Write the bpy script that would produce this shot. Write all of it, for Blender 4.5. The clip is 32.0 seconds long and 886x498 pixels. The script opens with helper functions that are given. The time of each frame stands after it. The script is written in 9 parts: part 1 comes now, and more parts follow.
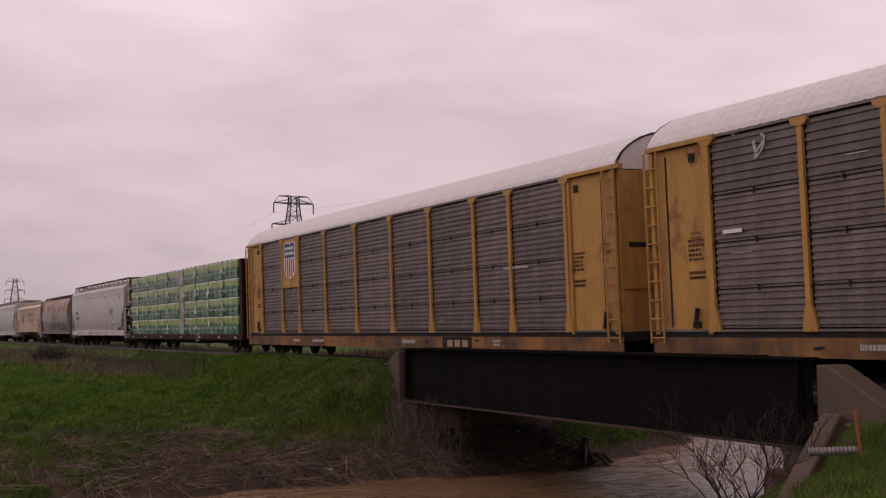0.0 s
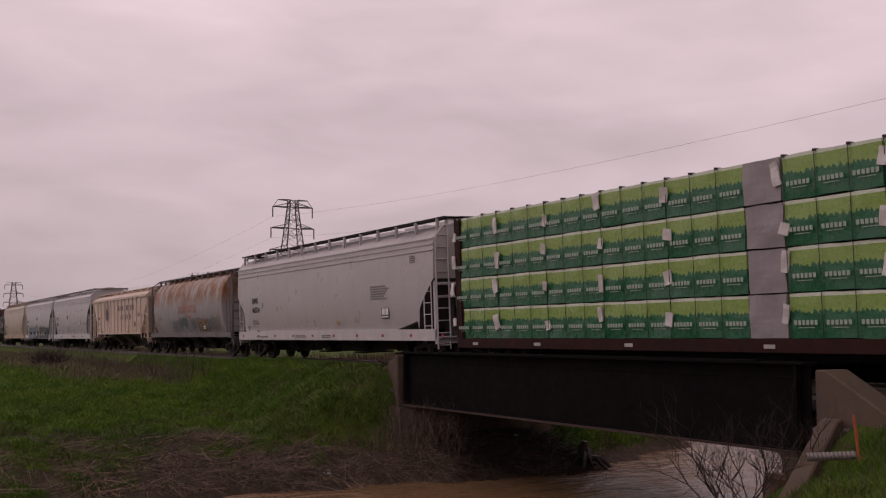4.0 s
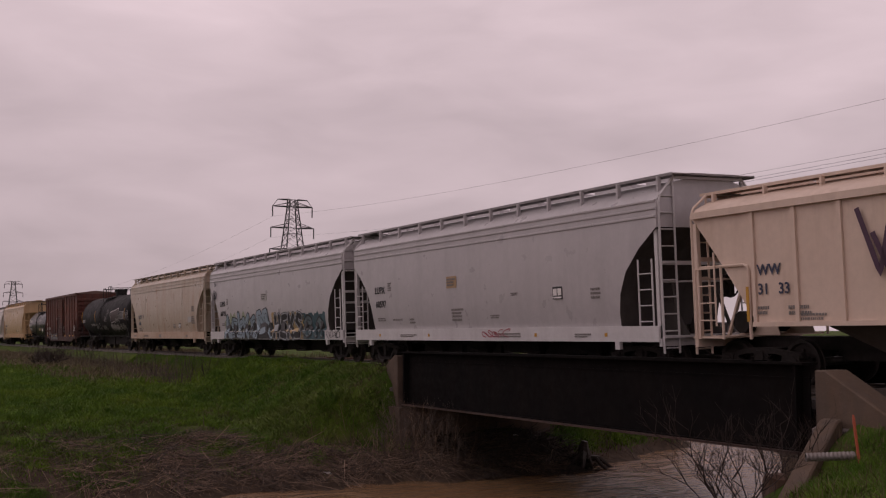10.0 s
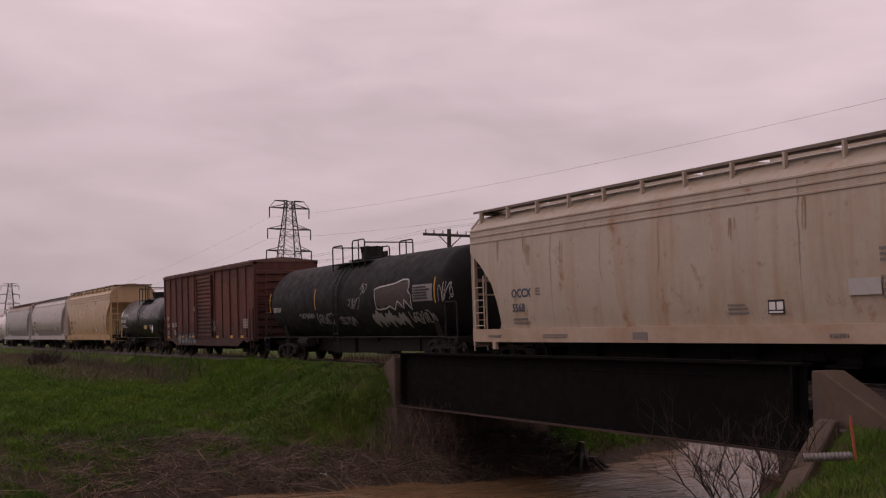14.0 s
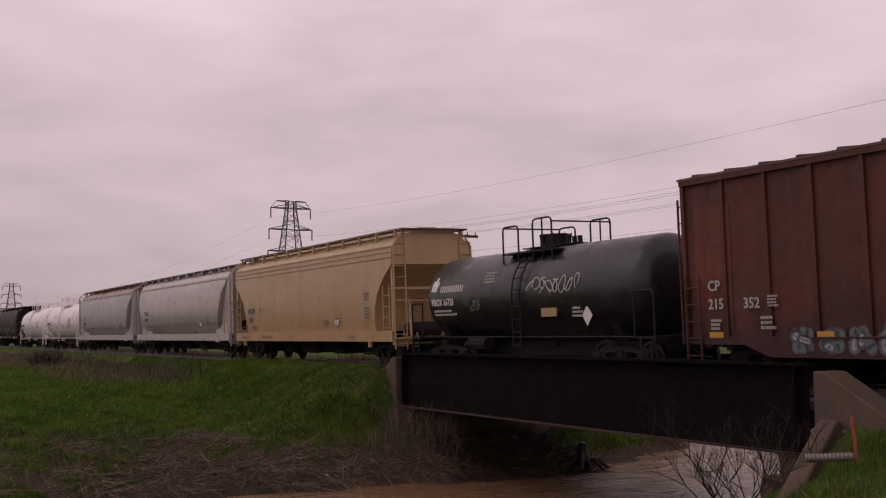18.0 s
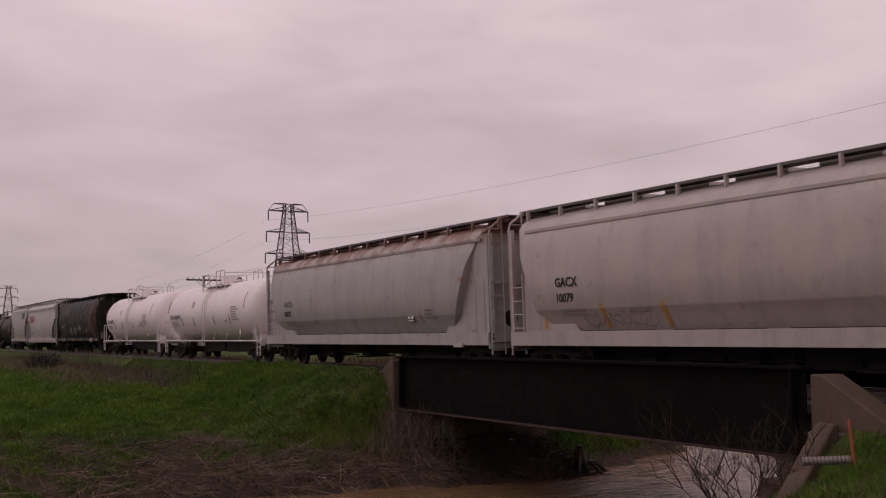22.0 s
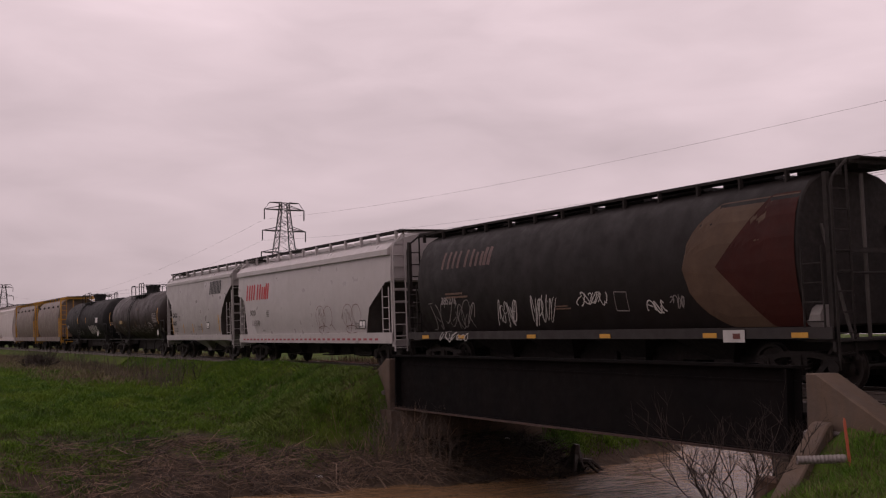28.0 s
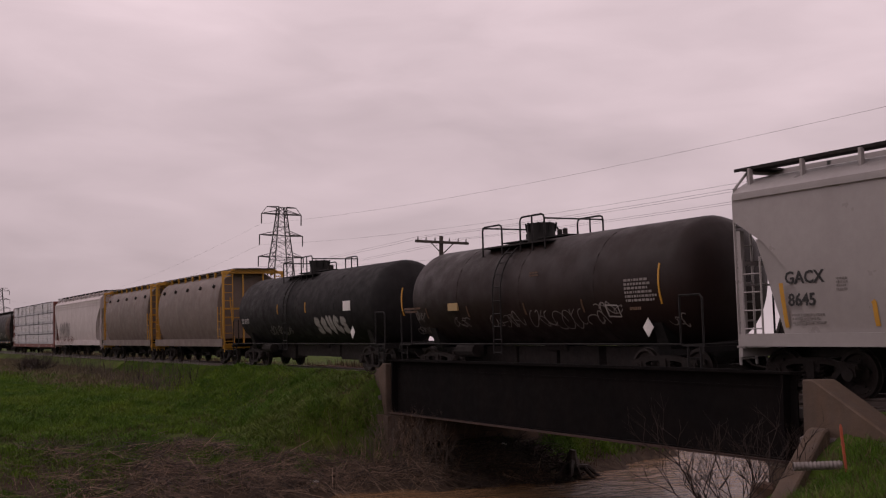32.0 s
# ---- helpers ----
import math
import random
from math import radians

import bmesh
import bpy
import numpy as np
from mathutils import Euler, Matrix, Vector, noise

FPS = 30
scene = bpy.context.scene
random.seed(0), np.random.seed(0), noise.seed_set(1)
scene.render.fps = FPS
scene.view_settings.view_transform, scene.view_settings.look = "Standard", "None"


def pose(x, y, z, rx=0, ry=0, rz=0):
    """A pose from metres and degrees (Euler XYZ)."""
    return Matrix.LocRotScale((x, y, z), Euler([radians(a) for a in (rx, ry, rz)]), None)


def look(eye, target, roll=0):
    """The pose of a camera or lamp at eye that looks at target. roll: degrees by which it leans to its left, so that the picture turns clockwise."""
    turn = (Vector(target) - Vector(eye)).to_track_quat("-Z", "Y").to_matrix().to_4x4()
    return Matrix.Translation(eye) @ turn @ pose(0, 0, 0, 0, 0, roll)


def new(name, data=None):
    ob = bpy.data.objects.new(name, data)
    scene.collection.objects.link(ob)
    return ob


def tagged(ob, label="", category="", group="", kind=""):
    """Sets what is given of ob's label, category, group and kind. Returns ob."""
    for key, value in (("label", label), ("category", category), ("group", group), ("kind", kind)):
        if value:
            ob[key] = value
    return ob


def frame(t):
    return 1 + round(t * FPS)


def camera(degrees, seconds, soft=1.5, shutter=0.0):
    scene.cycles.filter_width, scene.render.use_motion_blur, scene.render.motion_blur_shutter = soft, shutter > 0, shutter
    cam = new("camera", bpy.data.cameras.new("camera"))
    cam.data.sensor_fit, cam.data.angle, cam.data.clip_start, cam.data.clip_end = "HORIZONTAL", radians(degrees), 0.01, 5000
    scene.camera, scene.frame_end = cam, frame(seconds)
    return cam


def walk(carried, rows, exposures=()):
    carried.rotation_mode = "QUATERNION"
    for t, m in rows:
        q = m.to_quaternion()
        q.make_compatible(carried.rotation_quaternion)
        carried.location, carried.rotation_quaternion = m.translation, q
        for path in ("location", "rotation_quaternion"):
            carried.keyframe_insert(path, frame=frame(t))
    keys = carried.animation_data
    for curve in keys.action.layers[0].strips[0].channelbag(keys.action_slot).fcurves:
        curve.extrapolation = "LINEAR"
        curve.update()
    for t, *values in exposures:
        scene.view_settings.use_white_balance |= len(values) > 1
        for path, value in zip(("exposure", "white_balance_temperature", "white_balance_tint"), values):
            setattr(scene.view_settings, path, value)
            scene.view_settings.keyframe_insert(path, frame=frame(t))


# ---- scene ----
cam = camera(44.95, 32.0, soft=1.2)
EYE = (0.0, -17.369, 1.068)


def aim(yaw, pitch, roll):
    return pose(*EYE, 90 + pitch, 0, yaw) @ pose(0, 0, 0, 0, 0, roll)


# a hand-held camera that stays on its spot
walk(cam, [
    (0.0, aim(61.153, 4.266, -0.535)), (0.5, aim(61.154, 4.312, -0.533)), (1.0, aim(61.166, 4.429, -0.467)),
    (1.5, aim(61.166, 4.475, -0.467)), (2.0, aim(61.17, 4.464, -0.433)), (2.5, aim(61.111, 4.476, -0.24)),
    (3.0, aim(61.047, 4.437, -0.343)), (3.5, aim(61.058, 4.453, -0.387)), (5.5, aim(61.149, 4.636, -0.531)),
    (6.0, aim(61.046, 4.625, -0.495)), (6.5, aim(61.0, 4.592, -0.398)), (7.0, aim(61.074, 4.548, -0.473)),
    (7.5, aim(61.221, 4.501, -0.485)), (8.0, aim(61.219, 4.552, -0.411)), (8.5, aim(61.13, 4.512, -0.473)),
    (9.0, aim(61.139, 4.406, -0.652)), (9.5, aim(61.156, 4.353, -0.511)), (10.0, aim(61.084, 4.473, -0.346)),
    (10.5, aim(61.074, 4.475, -0.467)), (11.0, aim(61.089, 4.558, -0.428)), (11.5, aim(61.045, 4.691, -0.404)),
    (12.0, aim(61.055, 4.764, -0.499)), (12.5, aim(61.084, 4.78, -0.515)), (13.0, aim(61.038, 4.634, -0.424)),
    (13.5, aim(61.025, 4.581, -0.315)), (14.0, aim(60.922, 4.532, -0.449)), (14.5, aim(60.925, 4.584, -0.511)),
    (16.5, aim(61.061, 4.628, -0.367)), (17.0, aim(61.04, 4.56, -0.321)), (17.5, aim(60.987, 4.483, -0.337)),
    (18.0, aim(60.994, 4.552, -0.406)), (18.5, aim(60.94, 4.695, -0.383)), (19.0, aim(60.941, 4.756, -0.339)),
    (19.5, aim(60.962, 4.72, -0.327)), (20.0, aim(60.981, 4.658, -0.342)), (20.5, aim(60.901, 4.627, -0.318)),
    (21.0, aim(60.842, 4.557, -0.381)), (21.5, aim(60.849, 4.588, -0.449)), (22.0, aim(60.858, 4.705, -0.372)),
    (22.5, aim(60.862, 4.761, -0.342)), (23.0, aim(60.874, 4.777, -0.328)), (23.5, aim(60.839, 4.698, -0.282)),
    (24.0, aim(60.746, 4.645, -0.193)), (24.5, aim(60.711, 4.699, -0.319)), (25.0, aim(60.664, 4.752, -0.416)),
    (25.5, aim(60.663, 4.835, -0.427)), (27.5, aim(60.711, 4.664, -0.358)), (28.0, aim(60.65, 4.643, -0.351)),
    (28.5, aim(60.655, 4.659, -0.357)), (29.0, aim(60.685, 4.771, -0.277)), (29.5, aim(60.729, 4.816, -0.247)),
    (30.0, aim(60.75, 4.893, -0.243)), (30.5, aim(60.672, 4.871, -0.169)), (31.0, aim(60.538, 4.916, -0.124)),
    (31.5, aim(60.499, 4.912, -0.147)), (32.0, aim(60.492, 4.907, -0.163)),
], exposures=[(0, 0.24), (3, 0.12), (6, 0.0), (8, -0.03), (13, 0.0), (17, 0.14), (19, 0.0), (22, -0.03), (25, -0.22), (28, 0.16), (30, 0.06), (32, 0.06)])

# ---- light ----
world = bpy.data.worlds.new("overcast_sky")
scene.world = world
world.use_nodes = True
wn, wl = world.node_tree.nodes, world.node_tree.links
wn.clear()


def wnode(kind, **values):
    n = wn.new(kind)
    for k, v in values.items():
        n.inputs[k].default_value = v
    return n


sky = wn.new("ShaderNodeTexSky")
sky.sky_type, sky.sun_disc = "NISHITA", False
sky.sun_elevation, sky.sun_rotation = radians(48), radians(200)
coord = wn.new("ShaderNodeTexCoord")
split = wn.new("ShaderNodeSeparateXYZ")
wl.new(coord.outputs["Generated"], split.inputs[0])
# cloud sheets: flat layers, stretched towards the horizon
flat = wn.new("ShaderNodeMapping")
flat.inputs["Scale"].default_value = (1.0, 1.0, 3.4)
flat.inputs["Location"].default_value = (0.35, 0.1, 0.6)
wl.new(coord.outputs["Generated"], flat.inputs[0])
cloud_a = wnode("ShaderNodeTexNoise", Scale=2.0, Detail=3.0, Roughness=0.48, Distortion=0.25)
cloud_b = wnode("ShaderNodeTexNoise", Scale=7.0, Detail=6.0, Roughness=0.5, Distortion=0.4)
wl.new(flat.outputs[0], cloud_a.inputs["Vector"])
wl.new(flat.outputs[0], cloud_b.inputs["Vector"])
both = wn.new("ShaderNodeMix")
both.inputs["Factor"].default_value = 0.3
wl.new(cloud_a.outputs["Fac"], both.inputs["A"])
wl.new(cloud_b.outputs["Fac"], both.inputs["B"])
ramp = wn.new("ShaderNodeValToRGB")
ramp.color_ramp.elements[0].position, ramp.color_ramp.elements[0].color = 0.38, (0.562, 0.444, 0.474, 1)
ramp.color_ramp.elements[1].position, ramp.color_ramp.elements[1].color = 0.64, (0.775, 0.611, 0.652, 1)
wl.new(both.outputs["Result"], ramp.inputs[0])
# brighter towards the zenith, as cloud cover is
rise = wn.new("ShaderNodeMapRange")
rise.inputs["From Min"].default_value, rise.inputs["From Max"].default_value = 0.03, 0.36
rise.inputs["To Min"].default_value, rise.inputs["To Max"].default_value = 0.80, 1.14
wl.new(split.outputs["Z"], rise.inputs["Value"])
gain = wn.new("ShaderNodeMix")
gain.data_type, gain.blend_type = "RGBA", "MULTIPLY"
gain.inputs[0].default_value = 1.0
wl.new(ramp.outputs[0], gain.inputs[6])
wl.new(rise.outputs[0], gain.inputs[7])
# dims the unseen sky overhead so that less light reaches the ground
lid = wn.new("ShaderNodeMapRange")
lid.inputs["From Min"].default_value, lid.inputs["From Max"].default_value = 0.45, 0.9
lid.inputs["To Min"].default_value, lid.inputs["To Max"].default_value = 1.0, 0.84
wl.new(split.outputs["Z"], lid.inputs["Value"])
dull = wn.new("ShaderNodeMix")
dull.data_type, dull.blend_type = "RGBA", "MULTIPLY"
dull.inputs[0].default_value = 1.0
wl.new(gain.outputs[2], dull.inputs[6])
wl.new(lid.outputs[0], dull.inputs[7])
cover = wnode("ShaderNodeBackground", Strength=1.0)
wl.new(dull.outputs[2], cover.inputs["Color"])
clear = wnode("ShaderNodeBackground", Strength=0.05)
wl.new(sky.outputs[0], clear.inputs["Color"])
blend = wnode("ShaderNodeMixShader", Fac=0.96)
wl.new(clear.outputs[0], blend.inputs[1])
wl.new(cover.outputs[0], blend.inputs[2])
wout = wn.new("ShaderNodeOutputWorld")
wl.new(blend.outputs[0], wout.inputs[0])

sun = new("sun", bpy.data.lights.new("sun", "SUN"))
sun.data.energy, sun.data.angle, sun.data.color = 0.35, radians(40), (1.0, 0.93, 0.9)
sun.matrix_world = look((-40, -90, 110), (0, 0, 0))


# ---- materials ----
def mat(name, base, second=None, amount=0.5, scale=2.0, rough=0.6, metal=0.0, bump=0.15, bscale=30.0,
        streak=None, streak_amount=0.0, rust=None, rust_amount=0.0, rust_scale=1.2, vary=0.0, island=0.0, spec=0.5, world_space=False, top=None, fine=0.05, wave=0.0, soot=None):
    """Base colour broken by a second at two scales, runs down the sides, rust patches, fine relief."""
    m = bpy.data.materials.new(name)
    m.use_nodes = True
    nt, ln = m.node_tree.nodes, m.node_tree.links
    bsdf = nt["Principled BSDF"]
    bsdf.inputs["Roughness"].default_value, bsdf.inputs["Metallic"].default_value = rough, metal
    bsdf.inputs["Specular IOR Level"].default_value = spec
    if world_space:
        vec = nt.new("ShaderNodeNewGeometry").outputs["Position"]
    else:
        vec = nt.new("ShaderNodeTexCoord").outputs["Object"]

    def noise_node(sc, detail, rgh, squash=None):
        n = nt.new("ShaderNodeTexNoise")
        n.inputs["Scale"].default_value, n.inputs["Detail"].default_value, n.inputs["Roughness"].default_value = sc, detail, rgh
        if squash:
            mp = nt.new("ShaderNodeMapping")
            mp.inputs["Scale"].default_value = squash
            ln.new(vec, mp.inputs[0])
            ln.new(mp.outputs[0], n.inputs["Vector"])
        else:
            ln.new(vec, n.inputs["Vector"])
        return n.outputs["Fac"]

    def ranged(src, a, b, c, d):
        r = nt.new("ShaderNodeMapRange")
        for k, v in zip(("From Min", "From Max", "To Min", "To Max"), (a, b, c, d)):
            r.inputs[k].default_value = v
        ln.new(src, r.inputs["Value"])
        return r.outputs[0]

    def mixed(fac, a, b, how="MIX"):
        x = nt.new("ShaderNodeMix")
        x.data_type, x.blend_type = "RGBA", how
        for sock, v in ((x.inputs[0], fac), (x.inputs[6], a), (x.inputs[7], b)):
            if isinstance(v, tuple):
                sock.default_value = (*v[:3], 1)
            elif isinstance(v, float):
                sock.default_value = v
            else:
                ln.new(v, sock)
        return x.outputs[2]

    second = second or tuple(c * 0.6 for c in base)
    col = mixed(ranged(noise_node(scale, 6, 0.6), 0.35, 0.68, 0.0, amount), tuple(base), tuple(second))
    speck = ranged(noise_node(scale * 9, 4, 0.65), 0.3, 0.7, 1 - fine, 1 + fine)
    col = mixed(1.0, col, speck, "MULTIPLY")
    if streak:
        col = mixed(ranged(noise_node(1.0, 5, 0.6, (2.3, 2.3, 0.22)), 0.46, 0.72, 0.0, streak_amount), col, tuple(streak))
    if rust:
        mask = ranged(noise_node(rust_scale, 8, 0.68, (1.0, 1.0, 0.8)), 0.62 - 0.3 * rust_amount, 0.70 - 0.25 * rust_amount, 0.0, 0.9)
        col = mixed(mask, col, tuple(rust))
    if top:
        stain, za, zb, strength = top
        sp = nt.new("ShaderNodeSeparateXYZ")
        ln.new(vec, sp.inputs[0])
        runs = ranged(noise_node(1.3, 8, 0.72, (1.0, 0.6, 0.55)), 0.44, 0.53, 0.0, 1.0)
        fade = ranged(sp.outputs["Z"], za, zb, 0.0, strength)
        fringe = nt.new("ShaderNodeMath")
        fringe.operation = "MULTIPLY"
        ln.new(ranged(noise_node(1.3, 8, 0.72, (1.0, 0.6, 0.55)), 0.37, 0.47, 0.0, 0.55), fringe.inputs[0])
        ln.new(fade, fringe.inputs[1])
        col = mixed(fringe.outputs[0], col, (0.30, 0.17, 0.085))
        mul = nt.new("ShaderNodeMath")
        mul.operation = "MULTIPLY"
        ln.new(runs, mul.inputs[0])
        ln.new(fade, mul.inputs[1])
        col = mixed(mul.outputs[0], col, tuple(stain))
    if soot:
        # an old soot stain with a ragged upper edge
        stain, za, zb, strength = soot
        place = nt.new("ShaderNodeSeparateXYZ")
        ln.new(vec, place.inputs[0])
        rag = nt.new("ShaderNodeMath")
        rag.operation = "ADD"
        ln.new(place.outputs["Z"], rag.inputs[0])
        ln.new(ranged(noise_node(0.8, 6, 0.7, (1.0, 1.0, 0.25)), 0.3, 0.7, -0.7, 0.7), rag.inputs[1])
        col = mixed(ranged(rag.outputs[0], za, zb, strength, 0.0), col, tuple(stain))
    if vary:
        info = nt.new("ShaderNodeObjectInfo")
        col = mixed(1.0, col, ranged(info.outputs["Random"], 0, 1, 1 - vary, 1 + vary), "MULTIPLY")
    if island:
        geo = nt.new("ShaderNodeNewGeometry")
        col = mixed(1.0, col, ranged(geo.outputs["Random Per Island"], 0, 1, 1 - island, 1 + island), "MULTIPLY")
    ln.new(col, bsdf.inputs["Base Color"])
    ln.new(ranged(noise_node(scale * 3, 4, 0.6), 0.3, 0.7, max(0.05, rough - 0.14), min(1, rough + 0.12)), bsdf.inputs["Roughness"])
    if bump:
        bp = nt.new("ShaderNodeBump")
        bp.inputs["Strength"].default_value, bp.inputs["Distance"].default_value = bump, 0.02
        ln.new(noise_node(bscale, 5, 0.6), bp.inputs["Height"])
        if wave:
            # sheet metal that is not quite flat between its seams
            wv = nt.new("ShaderNodeBump")
            wv.inputs["Strength"].default_value, wv.inputs["Distance"].default_value = wave, 0.06
            ln.new(noise_node(0.9, 2, 0.4, (1.0, 1.0, 0.7)), wv.inputs["Height"])
            ln.new(wv.outputs[0], bp.inputs["Normal"])
        ln.new(bp.outputs[0], bsdf.inputs["Normal"])
    return m


RUST = (0.20, 0.075, 0.03)
M = {
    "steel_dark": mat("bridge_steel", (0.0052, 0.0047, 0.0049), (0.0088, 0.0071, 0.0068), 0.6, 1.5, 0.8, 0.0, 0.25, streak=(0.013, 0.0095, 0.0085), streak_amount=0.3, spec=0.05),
    "steel_edge": mat("rusted_flange", (0.05, 0.024, 0.017), (0.02, 0.012, 0.01), 0.8, 3, 0.8),
    "concrete": mat("old_concrete", (0.106, 0.070, 0.047), (0.058, 0.039, 0.028), 0.7, 1.2, 0.9, bump=0.4, bscale=18, streak=(0.06, 0.05, 0.045), streak_amount=0.5),
    "rail": mat("rail_steel", (0.10, 0.075, 0.065), (0.2, 0.18, 0.17), 0.5, 2, 0.5, 0.5),
    "tie": mat("tie_timber", (0.06, 0.045, 0.036), (0.11, 0.09, 0.075), 0.6, 4, 0.9, vary=0.3),
    "ballast": mat("ballast_stone", (0.13, 0.11, 0.105), (0.06, 0.05, 0.047), 0.7, 6, 0.95, bump=0.8, bscale=9, island=0.45, world_space=True),
    "truck": mat("truck_iron", (0.012, 0.0095, 0.0088), (0.021, 0.0155, 0.013), 0.7, 4, 0.8, spec=0.25),
    "wheel": mat("wheel_steel", (0.015, 0.011, 0.0095), (0.03, 0.021, 0.0175), 0.6, 5, 0.6, 0.4),
    "end_dark": mat("end_dark", (0.075, 0.066, 0.062), (0.04, 0.034, 0.031), 0.7, 1.2, 0.8, streak=(0.03, 0.024, 0.02), streak_amount=0.5, spec=0.25),
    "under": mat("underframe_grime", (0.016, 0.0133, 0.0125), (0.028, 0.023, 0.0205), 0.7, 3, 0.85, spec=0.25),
    "pole": mat("tarred_pole", (0.045, 0.035, 0.03), (0.08, 0.065, 0.055), 0.6, 3, 0.9),
    "lattice": mat("tower_steel", (0.06, 0.055, 0.058), (0.1, 0.09, 0.09), 0.5, 2, 0.7, 0.3),
    "wire": mat("cable_metal", (0.16, 0.14, 0.14), None, 0.3, 1, 0.6, 0.3, 0.0),
}


# ---- mesh helpers ----
def box(bm, x0, x1, y0, y1, z0, z1):
    v = [bm.verts.new(p) for p in ((x0, y0, z0), (x1, y0, z0), (x1, y1, z0), (x0, y1, z0), (x0, y0, z1), (x1, y0, z1), (x1, y1, z1), (x0, y1, z1))]
    for f in ((0, 3, 2, 1), (4, 5, 6, 7), (0, 1, 5, 4), (1, 2, 6, 5), (2, 3, 7, 6), (3, 0, 4, 7)):
        bm.faces.new([v[i] for i in f])
    return v


def ring(bm, c, u, w, r, n):
    return [bm.verts.new(c + u * (r * math.cos(2 * math.pi * i / n)) + w * (r * math.sin(2 * math.pi * i / n))) for i in range(n)]


def tube(bm, pts, r, n=6, r_end=None, cap=True):
    """A round bar through the points, tapered to r_end."""
    pts = [Vector(p) for p in pts]
    prev, first = None, None
    for i, p in enumerate(pts):
        d = (pts[min(i + 1, len(pts) - 1)] - pts[max(i - 1, 0)]).normalized()
        u = d.orthogonal().normalized() if abs(d.z) < 0.99 else Vector((1, 0, 0))
        w = d.cross(u).normalized()
        u = w.cross(d).normalized()
        k = r if r_end is None else r + (r_end - r) * i / (len(pts) - 1)
        here = ring(bm, p, u, w, k, n)
        if prev:
            off = min(range(n), key=lambda o: sum((here[(j + o) % n].co - prev[j].co).length for j in range(n)))
            here = here[off:] + here[:off]
            for j in range(n):
                bm.faces.new((prev[j], prev[(j + 1) % n], here[(j + 1) % n], here[j]))
        else:
            first = here
        prev = here
    if cap:
        bm.faces.new(first[::-1])
        bm.faces.new(prev)


def loft(bm, sections, closed=True, caps=True):
    """Skin over sections of equal length, each a ring (closed) or a strip of points."""
    rows = [[bm.verts.new(p) for p in s] for s in sections]
    n = len(rows[0])
    for a, b in zip(rows, rows[1:]):
        for j in range(n if closed else n - 1):
            k = (j + 1) % n
            bm.faces.new((a[j], a[k], b[k], b[j]))
    if caps and closed:
        bm.faces.new(rows[0][::-1])
        bm.faces.new(rows[-1])
    return rows


def finish(name, bm, material, smooth=False, angle=35):
    bmesh.ops.recalc_face_normals(bm, faces=bm.faces)
    me = bpy.data.meshes.new(name)
    bm.to_mesh(me)
    bm.free()
    me.materials.append(material)
    if smooth:
        me.shade_smooth()
        me.set_sharp_from_angle(angle=radians(angle))
    return me


def link(name, me, parent=None, at=None, label=""):
    ob = new(name, me)
    if parent:
        ob.parent = parent
    if at is not None:
        ob.matrix_basis = at
    if label:
        tagged(ob, label)
    return ob


def part(name, bm, material, parent, label="", smooth=False, at=None):
    return link(name, finish(name, bm, material, smooth), parent, at, label)


def boxes(*items):
    bm = bmesh.new()
    for it in items:
        box(bm, *it)
    return bm


def raw(name, verts, faces, material):
    me = bpy.data.meshes.new(name)
    me.from_pydata(verts, [], faces)
    me.materials.append(material)
    return me

# ---- the lie of the land ----
WATER = -3.0


def smooth(a, b, x):
    k = np.clip((x - a) / (b - a), 0, 1)
    return k * k * (3 - 2 * k)


def bank_left(y):
    """x of the left waterline."""
    y = np.asarray(y, float)
    return np.where(y < 1, -26.6 + 0.6 * smooth(-6, 1, y), -26.0 - 0.45 * np.clip(y - 1, 0, 7.5) - 0.95 * np.clip(y - 8.5, 0, 60) - 0.35 * np.maximum(y - 68.5, 0)) + 0.25 * np.sin(y * 1.7) + 0.12 * np.sin(y * 4.1 + 1)


def bank_right(y):
    y = np.asarray(y, float)
    return np.where(y < 1, -14.5 + np.interp(-y, (0, 3, 5, 8, 12, 17, 60), (0, 0.1, 0.6, 3.3, 6.9, 10.0, 14.0)) + 0.1 * np.sin(y * 0.9), -14.5 - 1.3 * np.clip(y - 1, 0, 11) - 0.95 * np.clip(y - 12, 0, 56.5) - 0.35 * np.maximum(y - 68.5, 0))


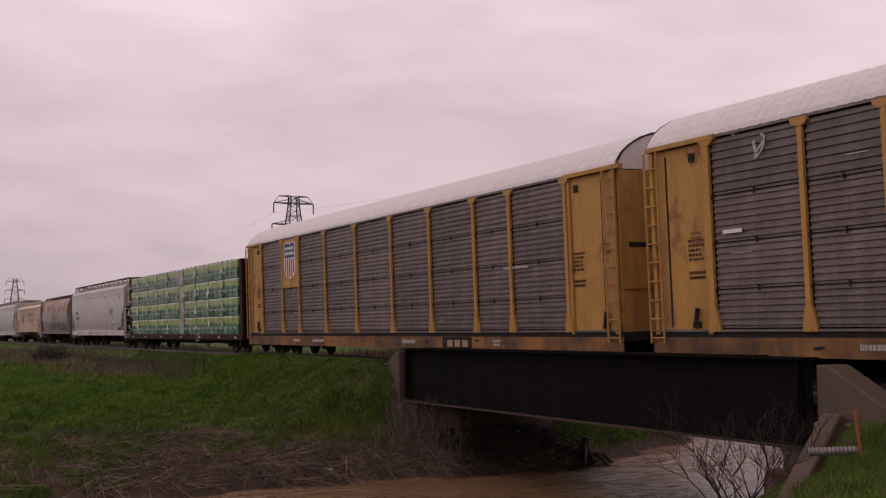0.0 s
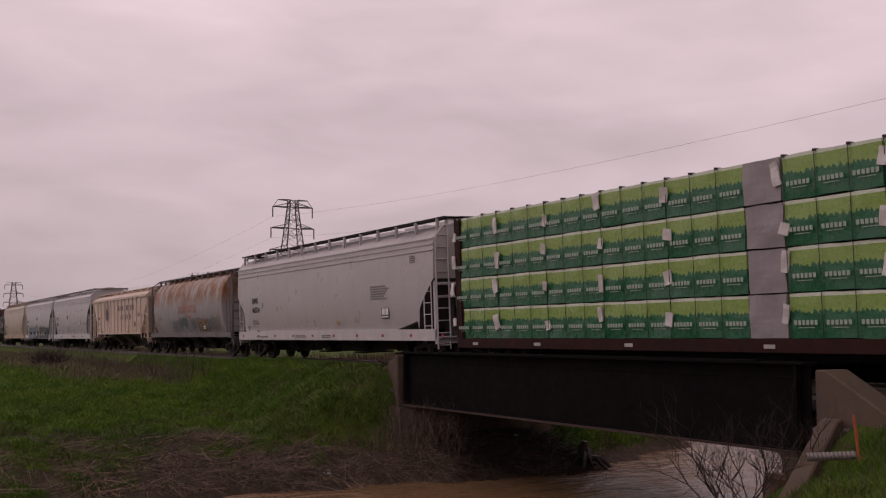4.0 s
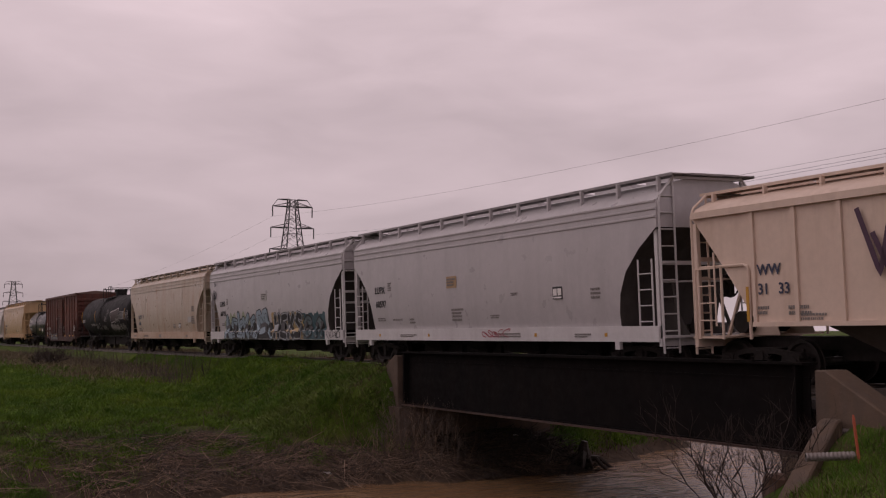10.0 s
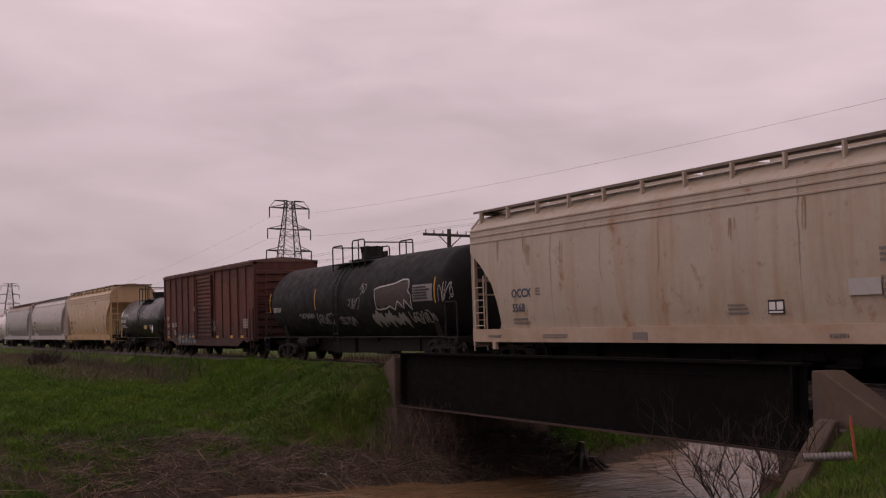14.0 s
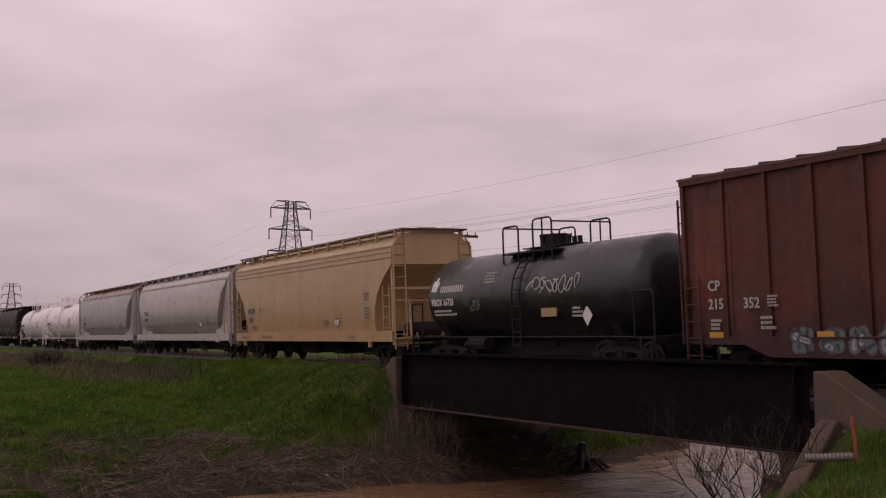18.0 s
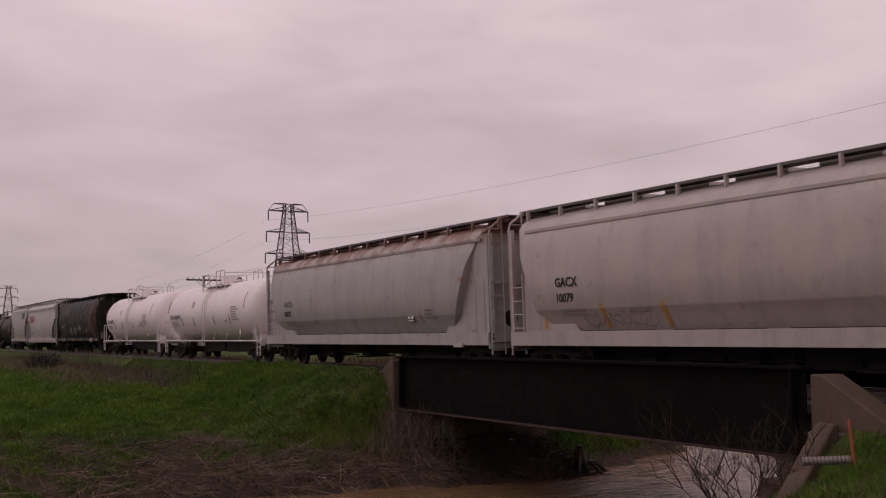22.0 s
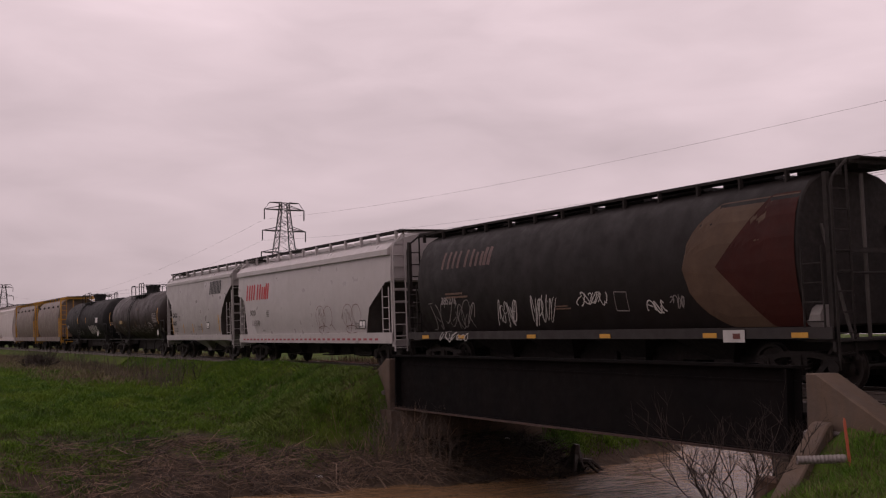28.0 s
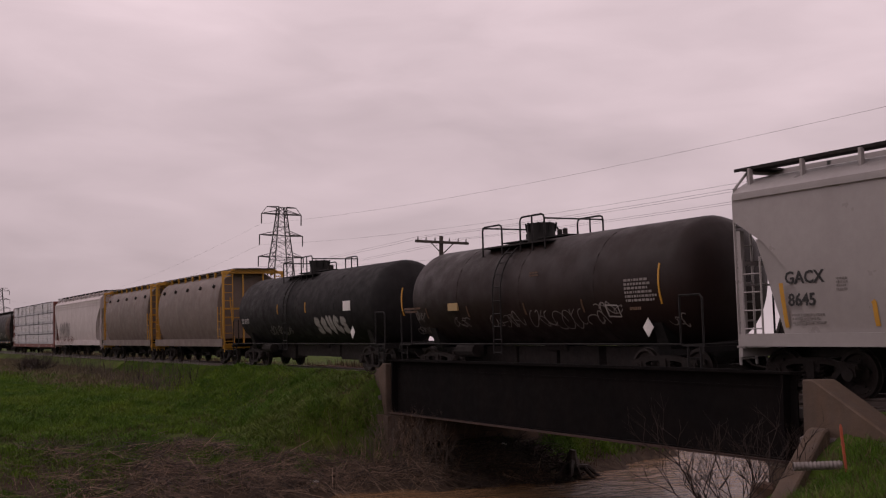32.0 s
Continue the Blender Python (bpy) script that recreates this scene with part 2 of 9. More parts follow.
def height(x, y):
    x, y = np.asarray(x, float), np.asarray(y, float)
    dl = bank_left(y) - x
    left = np.interp(dl, (-3, 0, 0.5, 1.6, 4.5, 10, 17, 40, 70, 400), (-3.9, -3.0, -2.72, -2.4, -1.9, -1.5, -1.2, -0.92, -0.8, -0.9))
    dr = x - bank_right(y)
    right = np.interp(dr, (-3, 0, 0.6, 2.6, 4.5, 12, 400), (-3.9, -3.0, -2.6, -1.15, -0.78, -0.65, -0.9))
    base = np.where(dl > -3.2, left, np.where(dr > -3.2, right, -3.9))
    # the track's bank, broken by the stream
    away = np.maximum(np.abs(y) - 2.0, 0)
    # grass has crept up to the rail between the brush and the bridge
    creep = smooth(-50, -43, x) * smooth(-28.9, -29.9, x) * (y < 0)
    crest = -0.16 + 0.13 * creep - 0.52 * np.maximum(away - 0.75 * creep, 0)
    keep = np.where(x < -20, smooth(-29.1, -30.4, x), smooth(-13.8, -12.4, x))
    over = np.maximum(base, crest)
    z = base + (over - base) * keep
    # the bank beyond the bridge is steeper
    z = z + 0.75 * smooth(2.6, 4.2, y) * smooth(0.2, 2.2, dl) * smooth(26, 12, dl)
    bumps = 0.08 * np.sin(x * 1.9 + 0.7 * y) * np.sin(y * 2.3 - 0.4 * x) + 0.05 * np.sin(x * 0.7 + 1) * np.sin(y * 0.9 + 0.3 * x) + 0.045 * np.sin(x * 4.3 + 2) * np.sin(y * 3.7 + x)
    return z + bumps * np.where(np.abs(y) < 2.4, 0.2, 1.0)


def steps(*spans):
    out = []
    for a, b, d in spans:
        out += list(np.arange(a, b, d))
    return np.array(out + [spans[-1][1]])


def land_material():
    m = bpy.data.materials.new("meadow_ground")
    m.use_nodes = True
    nt, ln = m.node_tree.nodes, m.node_tree.links
    bsdf = nt["Principled BSDF"]
    bsdf.inputs["Roughness"].default_value = 0.95
    bsdf.inputs["Specular IOR Level"].default_value = 0.15
    geo = nt.new("ShaderNodeNewGeometry")

    def nz(sc, detail=6):
        n = nt.new("ShaderNodeTexNoise")
        n.inputs["Scale"].default_value, n.inputs["Detail"].default_value = sc, detail
        ln.new(geo.outputs["Position"], n.inputs["Vector"])
        return n.outputs["Fac"]

    def rng(src, a, b, c, d):
        r = nt.new("ShaderNodeMapRange")
        for k, v in zip(("From Min", "From Max", "To Min", "To Max"), (a, b, c, d)):
            r.inputs[k].default_value = v
        ln.new(src, r.inputs["Value"])
        return r.outputs[0]

    def mx(fac, a, b):
        x = nt.new("ShaderNodeMix")
        x.data_type = "RGBA"
        for s, v in ((x.inputs[0], fac), (x.inputs[6], a), (x.inputs[7], b)):
            if isinstance(v, tuple):
                s.default_value = (*v, 1)
            else:
                ln.new(v, s)
        return x.outputs[2]

    grass = mx(rng(nz(0.5), 0.38, 0.64, 0, 1), (0.036, 0.066, 0.007), (0.07, 0.10, 0.011))
    grass = mx(rng(nz(2.6), 0.5, 0.72, 0, 0.8), grass, (0.05, 0.04, 0.02))
    mud = mx(rng(nz(3.0), 0.4, 0.65, 0, 1), (0.042, 0.03, 0.021), (0.068, 0.048, 0.034))
    sep = nt.new("ShaderNodeSeparateXYZ")
    ln.new(geo.outputs["Position"], sep.inputs[0])
    # below the flood line the soil is bare and silted
    line = nt.new("ShaderNodeMath")
    line.operation = "ADD"
    ln.new(sep.outputs["Z"], line.inputs[0])
    ln.new(rng(nz(0.8), 0.3, 0.7, -0.45, 0.45), line.inputs[1])
    col = mx(rng(line.outputs[0], -2.2, -1.6, 0, 1), mud, grass)
    ln.new(col, bsdf.inputs["Base Color"])
    bp = nt.new("ShaderNodeBump")
    bp.inputs["Strength"].default_value, bp.inputs["Distance"].default_value = 0.7, 0.08
    ln.new(nz(7.0, 8), bp.inputs["Height"])
    ln.new(bp.outputs[0], bsdf.inputs["Normal"])
    return m


def build_land():
    xs = steps((-3000, -400, 200), (-400, -120, 20), (-120, -62, 1.6), (-62, -10, 0.4), (-10, 30, 1.6), (30, 200, 17), (200, 1500, 200))
    ys = steps((-1500, -100, 200), (-100, -20, 8), (-20, 20, 0.4), (20, 60, 2), (60, 300, 20), (300, 3500, 300))
    gx, gy = np.meshgrid(xs, ys, indexing="ij")
    gz = height(gx, gy)
    verts = np.stack([gx, gy, gz], -1).reshape(-1, 3)
    n, k = len(xs), len(ys)
    i = (np.arange(n - 1)[:, None] * k + np.arange(k - 1)[None, :]).ravel()
    faces = np.stack([i, i + k, i + k + 1, i + 1], -1)
    me = raw("ground", verts.tolist(), faces.tolist(), land_material())
    me.shade_smooth()
    tagged(link("ground", me), "green spring meadow and muddy stream banks", "ground", kind="structure")


def build_water():
    m = bpy.data.materials.new("silty_water")
    m.use_nodes = True
    nt, ln = m.node_tree.nodes, m.node_tree.links
    bsdf = nt["Principled BSDF"]
    bsdf.inputs["Base Color"].default_value = (0.15, 0.088, 0.048, 1)
    bsdf.inputs["Roughness"].default_value, bsdf.inputs["IOR"].default_value = 0.16, 1.33
    bsdf.inputs["Specular IOR Level"].default_value = 0.17
    geo = nt.new("ShaderNodeNewGeometry")
    mp = nt.new("ShaderNodeMapping")
    mp.inputs["Rotation"].default_value = (0, 0, radians(20))
    mp.inputs["Scale"].default_value = (2.2, 0.8, 1)
    ln.new(geo.outputs["Position"], mp.inputs[0])
    tint = nt.new("ShaderNodeTexNoise")
    tint.inputs["Scale"].default_value = 0.5
    ln.new(mp.outputs[0], tint.inputs["Vector"])
    rp = nt.new("ShaderNodeValToRGB")
    rp.color_ramp.elements[0].color, rp.color_ramp.elements[1].color = (0.13, 0.076, 0.039, 1), (0.20, 0.122, 0.065, 1)
    ln.new(tint.outputs["Fac"], rp.inputs[0])
    ln.new(rp.outputs[0], bsdf.inputs["Base Color"])
    nz = nt.new("ShaderNodeTexNoise")
    nz.inputs["Scale"].default_value, nz.inputs["Detail"].default_value, nz.inputs["Distortion"].default_value = 2.2, 4, 0.6
    ln.new(mp.outputs[0], nz.inputs["Vector"])
    swell = nt.new("ShaderNodeTexNoise")
    swell.inputs["Scale"].default_value, swell.inputs["Detail"].default_value, swell.inputs["Distortion"].default_value = 0.55, 2, 0.8
    ln.new(mp.outputs[0], swell.inputs["Vector"])
    big = nt.new("ShaderNodeBump")
    big.inputs["Strength"].default_value, big.inputs["Distance"].default_value = 1.0, 0.22
    ln.new(swell.outputs["Fac"], big.inputs["Height"])
    bp = nt.new("ShaderNodeBump")
    bp.inputs["Strength"].default_value, bp.inputs["Distance"].default_value = 0.9, 0.12
    ln.new(nz.outputs["Fac"], bp.inputs["Height"])
    ln.new(big.outputs[0], bp.inputs["Normal"])
    ln.new(bp.outputs[0], bsdf.inputs["Normal"])
    ys = steps((-60, -14, 4), (-14, 14, 0.5), (14, 140, 6))
    verts, faces = [], []
    cols = 30
    for y in ys:
        a, b = float(bank_left(y)) - 1.5, float(bank_right(y)) + 1.5
        for c in range(cols + 1):
            x = a + (b - a) * c / cols
            ripple = 0.012 * math.sin(3.1 * x + 1.3 * y) + 0.01 * math.sin(1.7 * x - 3.9 * y)
            verts.append((x, y, WATER + ripple))
    for r in range(len(ys) - 1):
        for c in range(cols):
            i = r * (cols + 1) + c
            faces.append((i, i + 1, i + cols + 2, i + cols + 1))
    me = raw("water", verts, faces, m)
    me.shade_smooth()
    tagged(link("water", me), "brown silty stream in spate under the bridge", "water", kind="structure")


# ---- track ----
def rail_profile(y):
    half = ((0.07, -0.172), (0.07, -0.16), (0.012, -0.14), (0.012, -0.05), (0.036, -0.035), (0.036, -0.004), (0.03, 0.0))
    return [(y + a, b) for a, b in half] + [(y - a, b) for a, b in half[::-1]]


def build_track():
    track = tagged(new("railway_track"), "single railway track with rusty rails on timber ties", "railway track", kind="structure")
    for y in (-0.7525, 0.7525):
        bm = bmesh.new()
        prof = rail_profile(y)
        loft(bm, [[(x, a, b) for a, b in prof] for x in (-900, -300, -100, -30, 0, 90)])
        part("rail", bm, M["rail"], track, "rust-brown steel rail with a polished head")
    me = finish("tie", boxes((-0.11, 0.11, -1.3, 1.3, -0.35, -0.175)), M["tie"])
    x = -112.0
    while x < -2:
        link("tie", me, track, pose(x, random.uniform(-0.04, 0.04), random.uniform(-0.008, 0.004), 0, 0, random.uniform(-1.2, 1.2)))
        x += 0.56
    # ballast shoulder
    for a, b, name in ((-900.0, -29.9, "ballast"), (-13.3, 90.0, "ballast")):
        bm = bmesh.new()
        prof = ((-2.75, -0.62), (-2.2, -0.42), (-1.75, -0.22), (-1.35, -0.2), (1.35, -0.2), (1.75, -0.22), (2.2, -0.42), (2.75, -0.62), (2.75, -0.9), (-2.75, -0.9))
        loft(bm, [[(x, p, q) for p, q in prof] for x in (a, b)])
        tagged(link(name, finish(name, bm, M["ballast"])), "grey crushed-stone ballast under the track", "ballast", kind="structure")
    rng = np.random.default_rng(3)
    n = 9000
    px = -78 + 47.3 * rng.random(n) ** 0.8
    py = np.where(rng.random(n) < 0.8, -1.3 - 1.3 * rng.random(n), -0.6 + 1.2 * rng.random(n))
    pz = np.interp(-py, (1.35, 1.75, 2.2, 2.75), (-0.2, -0.22, -0.42, -0.62))
    tri = np.array(((1, 0, -0.4), (-0.5, 0.87, -0.4), (-0.5, -0.87, -0.4), (0, 0, 0.9)))
    size = 0.022 + 0.035 * rng.random(n)
    v = np.stack([px, py, pz], -1)[:, None, :] + (tri[None] * (0.7 + 0.6 * rng.random((n, 4, 1)))) * size[:, None, None]
    idx = np.arange(n)[:, None] * 4
    faces = np.concatenate([idx + np.array(f)[None] for f in ((0, 1, 3), (1, 2, 3), (2, 0, 3))])
    me = raw("ballast_stones", v.reshape(-1, 3).tolist(), faces.tolist(), M["ballast"])
    tagged(link("ballast_stones", me), "loose grey stones on the ballast shoulder", "stones", kind="stuff")


# ---- bridge ----
GX0, GX1 = -29.5, -13.62


def build_bridge():
    bridge = tagged(new("girder_bridge"), "dark half-through steel plate girder railway bridge over the stream", "bridge")
    stiff = finish("stiffener", boxes((-0.01, 0.01, -0.15, 0, -1.04, 0.44)), M["steel_dark"])
    for side in (-1, 1):
        y = side * 2.4
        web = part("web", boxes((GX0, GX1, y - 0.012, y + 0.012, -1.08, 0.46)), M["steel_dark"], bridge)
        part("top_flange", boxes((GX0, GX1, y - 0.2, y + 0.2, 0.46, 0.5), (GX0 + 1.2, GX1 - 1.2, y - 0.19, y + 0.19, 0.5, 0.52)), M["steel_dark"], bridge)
        part("bottom_flange", boxes((GX0, GX1, y - 0.2, y + 0.2, -1.125, -1.08)), M["steel_edge"], bridge, "rust-edged bottom flange")
        part("flange_angle", boxes((GX0, GX1, y - 0.11, y + 0.11, 0.435, 0.458), (GX0, GX1, y - 0.035, y + 0.035, 0.2, 0.23), (GX0, GX1, y - 0.12, y + 0.12, -1.078, -1.05)), M["steel_dark"], bridge)
        for x in (GX0 + 0.2, GX1 - 0.2):
            part("end_stiffener", boxes((x - 0.03, x + 0.03, y - 0.19, y + 0.19, -1.05, 0.44)), M["steel_dark"], bridge)
        for i in range(9):
            link("stiffener", stiff, web, pose(GX0 + 1.8 + i * 1.6, y + side * -0.015, 0, 0, 0, 0 if side > 0 else 180))
    for i in range(10):
        x = GX0 + 0.7 + i * (GX1 - GX0 - 1.4) / 9
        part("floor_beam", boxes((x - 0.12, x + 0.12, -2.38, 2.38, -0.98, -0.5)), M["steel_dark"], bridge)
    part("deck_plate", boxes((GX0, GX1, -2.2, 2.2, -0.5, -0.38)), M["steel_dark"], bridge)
    part("deck_ballast", boxes((GX0, GX1, -1.7, 1.7, -0.38, -0.21)), M["ballast"], bridge)
    # abutments
    for x0, x1, s, n in ((-31.6, -29.6, -1, "abutment_west"), (-13.65, -11.7, 1, "abutment_east")):
        seat = x1 if s < 0 else x0
        ab = tagged(new(n), "weathered brown concrete bridge abutment with sloping wing walls", "abutment", kind="structure")
        part("seat_wall", boxes((x0, x1, -2.9, 2.9, -4.2, -1.16), (x0, x1 + 0.0, -2.0, 2.0, -1.16, -0.24)), M["concrete"], ab)
        part("breast_wall", boxes((seat - 0.55 if s < 0 else seat - 0.35, seat + 0.35 if s < 0 else seat + 0.55, -2.75, 2.75, -4.2, -1.19)), M["concrete"], ab)
        for y in (-2.06, 2.64):
            bm = bmesh.new()
            a = seat + (s * 0.02 if s < 0 else 0.33)
            top = ((a, 0.38), (a + s * 0.24, 0.38), (a + s * 3.6, -1.50), (a + s * 3.6, -2.6), (a, -4.2))
            loft(bm, [[(p, y - 0.58, q) for p, q in top], [(p, y, q) for p, q in top]])
            bmesh.ops.bevel(bm, geom=bm.edges[:], offset=0.025, segments=1, affect="EDGES")
            part("wing_wall", bm, M["concrete"], ab)
    # low splayed wall on the near side of the east abutment
    bm = bmesh.new()
    prof = ((-2.70, -0.42), (-2.95, -0.44), (-5.3, -1.66), (-5.3, -3.6), (-2.70, -3.6))
    loft(bm, [[(-13.08 + (-y - 2.7) * 0.46, y, z) for y, z in prof], [(-12.68 + (-y - 2.7) * 0.46, y, z) for y, z in prof]])
    bmesh.ops.bevel(bm, geom=bm.edges[:], offset=0.03, segments=1, affect="EDGES")
    tagged(link("splay_wall", finish("splay_wall", bm, M["concrete"])), "low sloping concrete retaining wall beside the abutment", "wall", kind="structure")


# ---- pylons, poles and wires ----
def bar(bm, a, b, r):
    tube(bm, [a, b], r, 4, cap=False)


def lattice_tower(x, y, base, top, turn):
    k = (top - base) / 36.0
    th = tagged(new("transmission_tower"), "grey lattice steel power transmission tower with three crossarm levels", "pylon", group="transmission towers")
    th.matrix_basis = pose(x, y, base, 0, 0, turn)

    def half(z):
        return k * float(np.interp(z / k, (0, 23, 34, 36), (4.2, 2.3, 1.1, 1.0)))

    corners = ((1, 1), (-1, 1), (-1, -1), (1, -1))
    levels = [0, 5, 9.5, 13.5, 17, 20, 22.6, 25, 27.2, 29.2, 31, 32.8, 34.4, 36]
    for sx, sy in corners:
        bm = bmesh.new()
        tube(bm, [(sx * half(a * k), sy * half(a * k), a * k) for a in (0, 23, 34, 36)], 0.16 * k, 4)
        part("leg", bm, M["lattice"], th)
    for (ax, ay), (bx, by) in zip(corners, corners[1:] + corners[:1]):
        for flip in (0, 1):
            bm = bmesh.new()
            tube(bm, [((ax, bx)[(i + flip) % 2] * half(a * k), (ay, by)[(i + flip) % 2] * half(a * k), a * k) for i, a in enumerate(levels)], 0.09 * k, 4, cap=False)
            part("bracing", bm, M["lattice"], th)
        for b in levels[2::2]:
            bm = bmesh.new()
            hb = half(b * k)
            bar(bm, (ax * hb, ay * hb, b * k), (bx * hb, by * hb, b * k), 0.08 * k)
            part("strut", bm, M["lattice"], th)
    for z, w in ((36, 3.9), (34.2, 5.3), (28.8, 5.75), (23.3, 6.0)):
        bm = bmesh.new()
        h = half(z * k)
        for sy in (-1, 1):
            bar(bm, (-w * k, 0, z * k), (-h, sy * h, z * k), 0.15 * k)
            bar(bm, (w * k, 0, z * k), (h, sy * h, z * k), 0.15 * k)
            if z != 36:
                bar(bm, (-w * k, 0, z * k), (-h, sy * h, (z + 1.0) * k), 0.1 * k)
                bar(bm, (w * k, 0, z * k), (h, sy * h, (z + 1.0) * k), 0.1 * k)
        bar(bm, (-h, 0, z * k), (h, 0, z * k), 0.12 * k)
        part("crossarm", bm, M["lattice"], th)
        if z != 36:
            for s in (-1, 1):
                ins = bmesh.new()
                tube(ins, [(s * w * k, 0, z * k), (s * w * k, 0, (z - 2.6) * k)], 0.16 * k, 6)
                part("insulator", ins, M["lattice"], th)
    for s in (-1, 1):
        bm = bmesh.new()
        bar(bm, (s * 3.9 * k, 0, 36 * k), (s * 5.3 * k, 0, 34.2 * k), 0.09 * k)
        part("tie_bar", bm, M["lattice"], th)
    return th


def wire(a, b, sag, r, name="power_line", label="thin overhead power line"):
    a, b = Vector(a), Vector(b)
    bm = bmesh.new()
    pts = []
    for i in range(29):
        k = i / 28
        p = a.lerp(b, k)
        pts.append((p.x, p.y, p.z - 4 * sag * k * (1 - k)))
    tube(bm, pts, r, 5)
    tagged(link(name, finish(name, bm, M["wire"])), label, "cable", group="overhead lines", kind="structure")


def utility_pole(x, y, top, turn):
    th = tagged(new("utility_pole"), "tarred wooden utility pole with one crossarm and insulators", "utility pole", group="line poles")
    z0 = float(height(x, y))
    th.matrix_basis = pose(x, y, z0, 0, 0, turn)
    h = top - z0
    bm = bmesh.new()
    tube(bm, [(0, 0, -0.4), (0, 0, h)], 0.15, 10, 0.11)
    part("pole", bm, M["pole"], th)
    part("crossarm", boxes((-1.65, 1.65, -0.17, -0.07, h - 0.42, h - 0.28)), M["pole"], th)
    bm = bmesh.new()
    for s in (-1, 1):
        bar(bm, (s * 0.75, -0.12, h - 0.35), (0, -0.12, h - 1.0), 0.03)
    part("brace", bm, M["pole"], th)
    for i in (-1.5, -1.0, -0.45, 0.45, 1.0, 1.5):
        bm = bmesh.new()
        tube(bm, [(i, -0.12, h - 0.28), (i, -0.12, h - 0.2), (i, -0.12, h - 0.1)], 0.045, 6, 0.03)
        part("insulator", bm, M["wire"], th)
    return th


def build_lines():
    # the high line runs along the track, 80 m beyond it
    spots = ((-724.0, 72.0), (-256.0, 80.3), (60.0, 86.0), (400.0, 92.0))
    for x, y in spots:
        lattice_tower(x, y, -0.9, 35.1, 89.0)
    for (ax, ay), (bx, by) in zip(spots, spots[1:]):
        sag = ((bx - ax) / 316.0) ** 2 * 5.2
        for z, w in ((34.2, 5.3), (28.8, 5.75), (23.3, 6.0)):
            wire((ax, ay - w, z - 3.5), (bx, by - w, z - 3.5), sag, 0.016)
    poles = [(-141.0, 11.2), (-96.0, 11.1), (-50.5, 11.1), (-5.5, 11.0), (40.0, 11.0)]
    for x, y in poles:
        utility_pole(x, y, 6.75, 90.0)
    for (ax, ay), (bx, by) in zip(poles, poles[1:]):
        for off in (-1.5, -1.0, 1.0, 1.5):
            wire((ax + 0.12, ay + off, 6.65), (bx + 0.12, by + off, 6.65), 0.35, 0.0055, "telegraph_wire", "thin telegraph wire along the track")


build_land()
build_water()
build_track()
build_bridge()
build_lines()

# ---- rolling stock ----
SPEED = 10.835
HALF_SPAN = 16.0
MOVING, TURNING = [], []
WHEEL_R = 0.457


def wheel_mesh():
    bm = bmesh.new()
    for s in (-1, 1):
        prof = ((0.10, 0.09), (0.10, 0.30), (0.045, 0.34), (0.05, 0.395), (0.0, 0.42), (0.0, 0.478), (-0.03, 0.482), (-0.035, 0.457), (-0.13, 0.452), (-0.13, 0.39), (-0.08, 0.36), (-0.06, 0.2), (-0.12, 0.09))
        n = 26
        rows = []
        for i in range(n):
            a = 2 * math.pi * i / n
            rows.append([(r * math.cos(a), s * (0.72 - d), r * math.sin(a)) for d, r in prof])
        rings = [[bm.verts.new(p) for p in r] for r in rows]
        for i in range(n):
            u, w = rings[i], rings[(i + 1) % n]
            for j in range(len(prof) - 1):
                bm.faces.new((u[j], u[j + 1], w[j + 1], w[j]))
        for i in range(5):
            a = 2 * math.pi * i / 5
            box(bm, 0.24 * math.cos(a) - 0.03, 0.24 * math.cos(a) + 0.03, s * 0.80 - 0.03, s * 0.80 + 0.02, 0.24 * math.sin(a) - 0.03, 0.24 * math.sin(a) + 0.03)
    tube(bm, [(0, -1.08, 0), (0, 1.08, 0)], 0.085, 10)
    return finish("wheelset", bm, M["wheel"], True)


def side_frame_mesh():
    bm = bmesh.new()
    outer = ((-1.12, 0.56), (-1.08, 0.66), (-0.62, 0.70), (-0.3, 0.76), (0.3, 0.76), (0.62, 0.70), (1.08, 0.66), (1.12, 0.56), (0.72, 0.5), (0.42, 0.2), (-0.42, 0.2), (-0.72, 0.5))
    inner = ((-0.62, 0.56), (-0.58, 0.6), (-0.5, 0.62), (-0.36, 0.64), (0.36, 0.64), (0.5, 0.62), (0.58, 0.6), (0.62, 0.56), (0.55, 0.5), (0.36, 0.29), (-0.36, 0.29), (-0.55, 0.5))
    lay = []
    for y in (-0.07, 0.07):
        lay.append(([bm.verts.new((a, y, b)) for a, b in outer], [bm.verts.new((a, y, b)) for a, b in inner]))
    n = len(outer)
    for j in range(n):
        k = (j + 1) % n
        for (o, i), rev in ((lay[0], False), (lay[1], True)):
            f = (o[j], o[k], i[k], i[j])
            bm.faces.new(f[::-1] if rev else f)
        bm.faces.new((lay[0][0][j], lay[1][0][j], lay[1][0][k], lay[0][0][k]))
        bm.faces.new((lay[0][1][j], lay[0][1][k], lay[1][1][k], lay[1][1][j]))
    for x in (-0.9, 0.9):
        tube(bm, [(x, -0.13, 0.46), (x, 0.1, 0.46)], 0.13, 10)
        box(bm, x - 0.16, x + 0.16, -0.1, 0.1, 0.42, 0.62)
    box(bm, -0.09, 0.09, -0.09, 0.09, 0.3, 0.7)
    return finish("side_frame", bm, M["truck"])


def spring_mesh():
    bm = bmesh.new()
    pts = [(0.065 * math.cos(a), 0.065 * math.sin(a), 0.29 + 0.31 * a / (8 * math.pi)) for a in np.linspace(0, 8 * math.pi, 41)]
    tube(bm, pts, 0.016, 4)
    return finish("spring", bm, M["truck"])


